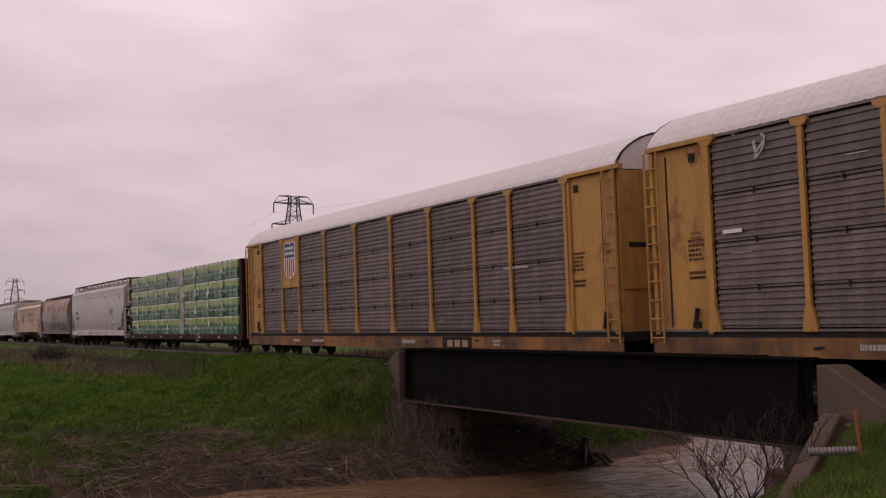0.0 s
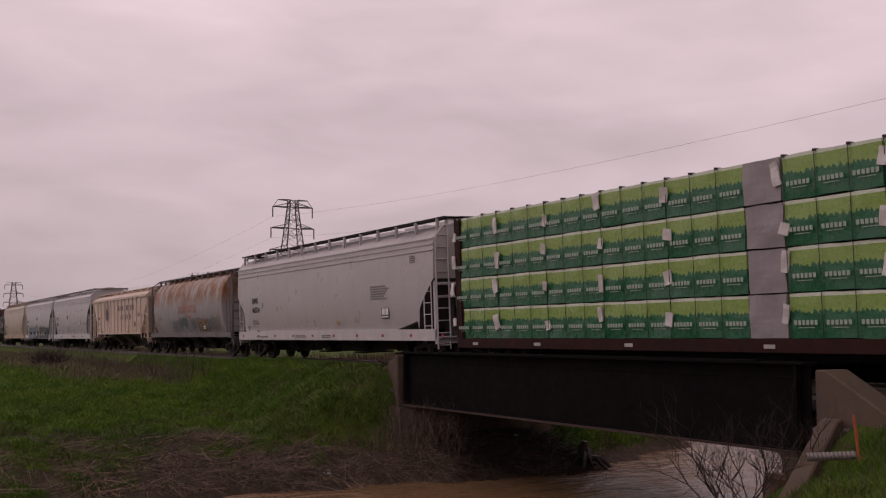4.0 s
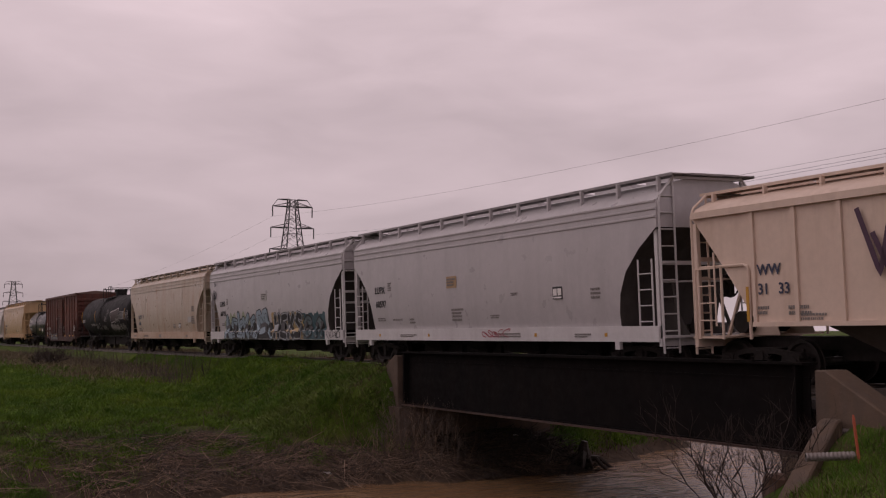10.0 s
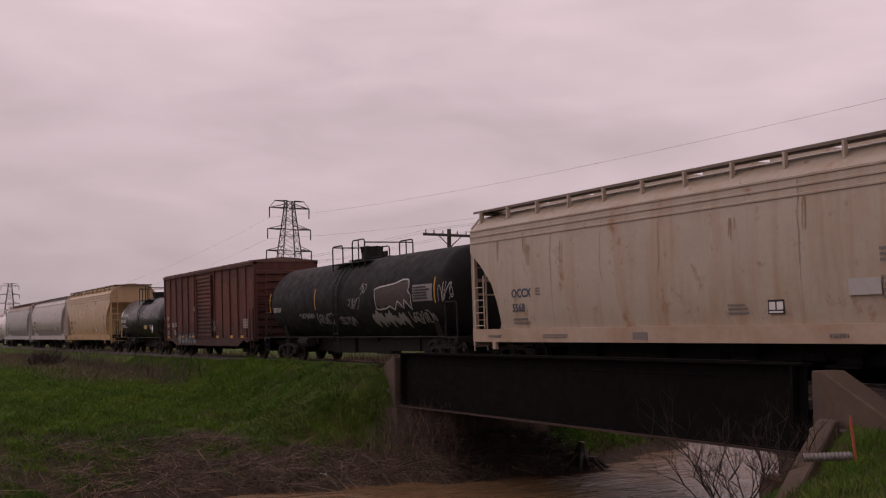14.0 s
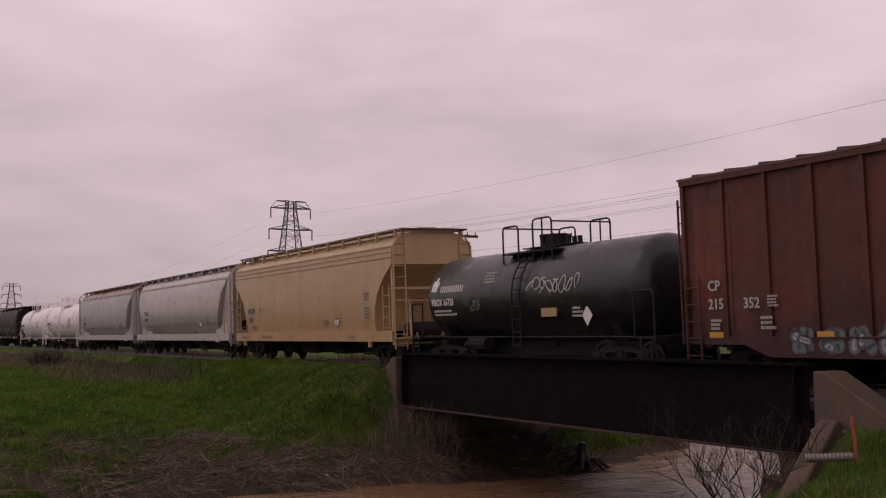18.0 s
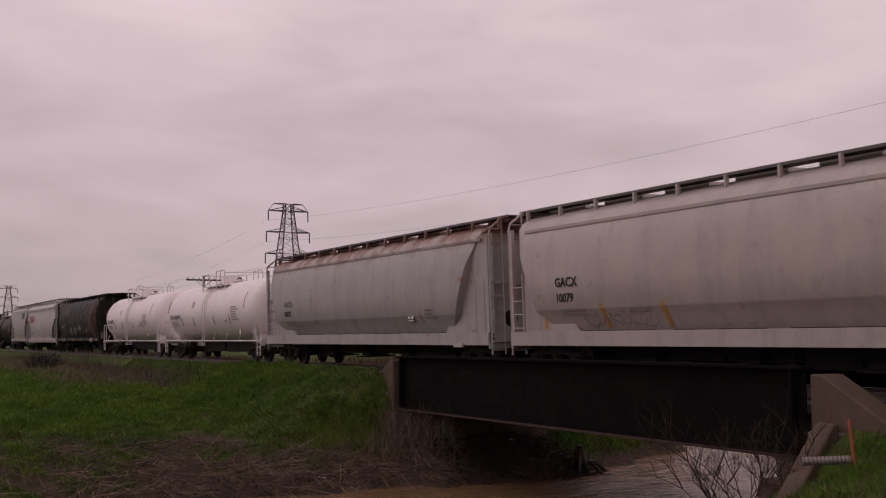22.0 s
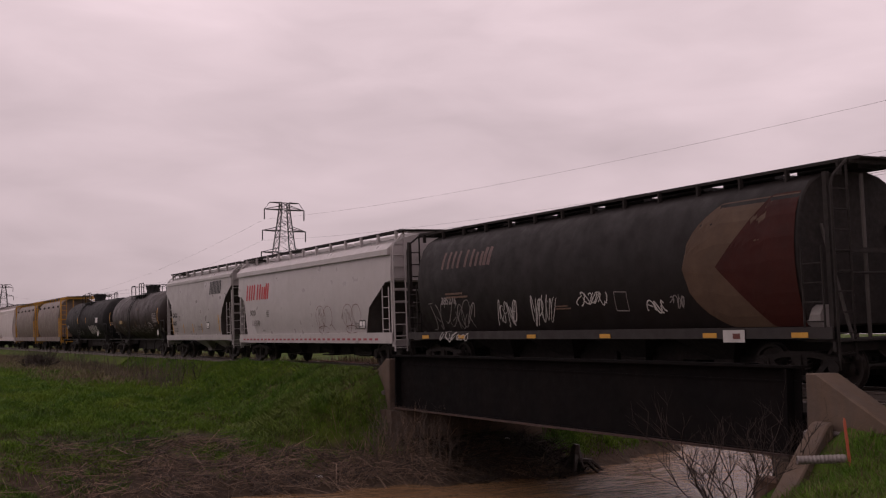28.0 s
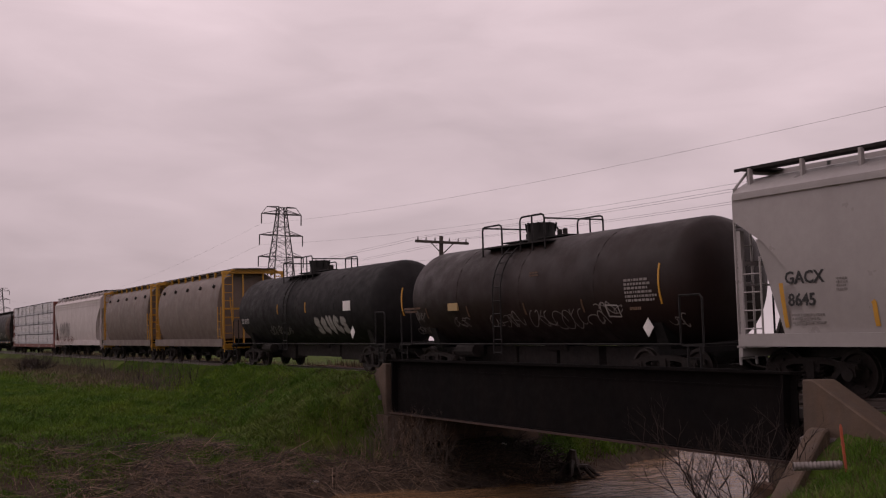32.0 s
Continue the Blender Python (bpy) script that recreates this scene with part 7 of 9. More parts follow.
    lettering(car, ((-4.7, 1.65, 1.4, 0.22, 2), (-1.7, 2.55, 0.7, 0.35, 4)), P_["faint_white"], ys, 73)
    tag_scribble(car, -2.8, 1.8, 1.0, 0.35, P_["letter_grey"], ys, 74, 0.03, 5)
    tag_scribble(car, 0.6, 2.15, 2.4, 0.5, P_["faint_white"], ys, 75, 0.035, 8)
    part("sticker", boxes((1.2, 1.9, -1.27, -1.24, 1.55, 1.78)), P_["yellow"], car, "yellow sticker")
    lettering(car, ((1.2, 1.9, 1.2, 0.12, 1), (2.5, 1.9, 1.2, 0.5, 4), (2.6, 1.5, 0.5, 0.3, 3)), P_["faint_white"], lambda z: 1.26, 76)
    placard(car, 3.2, 1.55, 0.42, lambda z: 1.22)

    # two grey wedge-ended hoppers
    gx = mat("warm_grey_paint", (0.45, 0.395, 0.365), (0.35, 0.30, 0.28), 0.6, 0.6, 0.38, streak=(0.22, 0.19, 0.18), streak_amount=0.35, wave=0.35)
    gx_rust = mat("rust_edged_grey", (0.40, 0.375, 0.365), (0.33, 0.305, 0.30), 0.6, 0.6, 0.55, streak=(0.2, 0.18, 0.17), streak_amount=0.35, rust=(0.26, 0.11, 0.045), rust_amount=0.03, top=((0.165, 0.066, 0.042), 3.65, 4.2, 0.95), wave=0.35)
    rnd = side_of(CREASED, (1.59, 1.24))
    for k, (front, rear, paint, number, what) in enumerate(((-70.45, -90.1, gx, "10079", "grey round-sided covered hopper with wedge ends"), (-90.1, -109.35, gx_rust, "10072", "grey round-sided covered hopper rusted along its roof edge"))):
        car, L = hopper("covered_hopper", what, front, rear, paint, CREASED, CUT_LINE, paint, posts=13, bays=4, wheel_end=1, walk_z=4.5, walk_y=(0.35, 0.95), end_low=4.0, body_in=(-0.45, 0.25), cage=paint, walk_mat=mat("walk_dark_%d" % k, (0.11, 0.10, 0.10)))
        h = L / 2
        for s in (-1, 1):
            for e in (-1, 1):
                bm = bmesh.new()
                out, top = (0.05, 4.05) if e > 0 else (0.42, 2.7)
                pts = ((e * (h - 2.9), 1.2), (e * (h - out), 1.2), (e * (h - out), top), (e * (h - out - 0.62), top))
                loft(bm, [[(a, s * 1.30, b) for a, b in pts], [(a, s * 1.34, b) for a, b in pts]])
                part("wedge_plate", bm, paint, car)
        part("end_plate", boxes((h - 0.2, h - 0.17, -1.29, 1.29, 1.0, 4.05)), paint, car)
        part("end_plate", boxes((-h + 0.50, -h + 0.53, -1.29, 1.29, 1.0, 3.3)), paint, car)
        pl = bmesh.new()
        tube(pl, [(h - 0.17, -0.72, 1.62), (h - 0.162, -0.72, 1.62)], 0.24, 16)
        part("access_hole", pl, M["under"], car)
        part("eave_rib", boxes((-h + 0.6, h - 0.6, -1.40, -1.33, 3.86, 3.94), (-h + 0.6, h - 0.6, 1.33, 1.40, 3.86, 3.94)), paint, car)
        text(car, "GACX", -h + 2.2, 2.36, 0.33, P_["black"] if k == 0 else P_["letter_grey"], rnd, 3)
        text(car, number, -h + 2.2, 1.98, 0.30, P_["black"], rnd, 2)
        lettering(car, ((-h + 2.3, 1.6, 1.4, 0.25, 2), (h - 3.8, 1.7, 0.7, 0.3, 3), (-h + 5.0, 1.65, 0.9, 0.15, 2)), P_["letter_grey"], rnd, 80 + k)
        stencil_box(car, h - 5.0, 1.6, 0.42, 0.3, rnd, P_["black"])
        if k == 0:
            for x in (-h + 1.4, -h + 4.0, -h + 6.2, h - 1.5):
                bm = bmesh.new()
                stroke(bm, [(x, 1.3), (x + 0.02, 1.9 if abs(x) < h - 2.5 else 2.2)], 0.12, 1, rnd if abs(x) < h - 2.1 else (lambda z: 1.34))
                part("stain", bm, P_["amber"], car, "amber strip")
        tag_scribble(car, -h + 3.2, 1.3, 2.6, 0.4, P_["letter_grey"], rnd, 82 + k, 0.016, 9)
        part("step_box", boxes((h - 1.9, h - 1.4, -1.66, -1.595, 0.82, 0.94)), P_["faint_white"], car)

    # two white tank cars
    cream = mat("white_tank_paint", (0.84, 0.755, 0.755), (0.80, 0.72, 0.72), 0.3, 0.4, 0.42, streak=(0.6, 0.53, 0.5), streak_amount=0.2, wave=0.35)
    cream_gear = mat("white_ironwork", (0.66, 0.61, 0.6), (0.5, 0.45, 0.44), 0.5, 2, 0.5)
    for k, (front, rear, number) in enumerate(((-109.35, -126.5, "668199"), (-126.5, -143.0, "668459"))):
        car, L, ys = tank_car("white tank car with black stencils and top platform", front, rear, cream, 1.47, 2.42, cream_gear, -0.2, 3.8, side_rail=True, box_house=True, dome=0.4, rise=0.48, front_gap=0.3)
        h = L / 2
        text(car, "UTLX " + number, -h + 1.35, 2.18, 0.30, P_["navy_dark"], ys, 4, 1.12)
        lettering(car, ((-h + 1.5, 1.75, 1.3, 0.3, 3), (-2.6, 2.7, 0.5, 0.35, 6), (-2.6, 1.75, 0.4, 0.25, 4), (h - 4.1, 1.95, 1.1, 0.7, 6)), P_["pale_ink"], ys, 90 + k)
        stencil_box(car, h - 5.2, 1.9, 0.42, 0.34, ys, P_["letter_grey"])
        tank_marks(car, (-h + 3.5, -h + 5.7, h - 6.9, h - 4.4), 2.42, 1.47, P_["dull_tan"], -0.62, -0.2)
        tank_marks(car, (-h + 0.9,), 2.42, 1.47, P_["dull_tan"], 0.1, 0.75)
        tank_marks(car, (h - 2.2,), 2.42, 1.47, P_["tan"], 0.1, 0.8)
        placard(car, h - 2.7, 1.4, 0.36, lambda z: 1.42, P_["reflector_red"])
        placard(car, h - 2.7, 1.4, 0.27, lambda z: 1.44)
        bm = boxes((h - 0.7, h - 0.42, -1.25, -0.98, 1.05, 1.3))
        part("brake_gear", bm, cream_gear, car)

    # dark brown hopper with a big faded roundel
    umber = mat("dark_umber_paint", (0.0075, 0.005, 0.0045), (0.005, 0.0038, 0.0035), 0.6, 0.7, 0.58, spec=0.2, streak=(0.012, 0.0085, 0.0075), streak_amount=0.4, wave=0.12)
    umber_sill = mat("umber_sill", (0.014, 0.009, 0.0078), (0.009, 0.0068, 0.006), 0.7, 1.0, 0.7)
    soil = mat("faded_tan_paint", (0.085, 0.054, 0.036), (0.05, 0.032, 0.022), 0.6, 1.2, 0.65, spec=0.15)
    oxide = mat("faded_maroon_paint", (0.04, 0.0095, 0.007), (0.022, 0.008, 0.0065), 0.6, 1.2, 0.65, spec=0.12)
    faded = mat("faded_letter_red", (0.085, 0.042, 0.034), (0.045, 0.025, 0.022), 0.8, 4, 0.6)

    def umber_car(front, rear):
        car, L = hopper("cylindrical_hopper", "sooty dark brown cylindrical covered hopper with a faded roundel", front, rear, umber, MID_ROUND, CUT_NONE, umber_sill, posts=14, bays=4, body_in=(0.75, 0.75), walk_z=4.34, walk_y=(0.35, 0.95), end_low=4.1, cage=M["under"], sill_low=1.02, dark_ends=True)
        rnd = side_of(MID_ROUND, (1.59, 1.24))
        h = L / 2
        r, cx, cz = 2.75, h - 1.2, 2.5
        patch("roundel", car, soil, cx - r, h - 0.84, lambda x: max(1.25, cz - math.sqrt(max(0, r * r - (x - cx) ** 2)) * 0.55 - 0.0), lambda x: min(3.82, cz + math.sqrt(max(0, r * r - (x - cx) ** 2)) * 0.6), rnd, 1, 20, 12, "faded tan segment")
        patch("roundel_wedge", car, oxide, cx - 1.75, h - 0.82, lambda x: max(1.25, cz - 0.95 * (x - cx + 1.75)), lambda x: min(3.85, cz + 0.95 * (x - cx + 1.75)), rnd, 2, 20, 12, "faded maroon wedge")
        block_letters(car, -h + 2.2, 3.1, 2.9, 0.5, (1.1, 1, -0.25, 1.1, 0.9, 0.4, 0.4), faded, rnd, 0.2)
        text(car, "385276", -h + 2.2, 2.05, 0.3, P_["letter_grey"], rnd)
        tag_scribble(car, -7.0, 1.3, 2.6, 0.85, P_["letter_grey"], rnd, 100, 0.03, 8)
        tag_scribble(car, -6.2, 0.95, 1.6, 0.3, P_["faint_white"], rnd, 104, 0.03, 7)
        tag_scribble(car, -3.2, 1.35, 1.0, 0.75, P_["faint_white"], rnd, 101, 0.03, 5)
        tag_scribble(car, -1.5, 1.35, 1.1, 0.8, P_["faint_white"], rnd, 105, 0.03, 6)
        tag_scribble(car, 0.6, 1.8, 1.2, 0.38, P_["faint_white"], rnd, 102, 0.035, 8)
        tag_scribble(car, 3.2, 1.6, 0.65, 0.28, P_["faint_white"], rnd, 103, 0.035, 3)
        tag_scribble(car, 3.95, 1.62, 0.45, 0.4, P_["letter_grey"], rnd, 106, 0.03, 4)
        bm = bmesh.new()
        for a, b in (((2.05, 2.12), (2.05, 1.68)), ((2.5, 2.1), (2.5, 1.66)), ((2.05, 2.12), (2.5, 2.1)), ((2.05, 1.68), (2.5, 1.66))):
            stroke(bm, [a, b], 0.02, 1, rnd)
        part("stencil_frame", bm, P_["letter_grey"], car)
        lettering(car, ((-5.9, 2.2, 1.3, 0.2, 2), (-0.4, 1.75, 0.7, 0.12, 2)), P_["dull_tan"], rnd, 107)
        sill_marks(car, (-7.4, -5.2, -1.6, 1.5, 5.0, 7.4), P_["amber"], w=0.4, h=0.1, z=1.04)
        part("sill_plate", boxes((5.6, 6.2, -1.606, -1.598, 0.95, 1.2)), P_["faint_white"], car)
        part("sill_badge", boxes((5.88, 6.08, -1.614, -1.607, 1.02, 1.13)), P_["maroon"], car)
        bm = bmesh.new()
        tube(bm, [(h - 1.4, -1.1, 1.4), (h - 0.5, -1.1, 1.4)], 0.26, 12)
        part("air_reservoir", bm, P_["letter_grey"], car, "grey air tank on the end platform")
    umber_car(-143.0, -160.9)

    # white hopper with red emblem shapes
    chalk = mat("chalk_white_paint", (0.39, 0.362, 0.357), (0.335, 0.307, 0.302), 0.5, 0.6, 0.38, streak=(0.33, 0.29, 0.28), streak_amount=0.3, wave=0.35)
    car, L = hopper("covered_hopper", "chalk-white angular covered hopper with red slanted emblem shapes", -160.9, -177.4, chalk, FLAT, ((1.2, 2.15), (1.6, 1.95), (2.1, 1.72), (2.9, 0.42), (2.94, 0.0)), chalk, posts=12, bays=3, wheel_end=1, walk_z=4.58, walk_y=(0.7, 1.2), end_low=3.0, dark_ends=True)
    h = L / 2
    wed = side_of(FLAT, (1.59, 1.24))
    for s in (-1, 1):
        bm = bmesh.new()
        prof = ((1.53, 3.80), (1.66, 3.80), (1.66, 3.98), (1.42, 4.2), (1.38, 4.1))
        loft(bm, [[(x, s * a, b) for a, b in prof] for x in (-h + 0.05, h - 0.05)])
        part("eave_fold", bm, chalk, car)
    rear_plates(car, h, chalk, 0.85, 0.4, 2.96)
    block_letters(car, -h + 1.05, 2.72, 2.9, 0.66, (1.1, 1, -0.25, 1.1, 0.9, 0.4, 0.4), P_["red"], wed, 0.22)
    text(car, "SOO", -h + 1.55, 2.05, 0.34, P_["letter_grey"], wed)
    text(car, "115070", -h + 1.7, 1.6, 0.34, P_["letter_grey"], wed)
    lettering(car, ((-h + 3.6, 1.95, 0.3, 0.3, 4), (-h + 3.0, 1.35, 0.3, 0.1, 1), (h - 3.0, 1.35, 0.5, 0.25, 3)), P_["letter_grey"], wed, 104)
    stencil_box(car, h - 2.6, 1.4, 0.5, 0.28, wed, P_["black"])
    for x in (1.2, 3.7):
        bm = bmesh.new()
        for cx, cz, ra, rb, lo, hi in ((0.5, 0.6, 0.44, 0.42, -60, 250), (1.2, 0.62, 0.4, 0.38, -70, 200), (0.7, 0.12, 0.5, 0.14, 0, 330), (0.45, 0.45, 0.12, 0.3, 0, 300)):
            stroke(bm, [(x + cx + ra * math.cos(radians(q)), 1.25 + cz + rb * math.sin(radians(q))) for q in range(lo, hi, 14)], 0.02, 1, wed)
        stroke(bm, [(x + 0.6, 2.0), (x + 0.75, 1.5), (x + 0.6, 1.3)], 0.026, 1, wed)
        stroke(bm, [(x + 1.45, 1.6), (x + 1.75, 1.35)], 0.026, 1, wed)
        part("spray_tag", bm, P_["maroon"], car, "thin sprayed outline")
    sill_marks(car, [-h + 0.6 + 0.45 * i for i in range(int((L - 1.4) / 0.45))], P_["reflector_red"], w=0.24, h=0.07, z=0.98)

    # short grey hopper with a black block emblem
    ash = mat("ash_grey_paint", (0.315, 0.293, 0.285), (0.265, 0.243, 0.238), 0.6, 0.6, 0.38, streak=(0.25, 0.22, 0.21), streak_amount=0.3, wave=0.35)
    car, L = hopper("covered_hopper", "short ash-grey two-bay covered hopper with black block emblem", -177.4, -189.75, ash, FLAT, ((1.2, 1.72), (1.55, 1.7), (2.0, 1.58), (2.5, 1.32), (3.0, 0.82), (3.45, 0.1), (3.5, 0.0)), ash, posts=9, bays=2, sill_low=0.99, wheel_end=1, walk_z=4.57, walk_y=(0.7, 1.2), dark_ends=True, under=ash, end_low=3.3)
    h = L / 2
    part("eave_rib", boxes((-h + 0.05, h - 0.05, -1.60, -1.53, 3.92, 4.0), (-h + 0.05, h - 0.05, 1.53, 1.60, 3.92, 4.0)), ash, car)
    block_letters(car, h - 3.3, 3.2, 1.8, 0.62, (1, 1, 1, 1), P_["black"], flow, 0.18)
    rear_plates(car, h, ash, 1.15, 0.5, 3.1)
    text(car, "GACX", -h + 1.3, 2.18, 0.33, P_["black"], flow)
    text(car, "8645", -h + 1.35, 1.76, 0.33, P_["black"], flow)
    lettering(car, ((-h + 1.4, 1.4, 0.8, 0.22, 3), (-h + 2.5, 2.0, 0.25, 0.26, 4), (h - 5.4, 1.5, 0.9, 0.2, 3)), P_["letter_grey"], flow, 105)
    stencil_box(car, h - 3.9, 1.55, 0.42, 0.32, flow, P_["black"])
    for x in (-h + 1.25, -h + 3.3, -h + 5.0, h - 4.7, h - 1.9):
        bm = bmesh.new()
        stroke(bm, [(x, 1.35), (x - 0.02, 1.75), (x - 0.05, 2.2 if abs(x) > h - 2.5 else 1.8)], 0.1, 1, flow)
        part("stain", bm, P_["amber"], car, "amber strip")

    # two brown-black tank cars
    bitumen = mat("brown_black_paint", (0.017, 0.0088, 0.0072), (0.0095, 0.006, 0.0055), 0.7, 0.6, 0.55, spec=0.24, streak=(0.022, 0.013, 0.011), streak_amount=0.4, wave=0.35)
    for k, (front, rear, paint) in enumerate(((-189.75, -204.8, bitumen), (-204.8, -221.6, soot))):
        car, L, ys = tank_car("brown-black tank car with sprayed white tags", front, rear, paint, 1.48, 2.42, iron, -0.92, 3.2, rise=0.47)
        h = L / 2
        if k:
            tag_scribble(car, -h + 4.4, 1.35, 2.5, 0.4, P_["letter_grey"], ys, 111, 0.03, 8)
            spray_piece(car, 1.6, 4.6, 1.35, 2.1, 5, P_["faint_white"], P_["letter_grey"], None, ys, 112)
            part("sticker", boxes((4.6, 5.2, -1.5, -1.47, 2.2, 2.55)), P_["white"], car, "white sticker")
            text(car, "22 8173", -h + 1.3, 1.9, 0.3, P_["faint_white"], ys, 5)
            tank_marks(car, (-2.0, 1.0), 2.42, 1.48, P_["amber"], -0.2, 0.2)
            placard(car, h - 2.5, 1.42, 0.36, lambda z: 1.44)
        else:
            for x, z, w, hh, sd, n in ((-5.9, 1.65, 0.5, 0.4, 115, 3), (-3.7, 1.5, 0.9, 0.3, 116, 4), (-1.7, 1.45, 1.6, 0.45, 117, 5), (0.35, 1.4, 3.2, 0.5, 110, 9), (3.2, 1.7, 1.0, 0.35, 118, 4), (5.7, 1.4, 0.6, 0.3, 119, 3), (-6.3, 1.3, 0.9, 0.25, 121, 4)):
                tag_scribble(car, x, z, w, hh, P_["letter_grey"], ys, sd, 0.028, n)
            bm = bmesh.new()
            for p, q in (((3.65, 1.95), (4.1, 1.93)), ((3.65, 1.68), (4.1, 1.66)), ((3.65, 1.95), (3.65, 1.68)), ((4.1, 1.93), (4.1, 1.66))):
                stroke(bm, [p, q], 0.03, 3, ys)
            part("spray_tag", bm, P_["faint_white"], car, "sprayed square")
            part("sticker", boxes((-3.75, -3.2, -1.50, -1.44, 2.0, 2.22)), P_["yellow"], car, "yellow sticker")
            lettering(car, ((4.45, 1.98, 1.15, 0.56, 6),), P_["letter_grey"], ys, 113)
            lettering(car, ((4.5, 1.78, 0.5, 0.12, 1), (0.5, 2.78, 0.5, 0.14, 2), (-6.6, 1.98, 1.1, 0.2, 2)), P_["dull_tan"], ys, 114)
            tank_marks(car, (-6.75, 5.65), 2.42, 1.48, P_["amber"], -0.5, 0.4)
            tank_marks(car, (-2.75, 0.2, 2.75, -5.2), 2.42, 1.48, P_["dull_tan"], -0.62, -0.3)
            placard(car, 5.0, 1.4, 0.36, lambda z: 1.24)

    # two brown-grey hoppers with yellow end frames
    dun = mat("dun_paint", (0.15, 0.113, 0.095), (0.10, 0.075, 0.062), 0.7, 0.7, 0.6, streak=(0.10, 0.075, 0.06), streak_amount=0.5)
    gold = mat("chrome_yellow_paint", (0.46, 0.24, 0.02), (0.34, 0.17, 0.02), 0.5, 1.0, 0.55, streak=(0.2, 0.1, 0.02), streak_amount=0.3)
    for front, rear in ((-221.6, -234.8), (-234.8, -248.3)):
        car, L = hopper("cylindrical_hopper", "dun-brown cylindrical covered hopper with yellow end frames", front, rear, dun, ROUND, CUT_NONE, dun, posts=10, bays=3, body_in=(0.7, 0.7), walk_z=4.5, walk_y=(0.35, 0.95), walk_mat=mat("walk_dun", (0.12, 0.10, 0.09)), end_low=4.35, cage=gold)
        h = L / 2
        for i in range(5):
            bm = bmesh.new()
            x = -h + 1.6 + (L - 3.2) * i / 4
            tube(bm, [(x, -1.36, 3.72), (x, -1.5, 3.78)], 0.09, 8)
            part("hatch_knob", bm, M["under"], car)
        for e in (-1, 1):
            part("frame_brace", boxes((min(e * (h - 0.3), e * (h + 0.0)), max(e * (h - 0.3), e * h), -1.5, 1.5, 4.3, 4.42)), gold, car)

    # graffitied white hopper, white-wrapped lumber car, and the cars still coming
    car, L = hopper("covered_hopper", "off-white curved-side covered hopper with dark sprayed tags", -248.3, -266.7, mat("off_white_paint", (0.5, 0.44, 0.43), (0.42, 0.36, 0.35), 0.5, 0.6, 0.5, streak=(0.3, 0.25, 0.24), streak_amount=0.35), FLOW, CUT_FLOW, posts=12, ribs=3, bays=3)
    tag_scribble(car, -L / 2 + 2.0, 1.4, 4.6, 1.3, P_["letter_grey"], flow, 120, 0.12, 10)
    tag_scribble(car, -L / 2 + 1.0, 0.95, 7.0, 0.6, P_["maroon"], flow, 121, 0.04, 16)
    white_wrap = wrap_material("white_lumber_wrap", (0.5, 0.48, 0.5), (0.36, 0.36, 0.38), (0.12, 0.11, 0.12), 0.2)
    centre_beam("centre-beam flat car stacked with white-wrapped lumber bundles", -266.7, -291.2, (white_wrap, grey_wrap), mat("bulkhead_red", (0.17, 0.05, 0.035), (0.1, 0.035, 0.03), 0.6, 1.2, 0.7), True, [(-11.2 + 2.45 * i, 2.45) for i in range(9)], 32)
    umber_car(-291.2, -309.1)
    umber_car(-309.1, -327.0)


build_train()


# ---- growth on the banks ----
def foliage(name, base, second, island=0.35, rough=0.7):
    return mat(name, base, second, 0.7, 0.35, rough, bump=0.0, island=island, spec=0.2, world_space=True)


G = {
    "green": foliage("grass_green", (0.046, 0.105, 0.008), (0.125, 0.19, 0.013)),
    "weed": foliage("leafy_weed", (0.085, 0.125, 0.022), (0.12, 0.15, 0.035)),
    "pale": foliage("grass_pale", (0.12, 0.19, 0.012), (0.20, 0.26, 0.02)),
    "scrub": foliage("weed_scrub", (0.15, 0.12, 0.072), (0.085, 0.072, 0.04), 0.5),
    "deep": foliage("grass_deep", (0.036, 0.068, 0.010), (0.075, 0.09, 0.018)),
    "thicket": foliage("grey_twig", (0.105, 0.083, 0.068), (0.065, 0.051, 0.043), 0.4),
    "dry": foliage("dry_grass", (0.12, 0.084, 0.05), (0.07, 0.049, 0.032), 0.5),
    "reed": foliage("dead_reed", (0.185, 0.128, 0.09), (0.075, 0.052, 0.038), 0.6),
    "twig": foliage("bare_twig", (0.022, 0.015, 0.013), (0.04, 0.028, 0.023), 0.3),
    # drift colour darkened to carry the shade under the bridge
    "shade_dark": foliage("shade_dark_drift", (0.034, 0.026, 0.022), (0.056, 0.043, 0.035), 0.4),
    "drift": foliage("drift_wood", (0.045, 0.033, 0.028), (0.075, 0.056, 0.046), 0.4),
    "leaf": foliage("young_leaf", (0.05, 0.075, 0.018), (0.07, 0.09, 0.025), 0.4),
}


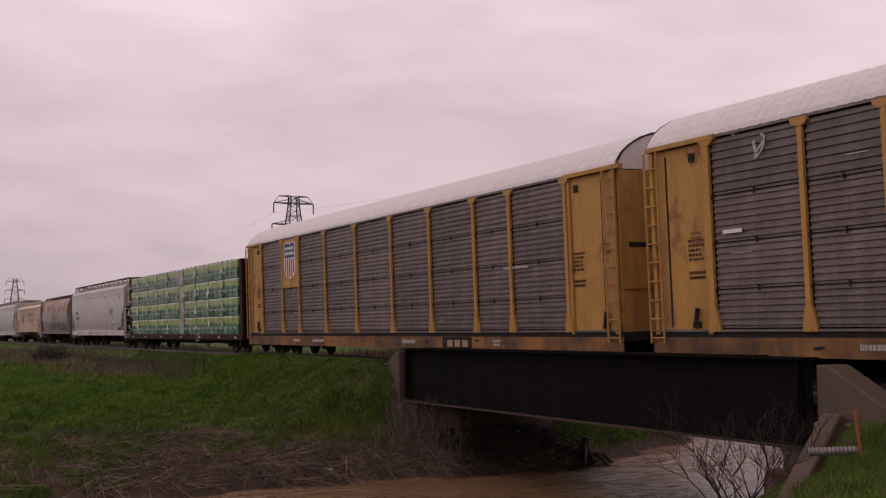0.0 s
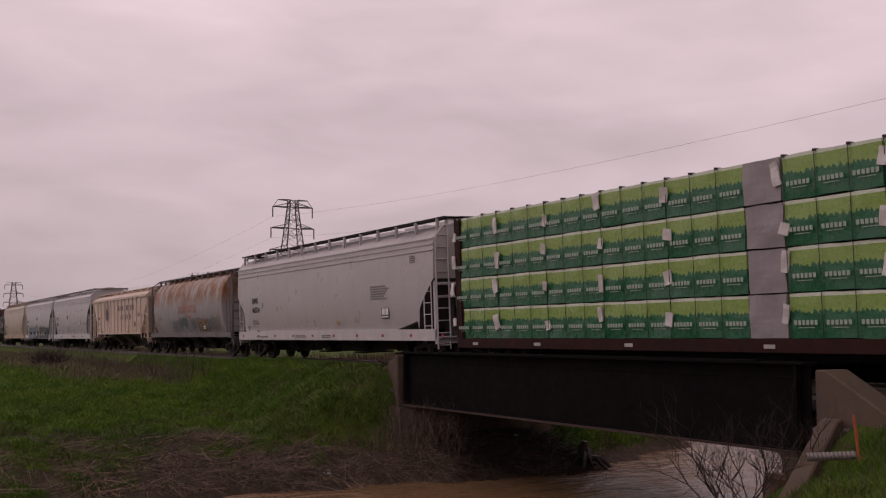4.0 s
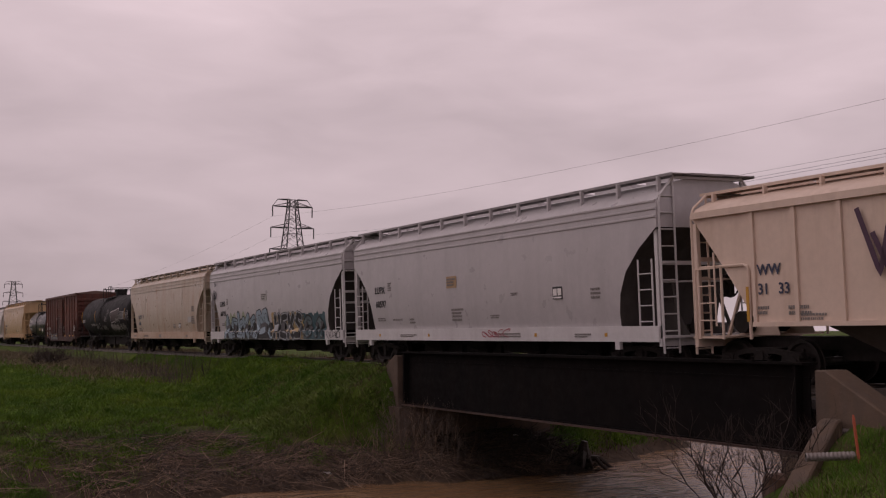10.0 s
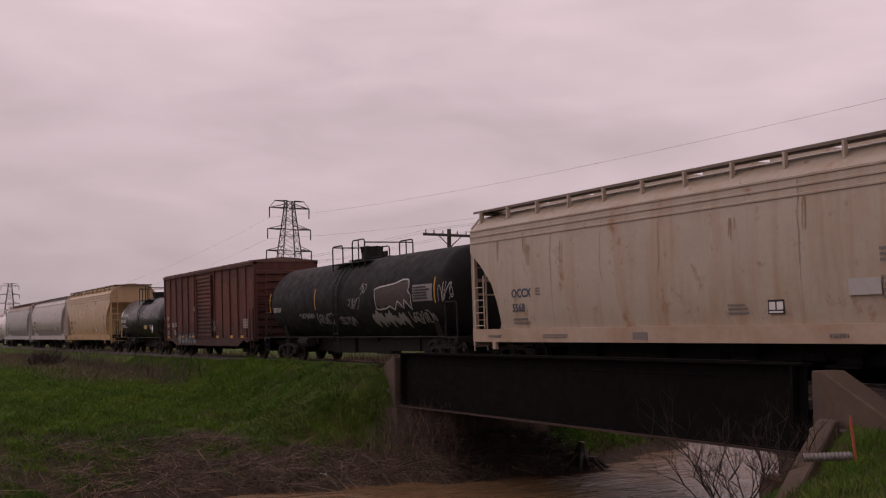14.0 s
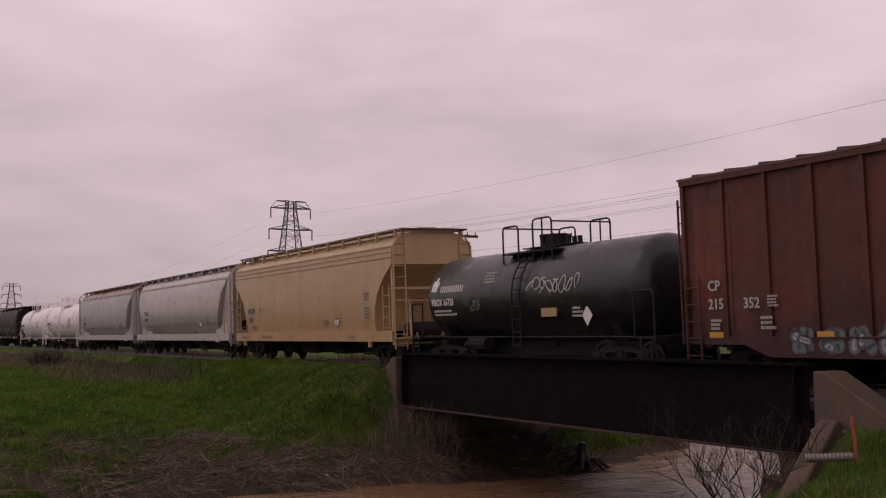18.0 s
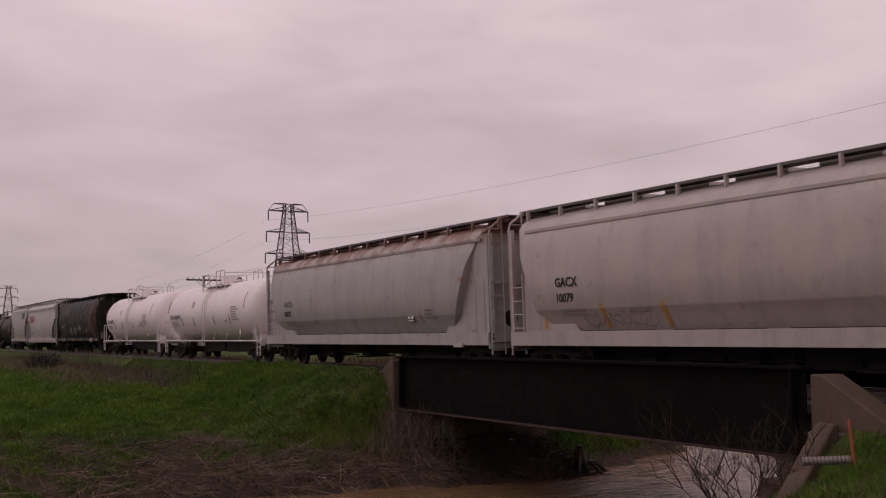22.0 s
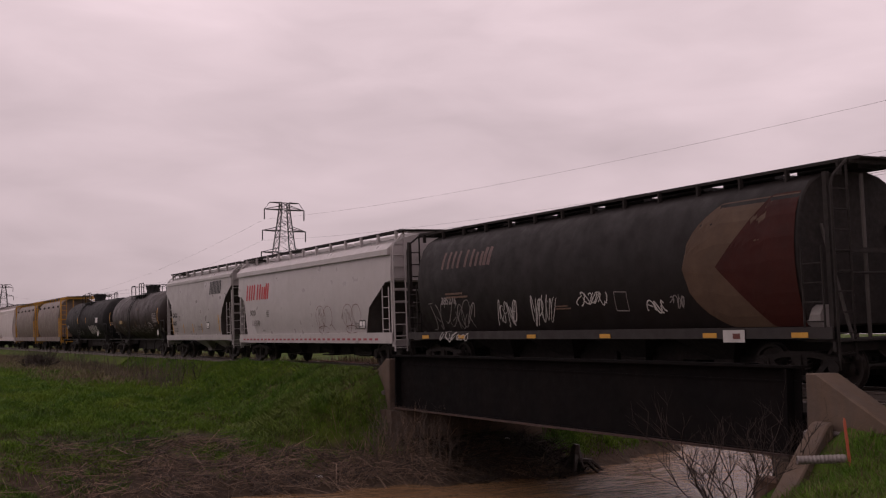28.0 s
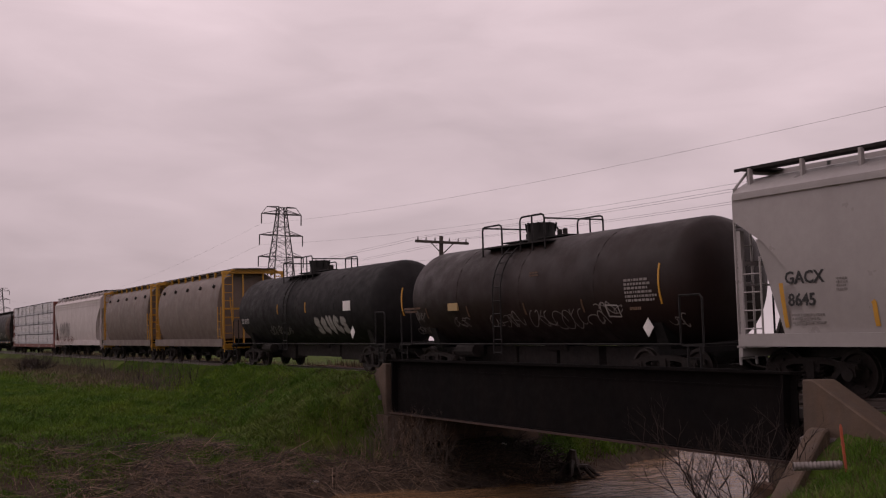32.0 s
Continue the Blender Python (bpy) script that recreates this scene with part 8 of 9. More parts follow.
def blades(name, label, x, y, tall, wide, lean, material, rng, category="grass"):
    n = len(x)
    z = height(x, y) - 0.01
    a = rng.random(n) * math.pi * 2
    b = rng.random(n) * math.pi * 2
    base = np.stack([x, y, z], -1)
    side = np.stack([np.cos(a), np.sin(a), np.zeros(n)], -1) * (wide * (0.6 + 0.8 * rng.random(n)))[:, None] / 2
    k = tall * (0.45 + 0.9 * rng.random(n))
    bend = lean * k * rng.random(n)
    tip = base + np.stack([np.cos(b) * bend, np.sin(b) * bend, k], -1)
    mid = base + np.stack([np.cos(b) * bend * 0.3, np.sin(b) * bend * 0.3, k * 0.55], -1)
    v = np.stack([base - side, base + side, mid + side * 0.8, mid - side * 0.8, tip], 1).reshape(-1, 3)
    i = (np.arange(n) * 5)[:, None]
    quads, tris = i + np.array([[0, 1, 2, 3]]), i + np.array([[3, 2, 4]])
    me = raw(name, v.tolist(), quads.tolist() + tris.tolist(), material)
    tagged(link(name, me), label, category, kind="stuff")


def stalks(name, label, p, d, r, material, category="dead stalks"):
    """Thin three-sided rods from points p along vectors d."""
    n = len(p)
    u = np.cross(d, np.array([[0.3, 0.2, 1.0]]))
    u /= np.linalg.norm(u, axis=1, keepdims=True) + 1e-9
    w = np.cross(d, u)
    w /= np.linalg.norm(w, axis=1, keepdims=True) + 1e-9
    rows = []
    for q, s in ((p, 1.0), (p + d, 0.5)):
        for k in range(3):
            a = 2 * math.pi * k / 3
            rows.append(q + (u * math.cos(a) + w * math.sin(a)) * (r * s)[:, None])
    v = np.stack(rows, 1).reshape(-1, 3)
    i = (np.arange(n) * 6)[:, None]
    f = np.concatenate([i + np.array([[0, 1, 4, 3]]), i + np.array([[1, 2, 5, 4]]), i + np.array([[2, 0, 3, 5]])])
    tagged(link(name, raw(name, v.tolist(), f.tolist(), material)), label, category, kind="stuff")


def patchy(x, y, scale, seed):
    """0 to 1, in soft patches over the ground."""
    return 0.5 + 0.5 * np.sin(x * scale + seed + 1.7 * np.sin(y * scale * 0.8 + seed)) * np.sin(y * scale * 1.1 - seed * 2 + 1.3 * np.sin(x * scale * 0.7))


def build_growth():
    rng = np.random.default_rng(11)

    def field(n, x0, x1, y0, y1, keep):
        x, y = x0 + (x1 - x0) * rng.random(n), y0 + (y1 - y0) * rng.random(n)
        k = keep(x, y) > rng.random(n)
        return x[k], y[k]

    def d_of(x, y):
        return bank_left(y) - x

    def green_keep(x, y):
        edge = d_of(x, y) + 2.6 * (patchy(x, y, 0.9, 1) - 0.5) + 2.2 * smooth(-10.0, -13.0, y)
        return smooth(1.8, 11.0, edge) * (0.08 + 0.92 * smooth(0.15, 0.75, 0.6 * patchy(x, y, 1.0, 2) + 0.4 * patchy(x, y, 3.3, 7)) + 0.4 * smooth(9.0, 14.0, edge))

    # the sward: short, leaning, mottled
    x, y = field(400000, -66, -27, -17.5, -1.7, green_keep)
    blades("meadow_grass", "bright green spring grass on the stream bank", x, y, 0.12, 0.014, 1.5, G["green"], rng)
    x, y = field(190000, -50, -27, -17.5, -2.15, lambda x, y: smooth(0.8, 3.0, d_of(x, y)) * (0.1 + 0.9 * patchy(x, y, 1.3, 5)))
    blades("meadow_grass_dark", "deep green tufts of grass on the stream bank", x, y, 0.10, 0.016, 2.0, G["deep"], rng)
    x, y = field(175000, -66, -32, -15.5, -2.8, lambda x, y: smooth(8.0, 14.0, d_of(x, y)) * (0.3 + 0.7 * smooth(0.2, 0.6, patchy(x, y, 0.35, 6))) * smooth(-66, -60, x))
    blades("pale_grass", "lighter yellow-green grass higher on the bank", x, y, 0.10, 0.018, 2.0, G["pale"], rng)
    # rank tufts and nettles that stand out of the sward
    cx, cy = field(1100, -52, -27.2, -17, -2.6, lambda x, y: smooth(0.6, 3.0, d_of(x, y)) * (0.25 + 0.6 * patchy(x, y, 0.7, 9)))
    k = rng.integers(0, len(cx), 60000)
    x, y = cx[k] + rng.normal(0, 0.15, len(k)), cy[k] + rng.normal(0, 0.15, len(k))
    blades("grass_tufts", "rank green tufts standing out of the grass", x, y, 0.19, 0.016, 1.7, G["green"], rng)
    # leafy weeds near the abutment
    cx, cy = field(150, -33.5, -29.6, -6.5, -2.7, lambda x, y: 0.8 + 0 * x)
    k = rng.integers(0, len(cx), 8000)
    x, y = cx[k] + rng.normal(0, 0.13, len(k)), cy[k] + rng.normal(0, 0.13, len(k))
    blades("leafy_weeds", "light green leafy weeds on the bank by the bridge", x, y, 0.15, 0.030, 2.0, G["weed"], rng, "weeds")
    x, y = field(80000, -60, -26.4, -17.5, -0.5, lambda x, y: smooth(6.5, 2.0, d_of(x, y)) * (0.3 + 0.7 * patchy(x, y, 1.1, 3)) * (d_of(x, y) > 0.05))
    blades("dry_grass", "matted brown dead grass along the water", x, y, 0.10, 0.016, 3.4, G["dry"], rng)
    x, y = field(85000, -48, -28, -17, -2.6, lambda x, y: smooth(0.6, 0.2, patchy(x, y, 1.0, 2)) * smooth(17, 7, d_of(x, y)) * 0.8)
    blades("sward_thatch", "brown thatch in the gaps of the sward", x, y, 0.09, 0.016, 3.0, G["dry"], rng)
    x, y = field(16000, -50, -28, -17, -2.2, lambda x, y: 0.05 + 0.5 * smooth(0.55, 0.9, patchy(x, y, 0.8, 7)) * smooth(14, 5, d_of(x, y)))
    blades("dead_grass", "brown dead stems among the grass", x, y, 0.2, 0.012, 1.8, G["dry"], rng)
    # weeds at the foot of the ballast, far along the track
    x, y = field(70000, -125, -46, -9.5, -3.1, lambda x, y: smooth(-46, -56, x) * (0.2 + 0.8 * patchy(x, y, 0.3, 4)) * smooth(-9.5, -5.5, y))
    blades("track_weeds", "low brown weeds beside the ballast", x, y, 0.34, 0.03, 1.4, G["scrub"], rng)
    x, y = field(40000, -140, -60, -14, -3.2, lambda x, y: 0.9 - 0.6 * smooth(-9, -5, y))
    blades("far_grass", "green grass of the meadow beside the track", x, y, 0.2, 0.05, 1.2, G["green"], rng)
    x, y = field(2400, -98, -45, -5.5, -2.9, lambda x, y: 0.25 + 0.75 * patchy(x, y, 0.5, 2))
    p = np.stack([x, y, height(x, y)], -1)
    stalks("weed_stems", "thin dead weed stems beside the track", p, np.stack([rng.normal(0, 0.16, len(x)), rng.normal(0, 0.16, len(x)), 0.3 + 1.0 * rng.random(len(x)) ** 2], -1), 0.005 + 0.006 * rng.random(len(x)), G["thicket"])
    # beyond the track and the bridge
    x, y = field(42000, -130, -33, 2.9, 5.4, lambda x, y: 0.35 + 0.65 * patchy(x, y, 0.4, 3))
    blades("back_weeds", "dark dead weeds standing behind the track", x, y, 0.75, 0.05, 0.5, G["scrub"], rng, "weeds")
    x, y = field(110000, -75, -24, 2.2, 20, lambda x, y: smooth(0.3, 1.6, d_of(x, y)))
    blades("back_grass", "green grass beyond the track", x, y, 0.16, 0.03, 1.6, G["green"], rng)
    x, y = field(5000, -44, -24, 1.8, 16, lambda x, y: smooth(1.5, 0.3, d_of(x, y)) * (d_of(x, y) > 0.0))
    blades("back_dry_grass", "dead grass on the bank beyond the bridge", x, y, 0.2, 0.025, 1.8, G["reed"], rng)
    x, y = field(46000, -34, -25, 2.5, 10, lambda x, y: smooth(0.25, 0.8, d_of(x, y)))
    blades("under_bridge_grass", "green grass on the bank beyond the bridge", x, y, 0.14, 0.025, 1.6, G["green"], rng)
    # green shoots through the wrack
    x, y = field(120000, -31.5, -26.4, -17, -4.0, lambda x, y: smooth(0.38, 0.75, patchy(x, y, 1.7, 8)) * smooth(0.2, 0.9, d_of(x, y)) * (0.22 + 0.78 * smooth(-9, -12, y)))
    blades("wrack_shoots", "green shoots coming through the flood wrack", x, y, 0.11, 0.014, 1.8, G["green"], rng)
    x, y = field(60000, -30, -8, 5, 26, lambda x, y: smooth(0.1, 0.7, x - bank_right(y)) * (0.4 + 0.6 * patchy(x, y, 0.9, 6)))
    blades("far_bank_grass", "dead brown grass on the far bend of the stream", x, y, 0.24, 0.03, 1.6, G["reed"], rng)
    # the near bank at the foot of the abutment
    x, y = field(70000, -13.2, -4.5, -9.5, -2.7, lambda x, y: smooth(1.7, 2.8, x - bank_right(y)) * ~((x < -12.0) & (y > -5.2)))
    blades("bank_grass", "fresh green grass on the near bank", x, y, 0.15, 0.010, 1.4, G["green"], rng)
    x, y = field(9000, -13.4, -5, -9.5, -2.7, lambda x, y: smooth(1.2, 2.4, x - bank_right(y)))
    blades("bank_dry_grass", "dry grass among the near bank's green", x, y, 0.22, 0.008, 1.4, G["dry"], rng)

    # flattened reeds and flood wrack along the waterline, in drifts
    def lying(n, y0, y1, dmax, longest, spread, lift):
        y = y0 + (y1 - y0) * rng.random(n)
        d = dmax * rng.random(n) ** 1.2
        x = bank_left(y) - 0.1 - d
        keep = rng.random(n) < (0.22 + 0.78 * smooth(-14.0, -10.5, y)) * (0.15 + 0.85 * smooth(0.3, 0.65, patchy(x, y, 1.4, 4))) * smooth(-29.3, -28.4, np.where(y > -7.5, x, -20.0))
        x, y, n = x[keep], y[keep], int(keep.sum())
        a = rng.normal(1.3, spread, n)
        length = 0.15 + longest * rng.random(n) ** 2.4
        vec = np.stack([np.cos(a), np.sin(a), 0 * a], -1) * length[:, None]
        z0 = height(x, y) + 0.01 + lift * rng.random(n)
        vec[:, 2] = height(x + vec[:, 0], y + vec[:, 1]) + 0.01 + lift * rng.random(n) * 1.5 - z0
        return np.stack([x, y, z0], -1), vec
    p, d = lying(13000, -17, 0.5, 4.2, 1.1, 1.2, 0.16)
    stalks("flood_wrack", "flattened brown reeds left by the flood", p, d, 0.003 + 0.006 * rng.random(len(p)), G["reed"])
    p, d = lying(9000, -17, 0.5, 4.6, 0.8, 1.5, 0.18)
    stalks("flood_wrack_dark", "dark brown reeds left by the flood", p, d, 0.004 + 0.008 * rng.random(len(p)), G["drift"])
    p, d = lying(110, -16.5, -3, 5.0, 1.7, 1.5, 0.4)
    stalks("driftwood", "pale driftwood sticks on the bank", p, d, 0.008 + 0.008 * rng.random(len(p)), G["reed"], "driftwood")
    # standing dead reeds by the abutment and along the edge
    n = 190
    y = np.where(rng.random(n) < 0.7, -2.9 - 1.5 * rng.random(n), -7.5 + 6.5 * rng.random(n))
    x = np.where(y > -4.4, -29.6 + 2.3 * rng.random(n), bank_left(y) - 0.3 - 2.4 * rng.random(n))
    p = np.stack([x, y, height(x, y)], -1)
    d = np.stack([rng.normal(0, 0.25, n), rng.normal(0, 0.25, n), 0.2 + 0.7 * rng.random(n) ** 2.2], -1)
    stalks("dead_reeds", "standing dead reeds by the bridge abutment", p, d, 0.004 + 0.006 * rng.random(n), G["reed"])
    # debris under the deck, its shade painted in by the darker drift colour
    n = 2600
    x, y = -31.2 + 6.0 * rng.random(n), -2.4 + 4.9 * rng.random(n)
    x = np.minimum(x, bank_left(y) + 0.3)
    p = np.stack([x, y, height(x, y) + 0.03], -1)
    d = np.stack([rng.normal(0, 0.3, n), rng.normal(0, 0.35, n), 0.03 + 0.3 * rng.random(n) ** 2], -1)
    stalks("drift_pile", "drift debris heaped under the bridge, darkened in colour for the shade", p, d, 0.006 + 0.014 * rng.random(n), G["shade_dark"], "driftwood")


def twig_tree(bm, p, d, length, r, depth, rng, spread=0.6, n_child=3, droop=0.0):
    pts, q, v = [p], p.copy(), d.normalized()
    seg = 4
    for i in range(seg):
        v = (v + Vector((rng.uniform(-1, 1), rng.uniform(-1, 1), rng.uniform(-0.6, 0.9) - droop)) * 0.14).normalized()
        q = q + v * (length / seg)
        pts.append(q.copy())
    tube(bm, pts, r, 5 if depth > 1 else 4, r * 0.45, cap=False)
    if depth <= 0:
        return [pts[-1]]
    ends = []
    for i in range(n_child):
        at = pts[rng.randint(2, seg)]
        out = (v + Vector((rng.uniform(-1, 1), rng.uniform(-1, 1), rng.uniform(-0.3, 1))) * spread).normalized()
        ends += twig_tree(bm, at, out, length * rng.uniform(0.5, 0.75), r * 0.55, depth - 1, rng, spread, n_child, droop)
    return ends


def build_shrubs():
    rng = random.Random(5)
    sites = ((-12.9, -5.0, 5, 1.75), (-12.5, -5.5, 4, 1.5), (-13.5, -4.7, 5, 1.6), (-13.9, -5.2, 4, 1.3), (-13.3, -4.1, 6, 1.8), (-13.2, -3.6, 6, 1.7))
    for k, (x, y, stems, size) in enumerate(sites):
        z = float(height(x, y))
        sh = tagged(new("bare_shrub"), "leafless brown shrub on the stream bank", "shrub", group="bare shrubs")
        sh.matrix_basis = pose(x, y, z)
        for i in range(stems):
            bm = bmesh.new()
            a = rng.uniform(0, 6.28)
            twig_tree(bm, Vector((0.08 * math.cos(a), 0.08 * math.sin(a), -0.05)), Vector((1.0 * math.cos(a), 1.0 * math.sin(a), 1.15)), size * rng.uniform(0.42, 0.72), 0.017, 3, rng, 1.2, 3)
            part("stem", bm, G["twig"], sh)
    # thicket at the west abutment
    for x, y, size in ((-28.3, -3.2, 0.95), (-28.9, -3.0, 0.9), (-27.6, -2.9, 1.0), (-27.5, -3.9, 0.8), (-28.2, -2.5, 1.1), (-27.0, -2.7, 1.1), (-27.0, -1.8, 1.2), (-26.8, -3.3, 0.9), (-26.6, -2.4, 1.0), (-27.3, -3.4, 1.2)):
        sh = tagged(new("bare_shrub"), "grey-brown leafless thicket beside the abutment", "shrub", group="bare shrubs")
        sh.matrix_basis = pose(x, y, float(height(x, y)))
        for i in range(5):
            bm = bmesh.new()
            a = rng.uniform(0, 6.28)
            twig_tree(bm, Vector((0.1 * math.cos(a), 0.1 * math.sin(a), -0.05)), Vector((0.45 * math.cos(a), 0.45 * math.sin(a), 1.5)), size * rng.uniform(0.6, 0.9), 0.012, 3, rng, 0.8, 3)
            part("stem", bm, G["reed"] if i == 0 else G["thicket"], sh)
    # dark brush heap by the track, and leafless brush before the ballast
    sh = tagged(new("brush_heap"), "dark heap of cut brush beside the track", "brush")
    x, y = -71.0, -6.6
    sh.matrix_basis = pose(x, y, float(height(x, y)))
    bm = bmesh.new()
    for i in range(30):
        twig_tree(bm, Vector((rng.uniform(-0.9, 0.9), rng.uniform(-0.7, 0.7), rng.uniform(0.05, 0.35))), Vector((rng.uniform(-1, 1), rng.uniform(-0.8, 0.8), 0.2)), 0.8, 0.045, 2, rng, 0.9, 4)
    tagged(part("brush", bm, G["shade_dark"], sh), kind="stuff")
    for k in range(9):
        x, y = -84 + 5.0 * k + rng.uniform(-1, 1), rng.uniform(-4.6, -3.2)
        sh = tagged(new("bare_shrub"), "leafless twiggy bush beside the ballast", "shrub", group="bare shrubs")
        sh.matrix_basis = pose(x, y, float(height(x, y)))
        for i in range(3):
            bm = bmesh.new()
            a = rng.uniform(0, 6.28)
            twig_tree(bm, Vector((0, 0, -0.05)), Vector((0.5 * math.cos(a), 0.5 * math.sin(a), 1.2)), rng.uniform(0.5, 0.9), 0.016, 2, rng, 0.7, 3)
            part("stem", bm, G["twig"], sh)


def leafy_tree(x, y, tall, seed):
    rng = random.Random(seed)
    th = tagged(new("tree"), "young tree with thin spring foliage beyond the track", "tree", group="trees")
    th.matrix_basis = pose(x, y, float(height(x, y)))
    bm = bmesh.new()
    tube(bm, [(0, 0, -0.2), (0.06, 0.02, tall * 0.25), (-0.05, 0.05, tall * 0.5)], 0.13, 8, 0.07)
    part("trunk", bm, G["twig"], th)
    ends = []
    for i in range(7):
        bm = bmesh.new()
        a = i * 0.9 + rng.uniform(-0.3, 0.3)
        ends += twig_tree(bm, Vector((0, 0, tall * rng.uniform(0.22, 0.5))), Vector((math.cos(a), math.sin(a), 1.3)), tall * 0.34, 0.05, 3, rng, 0.8, 3)
        part("limb", bm, G["twig"], th)
    bm = bmesh.new()
    for e in ends:
        for k in range(10):
            c = e + Vector((rng.gauss(0, 0.16), rng.gauss(0, 0.16), rng.gauss(0, 0.16)))
            u = Vector((rng.uniform(-1, 1), rng.uniform(-1, 1), rng.uniform(-1, 1))).normalized() * rng.uniform(0.03, 0.06)
            w = u.orthogonal().normalized() * u.length * 0.7
            bm.faces.new([bm.verts.new(c + o) for o in (-u, w, u, -w)])
    me = finish("crown", bm, G["leaf"])
    tagged(link("crown", me, th), kind="stuff")


def build_small_things():
    # orange marker stake
    orange = mat("stake_orange", (0.36, 0.075, 0.03), (0.26, 0.05, 0.025), 0.6, 6, 0.6)
    stake = tagged(new("marker_stake"), "leaning orange wooden marker stake in the grass", "stake")
    stake.matrix_basis = pose(-11.24, -4.05, -0.86, 0, -9, -15)
    bm = bmesh.new()
    loft(bm, [[(-0.016, -0.016, -0.1), (0.016, -0.016, -0.1), (0.016, 0.016, -0.1), (-0.016, 0.016, -0.1)], [(-0.016, -0.016, 0.6), (0.016, -0.016, 0.6), (0.016, 0.016, 0.6), (-0.016, 0.016, 0.6)], [(-0.008, -0.008, 0.66), (0.008, -0.008, 0.66), (0.008, 0.008, 0.66), (-0.008, 0.008, 0.66)]])
    part("post", bm, orange, stake)
    ribbon = bmesh.new()
    loft(ribbon, [[(0.02, -0.03, 0.52), (0.02, -0.03, 0.5)], [(0.07, -0.035, 0.46), (0.07, -0.035, 0.43)], [(0.09, -0.03, 0.34), (0.085, -0.03, 0.3)]], closed=False)
    part("ribbon", ribbon, orange, stake)
    # corrugated culvert pipe
    zinc = mat("zinc_pipe", (0.22, 0.195, 0.185), (0.13, 0.11, 0.10), 0.6, 4, 0.5, 0.4)
    pipe = tagged(new("culvert_pipe"), "short grey corrugated metal culvert pipe lying in the grass", "pipe")
    a, b = Vector((-11.62, -4.75, -0.83)), Vector((-11.22, -4.16, -0.80))
    d = (b - a).normalized()
    u = d.orthogonal().normalized()
    w = d.cross(u)
    bm = bmesh.new()
    rows = []
    for i in range(49):
        c = a + (b - a) * (i / 48)
        r = 0.060 + (0.008 if i % 4 in (1, 2) else 0.0)
        rows.append([c + (u * math.cos(k * math.pi / 9) + w * math.sin(k * math.pi / 9)) * r for k in range(18)])
    inner = [[a + (p - (a + (b - a) * (i / 48))) * 0.9 + (b - a) * (i / 48) for p in rows[i]] for i in (48, 0)]
    loft(bm, rows + inner + rows[:1], caps=False)
    part("barrel", bm, zinc, pipe)
    # rusted block at the water's edge
    rusty = mat("rusted_iron", (0.06, 0.035, 0.025), (0.1, 0.055, 0.035), 0.8, 5, 0.85, bump=0.4)
    bm = bmesh.new()
    turns = random.Random(8)
    rings = []
    for z, r in ((-0.6, 0.23), (-0.2, 0.22), (-0.02, 0.21), (0.1, 0.19), (0.15, 0.12)):
        rings.append([((r + turns.uniform(-0.03, 0.03)) * math.cos(k * 0.628), (r * 0.8 + turns.uniform(-0.03, 0.03)) * math.sin(k * 0.628), z + turns.uniform(-0.03, 0.03)) for k in range(10)])
    loft(bm, rings)
    tagged(link("timber_stub", finish("timber_stub", bm, rusty), None, pose(-12.76, -4.19, -1.38, 4, 3, 25)), "weathered rust-brown timber stub beside the retaining wall", "timber stub")
    # stump and log under the bridge, the shade there put into their colour
    stump = tagged(new("stump"), "dark broken tree stump in the stream", "stump")
    stump.matrix_basis = pose(-26.4, 2.0, -3.0)
    bm = bmesh.new()
    tube(bm, [(0, 0, -0.5), (0.02, 0, 0.35), (-0.05, 0.03, 0.62), (-0.02, 0.05, 0.8)], 0.27, 9, 0.10)
    part("trunk", bm, G["shade_dark"], stump)
    for k in range(9):
        a, far = k * 0.7, 0.5 + 0.25 * (k % 3)
        bm = bmesh.new()
        tube(bm, [(0, 0, 0.25 + 0.03 * k), (far * 0.5 * math.cos(a), far * 0.5 * math.sin(a), 0.28), (far * math.cos(a), far * math.sin(a), -0.1)], 0.11, 6, 0.04)
        part("root", bm, G["shade_dark"], stump)
    for k, (p, q, r) in enumerate((((-29.6, 1.4, -2.72), (-27.6, 3.0, -2.85), 0.12), ((-29.5, -0.4, -2.55), (-27.2, 0.4, -2.9), 0.1))):
        bm = bmesh.new()
        m = Vector(p).lerp(Vector(q), 0.5) + Vector((0, 0, 0.06))
        tube(bm, [p, m, q], r, 8, r * 0.6)
        tagged(link("log", finish("log", bm, G["shade_dark"])), "waterlogged log stranded under the bridge, darkened in colour for the shade", "log", group="stranded logs")
    # litter at the waterline
    white = mat("white_litter", (0.7, 0.68, 0.66), (0.5, 0.48, 0.46), 0.5, 8, 0.4)
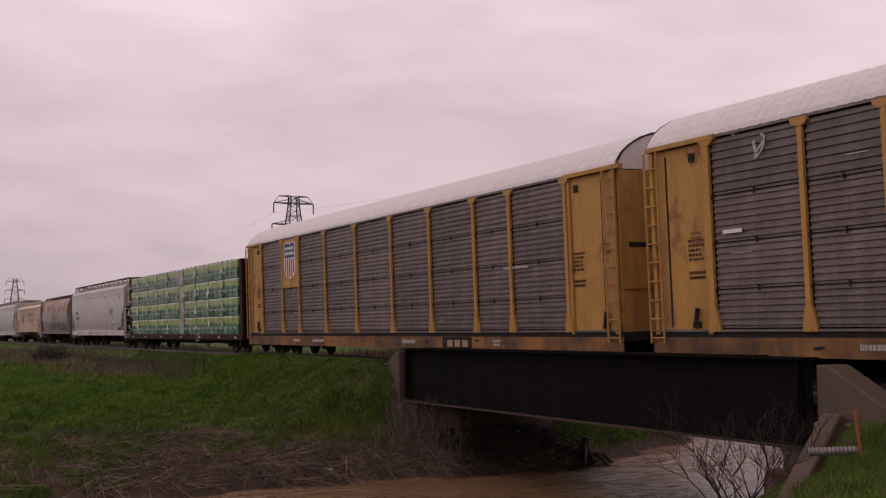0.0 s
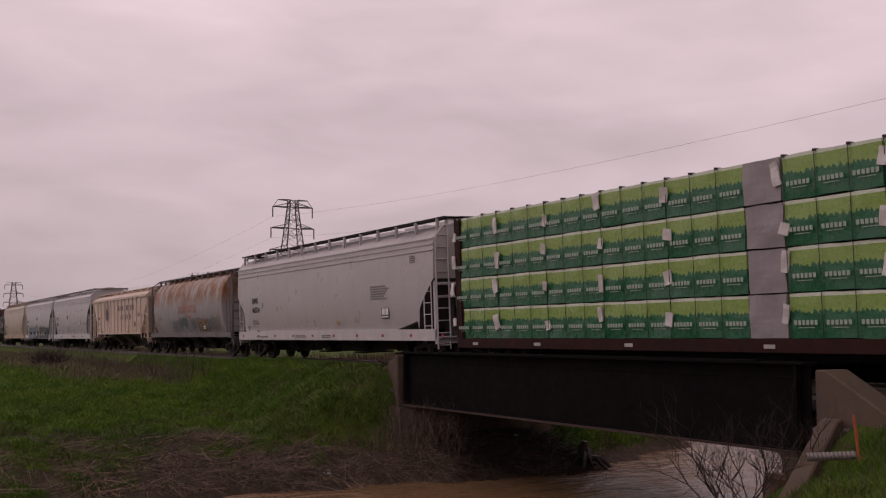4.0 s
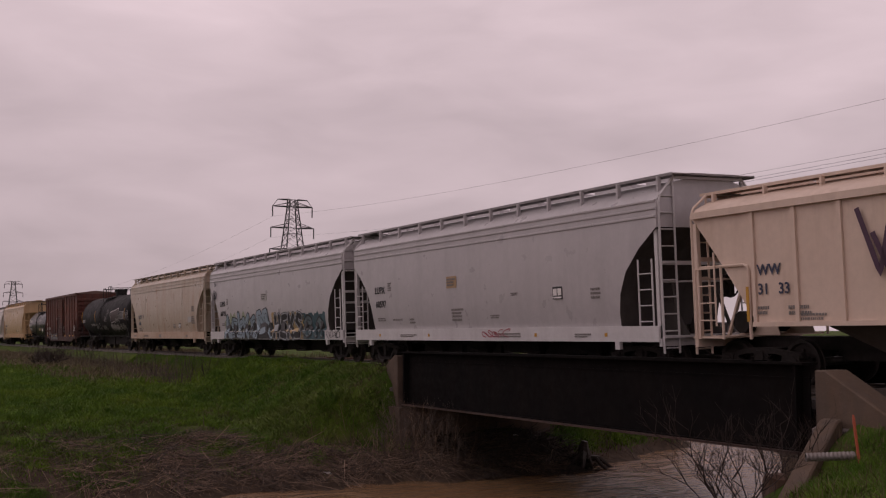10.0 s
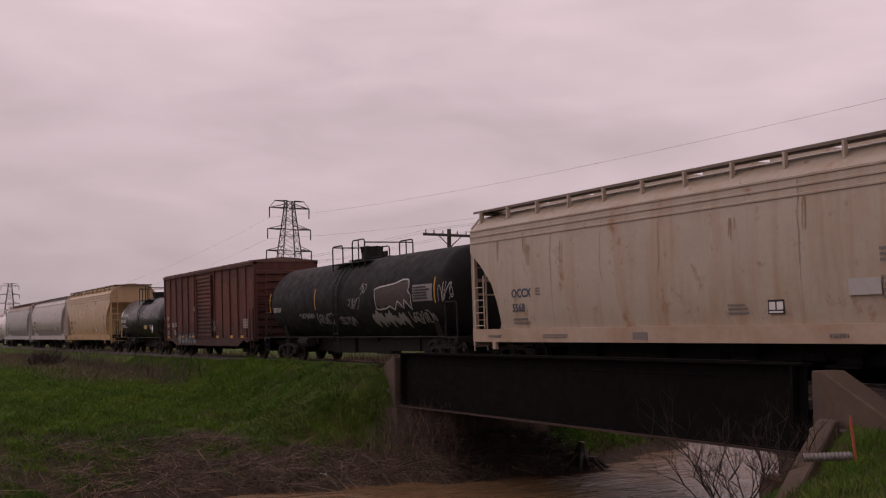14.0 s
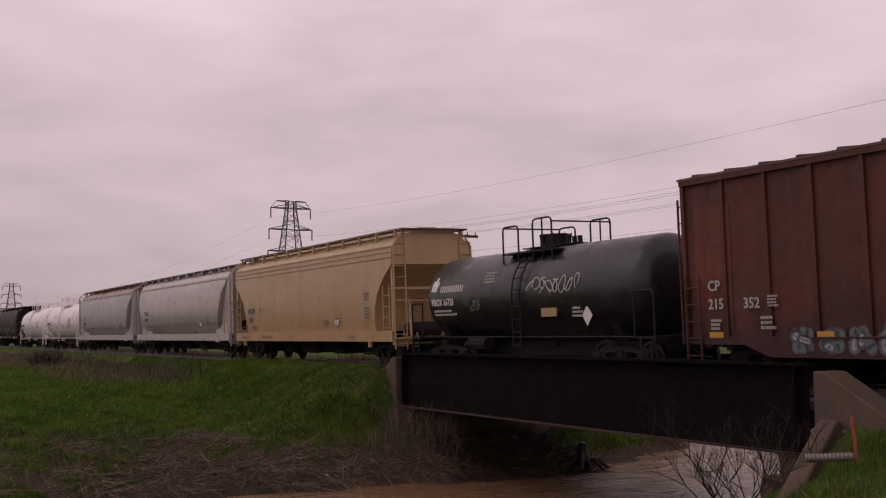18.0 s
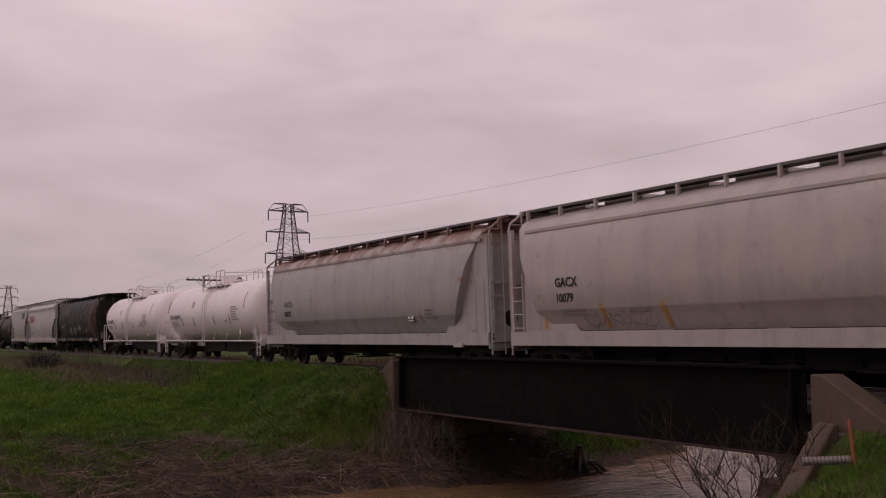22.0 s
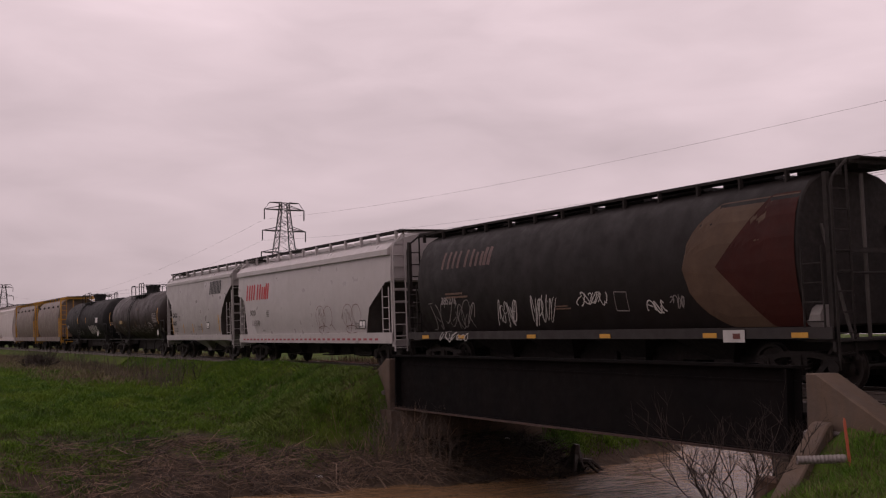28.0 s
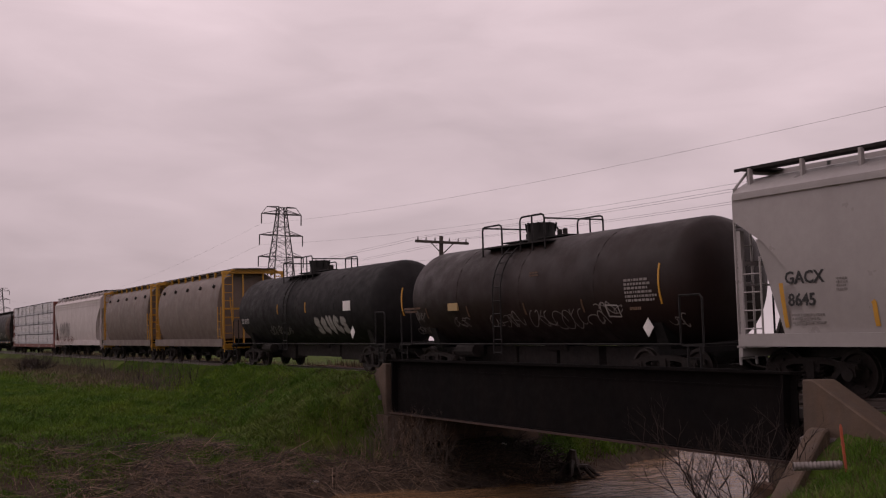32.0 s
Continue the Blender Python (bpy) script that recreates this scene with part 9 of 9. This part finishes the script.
    for x, y, s, turn in ((-27.0, -6.05, 0.13, 30), (-28.6, 1.0, 0.09, 10), (-27.2, -2.6, 0.1, 50)):
        bm = bmesh.new()
        tube(bm, [(-s, 0, 0.04), (-s * 0.4, 0, 0.05), (s * 0.6, 0, 0.05), (s * 0.8, 0, 0.045), (s, 0, 0.045)], s * 0.32, 8, s * 0.18)
        tagged(link("litter", finish("litter", bm, white), None, pose(x, y, max(float(height(x, y)), WATER) + 0.01, 0, 0, turn)), "scrap of white plastic litter at the waterline", "litter", group="litter")
    # old timbers beyond the track
    old = mat("rust_brown_timber", (0.12, 0.045, 0.03), (0.075, 0.035, 0.026), 0.7, 2, 0.85, vary=0.2)
    pile = tagged(new("timber_stack"), "long low stack of rust-brown old timbers beyond the track", "timber stack")
    for i in range(6):
        for k in range(2):
            x = -49.6 + i * 1.75
            part("timber", boxes((x, x + 1.7, 2.75 + 0.26 * (k % 2), 3.0 + 0.26 * (k % 2), -0.62 + 0.0, -0.12 + 0.02 * ((i * 3 + k) % 4))), old, pile)


build_growth()
build_shrubs()
leafy_tree(-28.5, 17.0, 5.6, 3)
leafy_tree(-25.5, 21.0, 6.4, 4)
leafy_tree(-42.0, 18.5, 4.2, 5)
build_small_things()


# ---- what moves ----
def motions():
    for car, x0 in MOVING:
        walk(car, [(t, pose(x0 + SPEED * (t - HALF_SPAN), 0, 0, 1.72, 0, 0)) for t in (0, 8, 16, 24, 32)])
    # wheels roll while they are near enough to be seen turning
    for ws, d, x0 in TURNING:
        near, gone = HALF_SPAN + (-72 - x0) / SPEED, HALF_SPAN + (4 - x0) / SPEED
        first, last = max(0.0, near), min(32.0, gone)
        if last - first < 0.2:
            continue
        rows = []
        n = int((last - first) * FPS)
        for i in range(n + 1):
            t = first + i / FPS
            rows.append((t, pose(d, 0, WHEEL_R, 0, math.degrees(SPEED * (t - first) / WHEEL_R) % 360, 0)))
        if first > 0.05:
            rows.insert(0, (0.0, rows[0][1]))
        if rows[-1][0] < 31.95:
            rows.append((32.0, rows[-1][1]))
        walk(ws, rows)


motions()
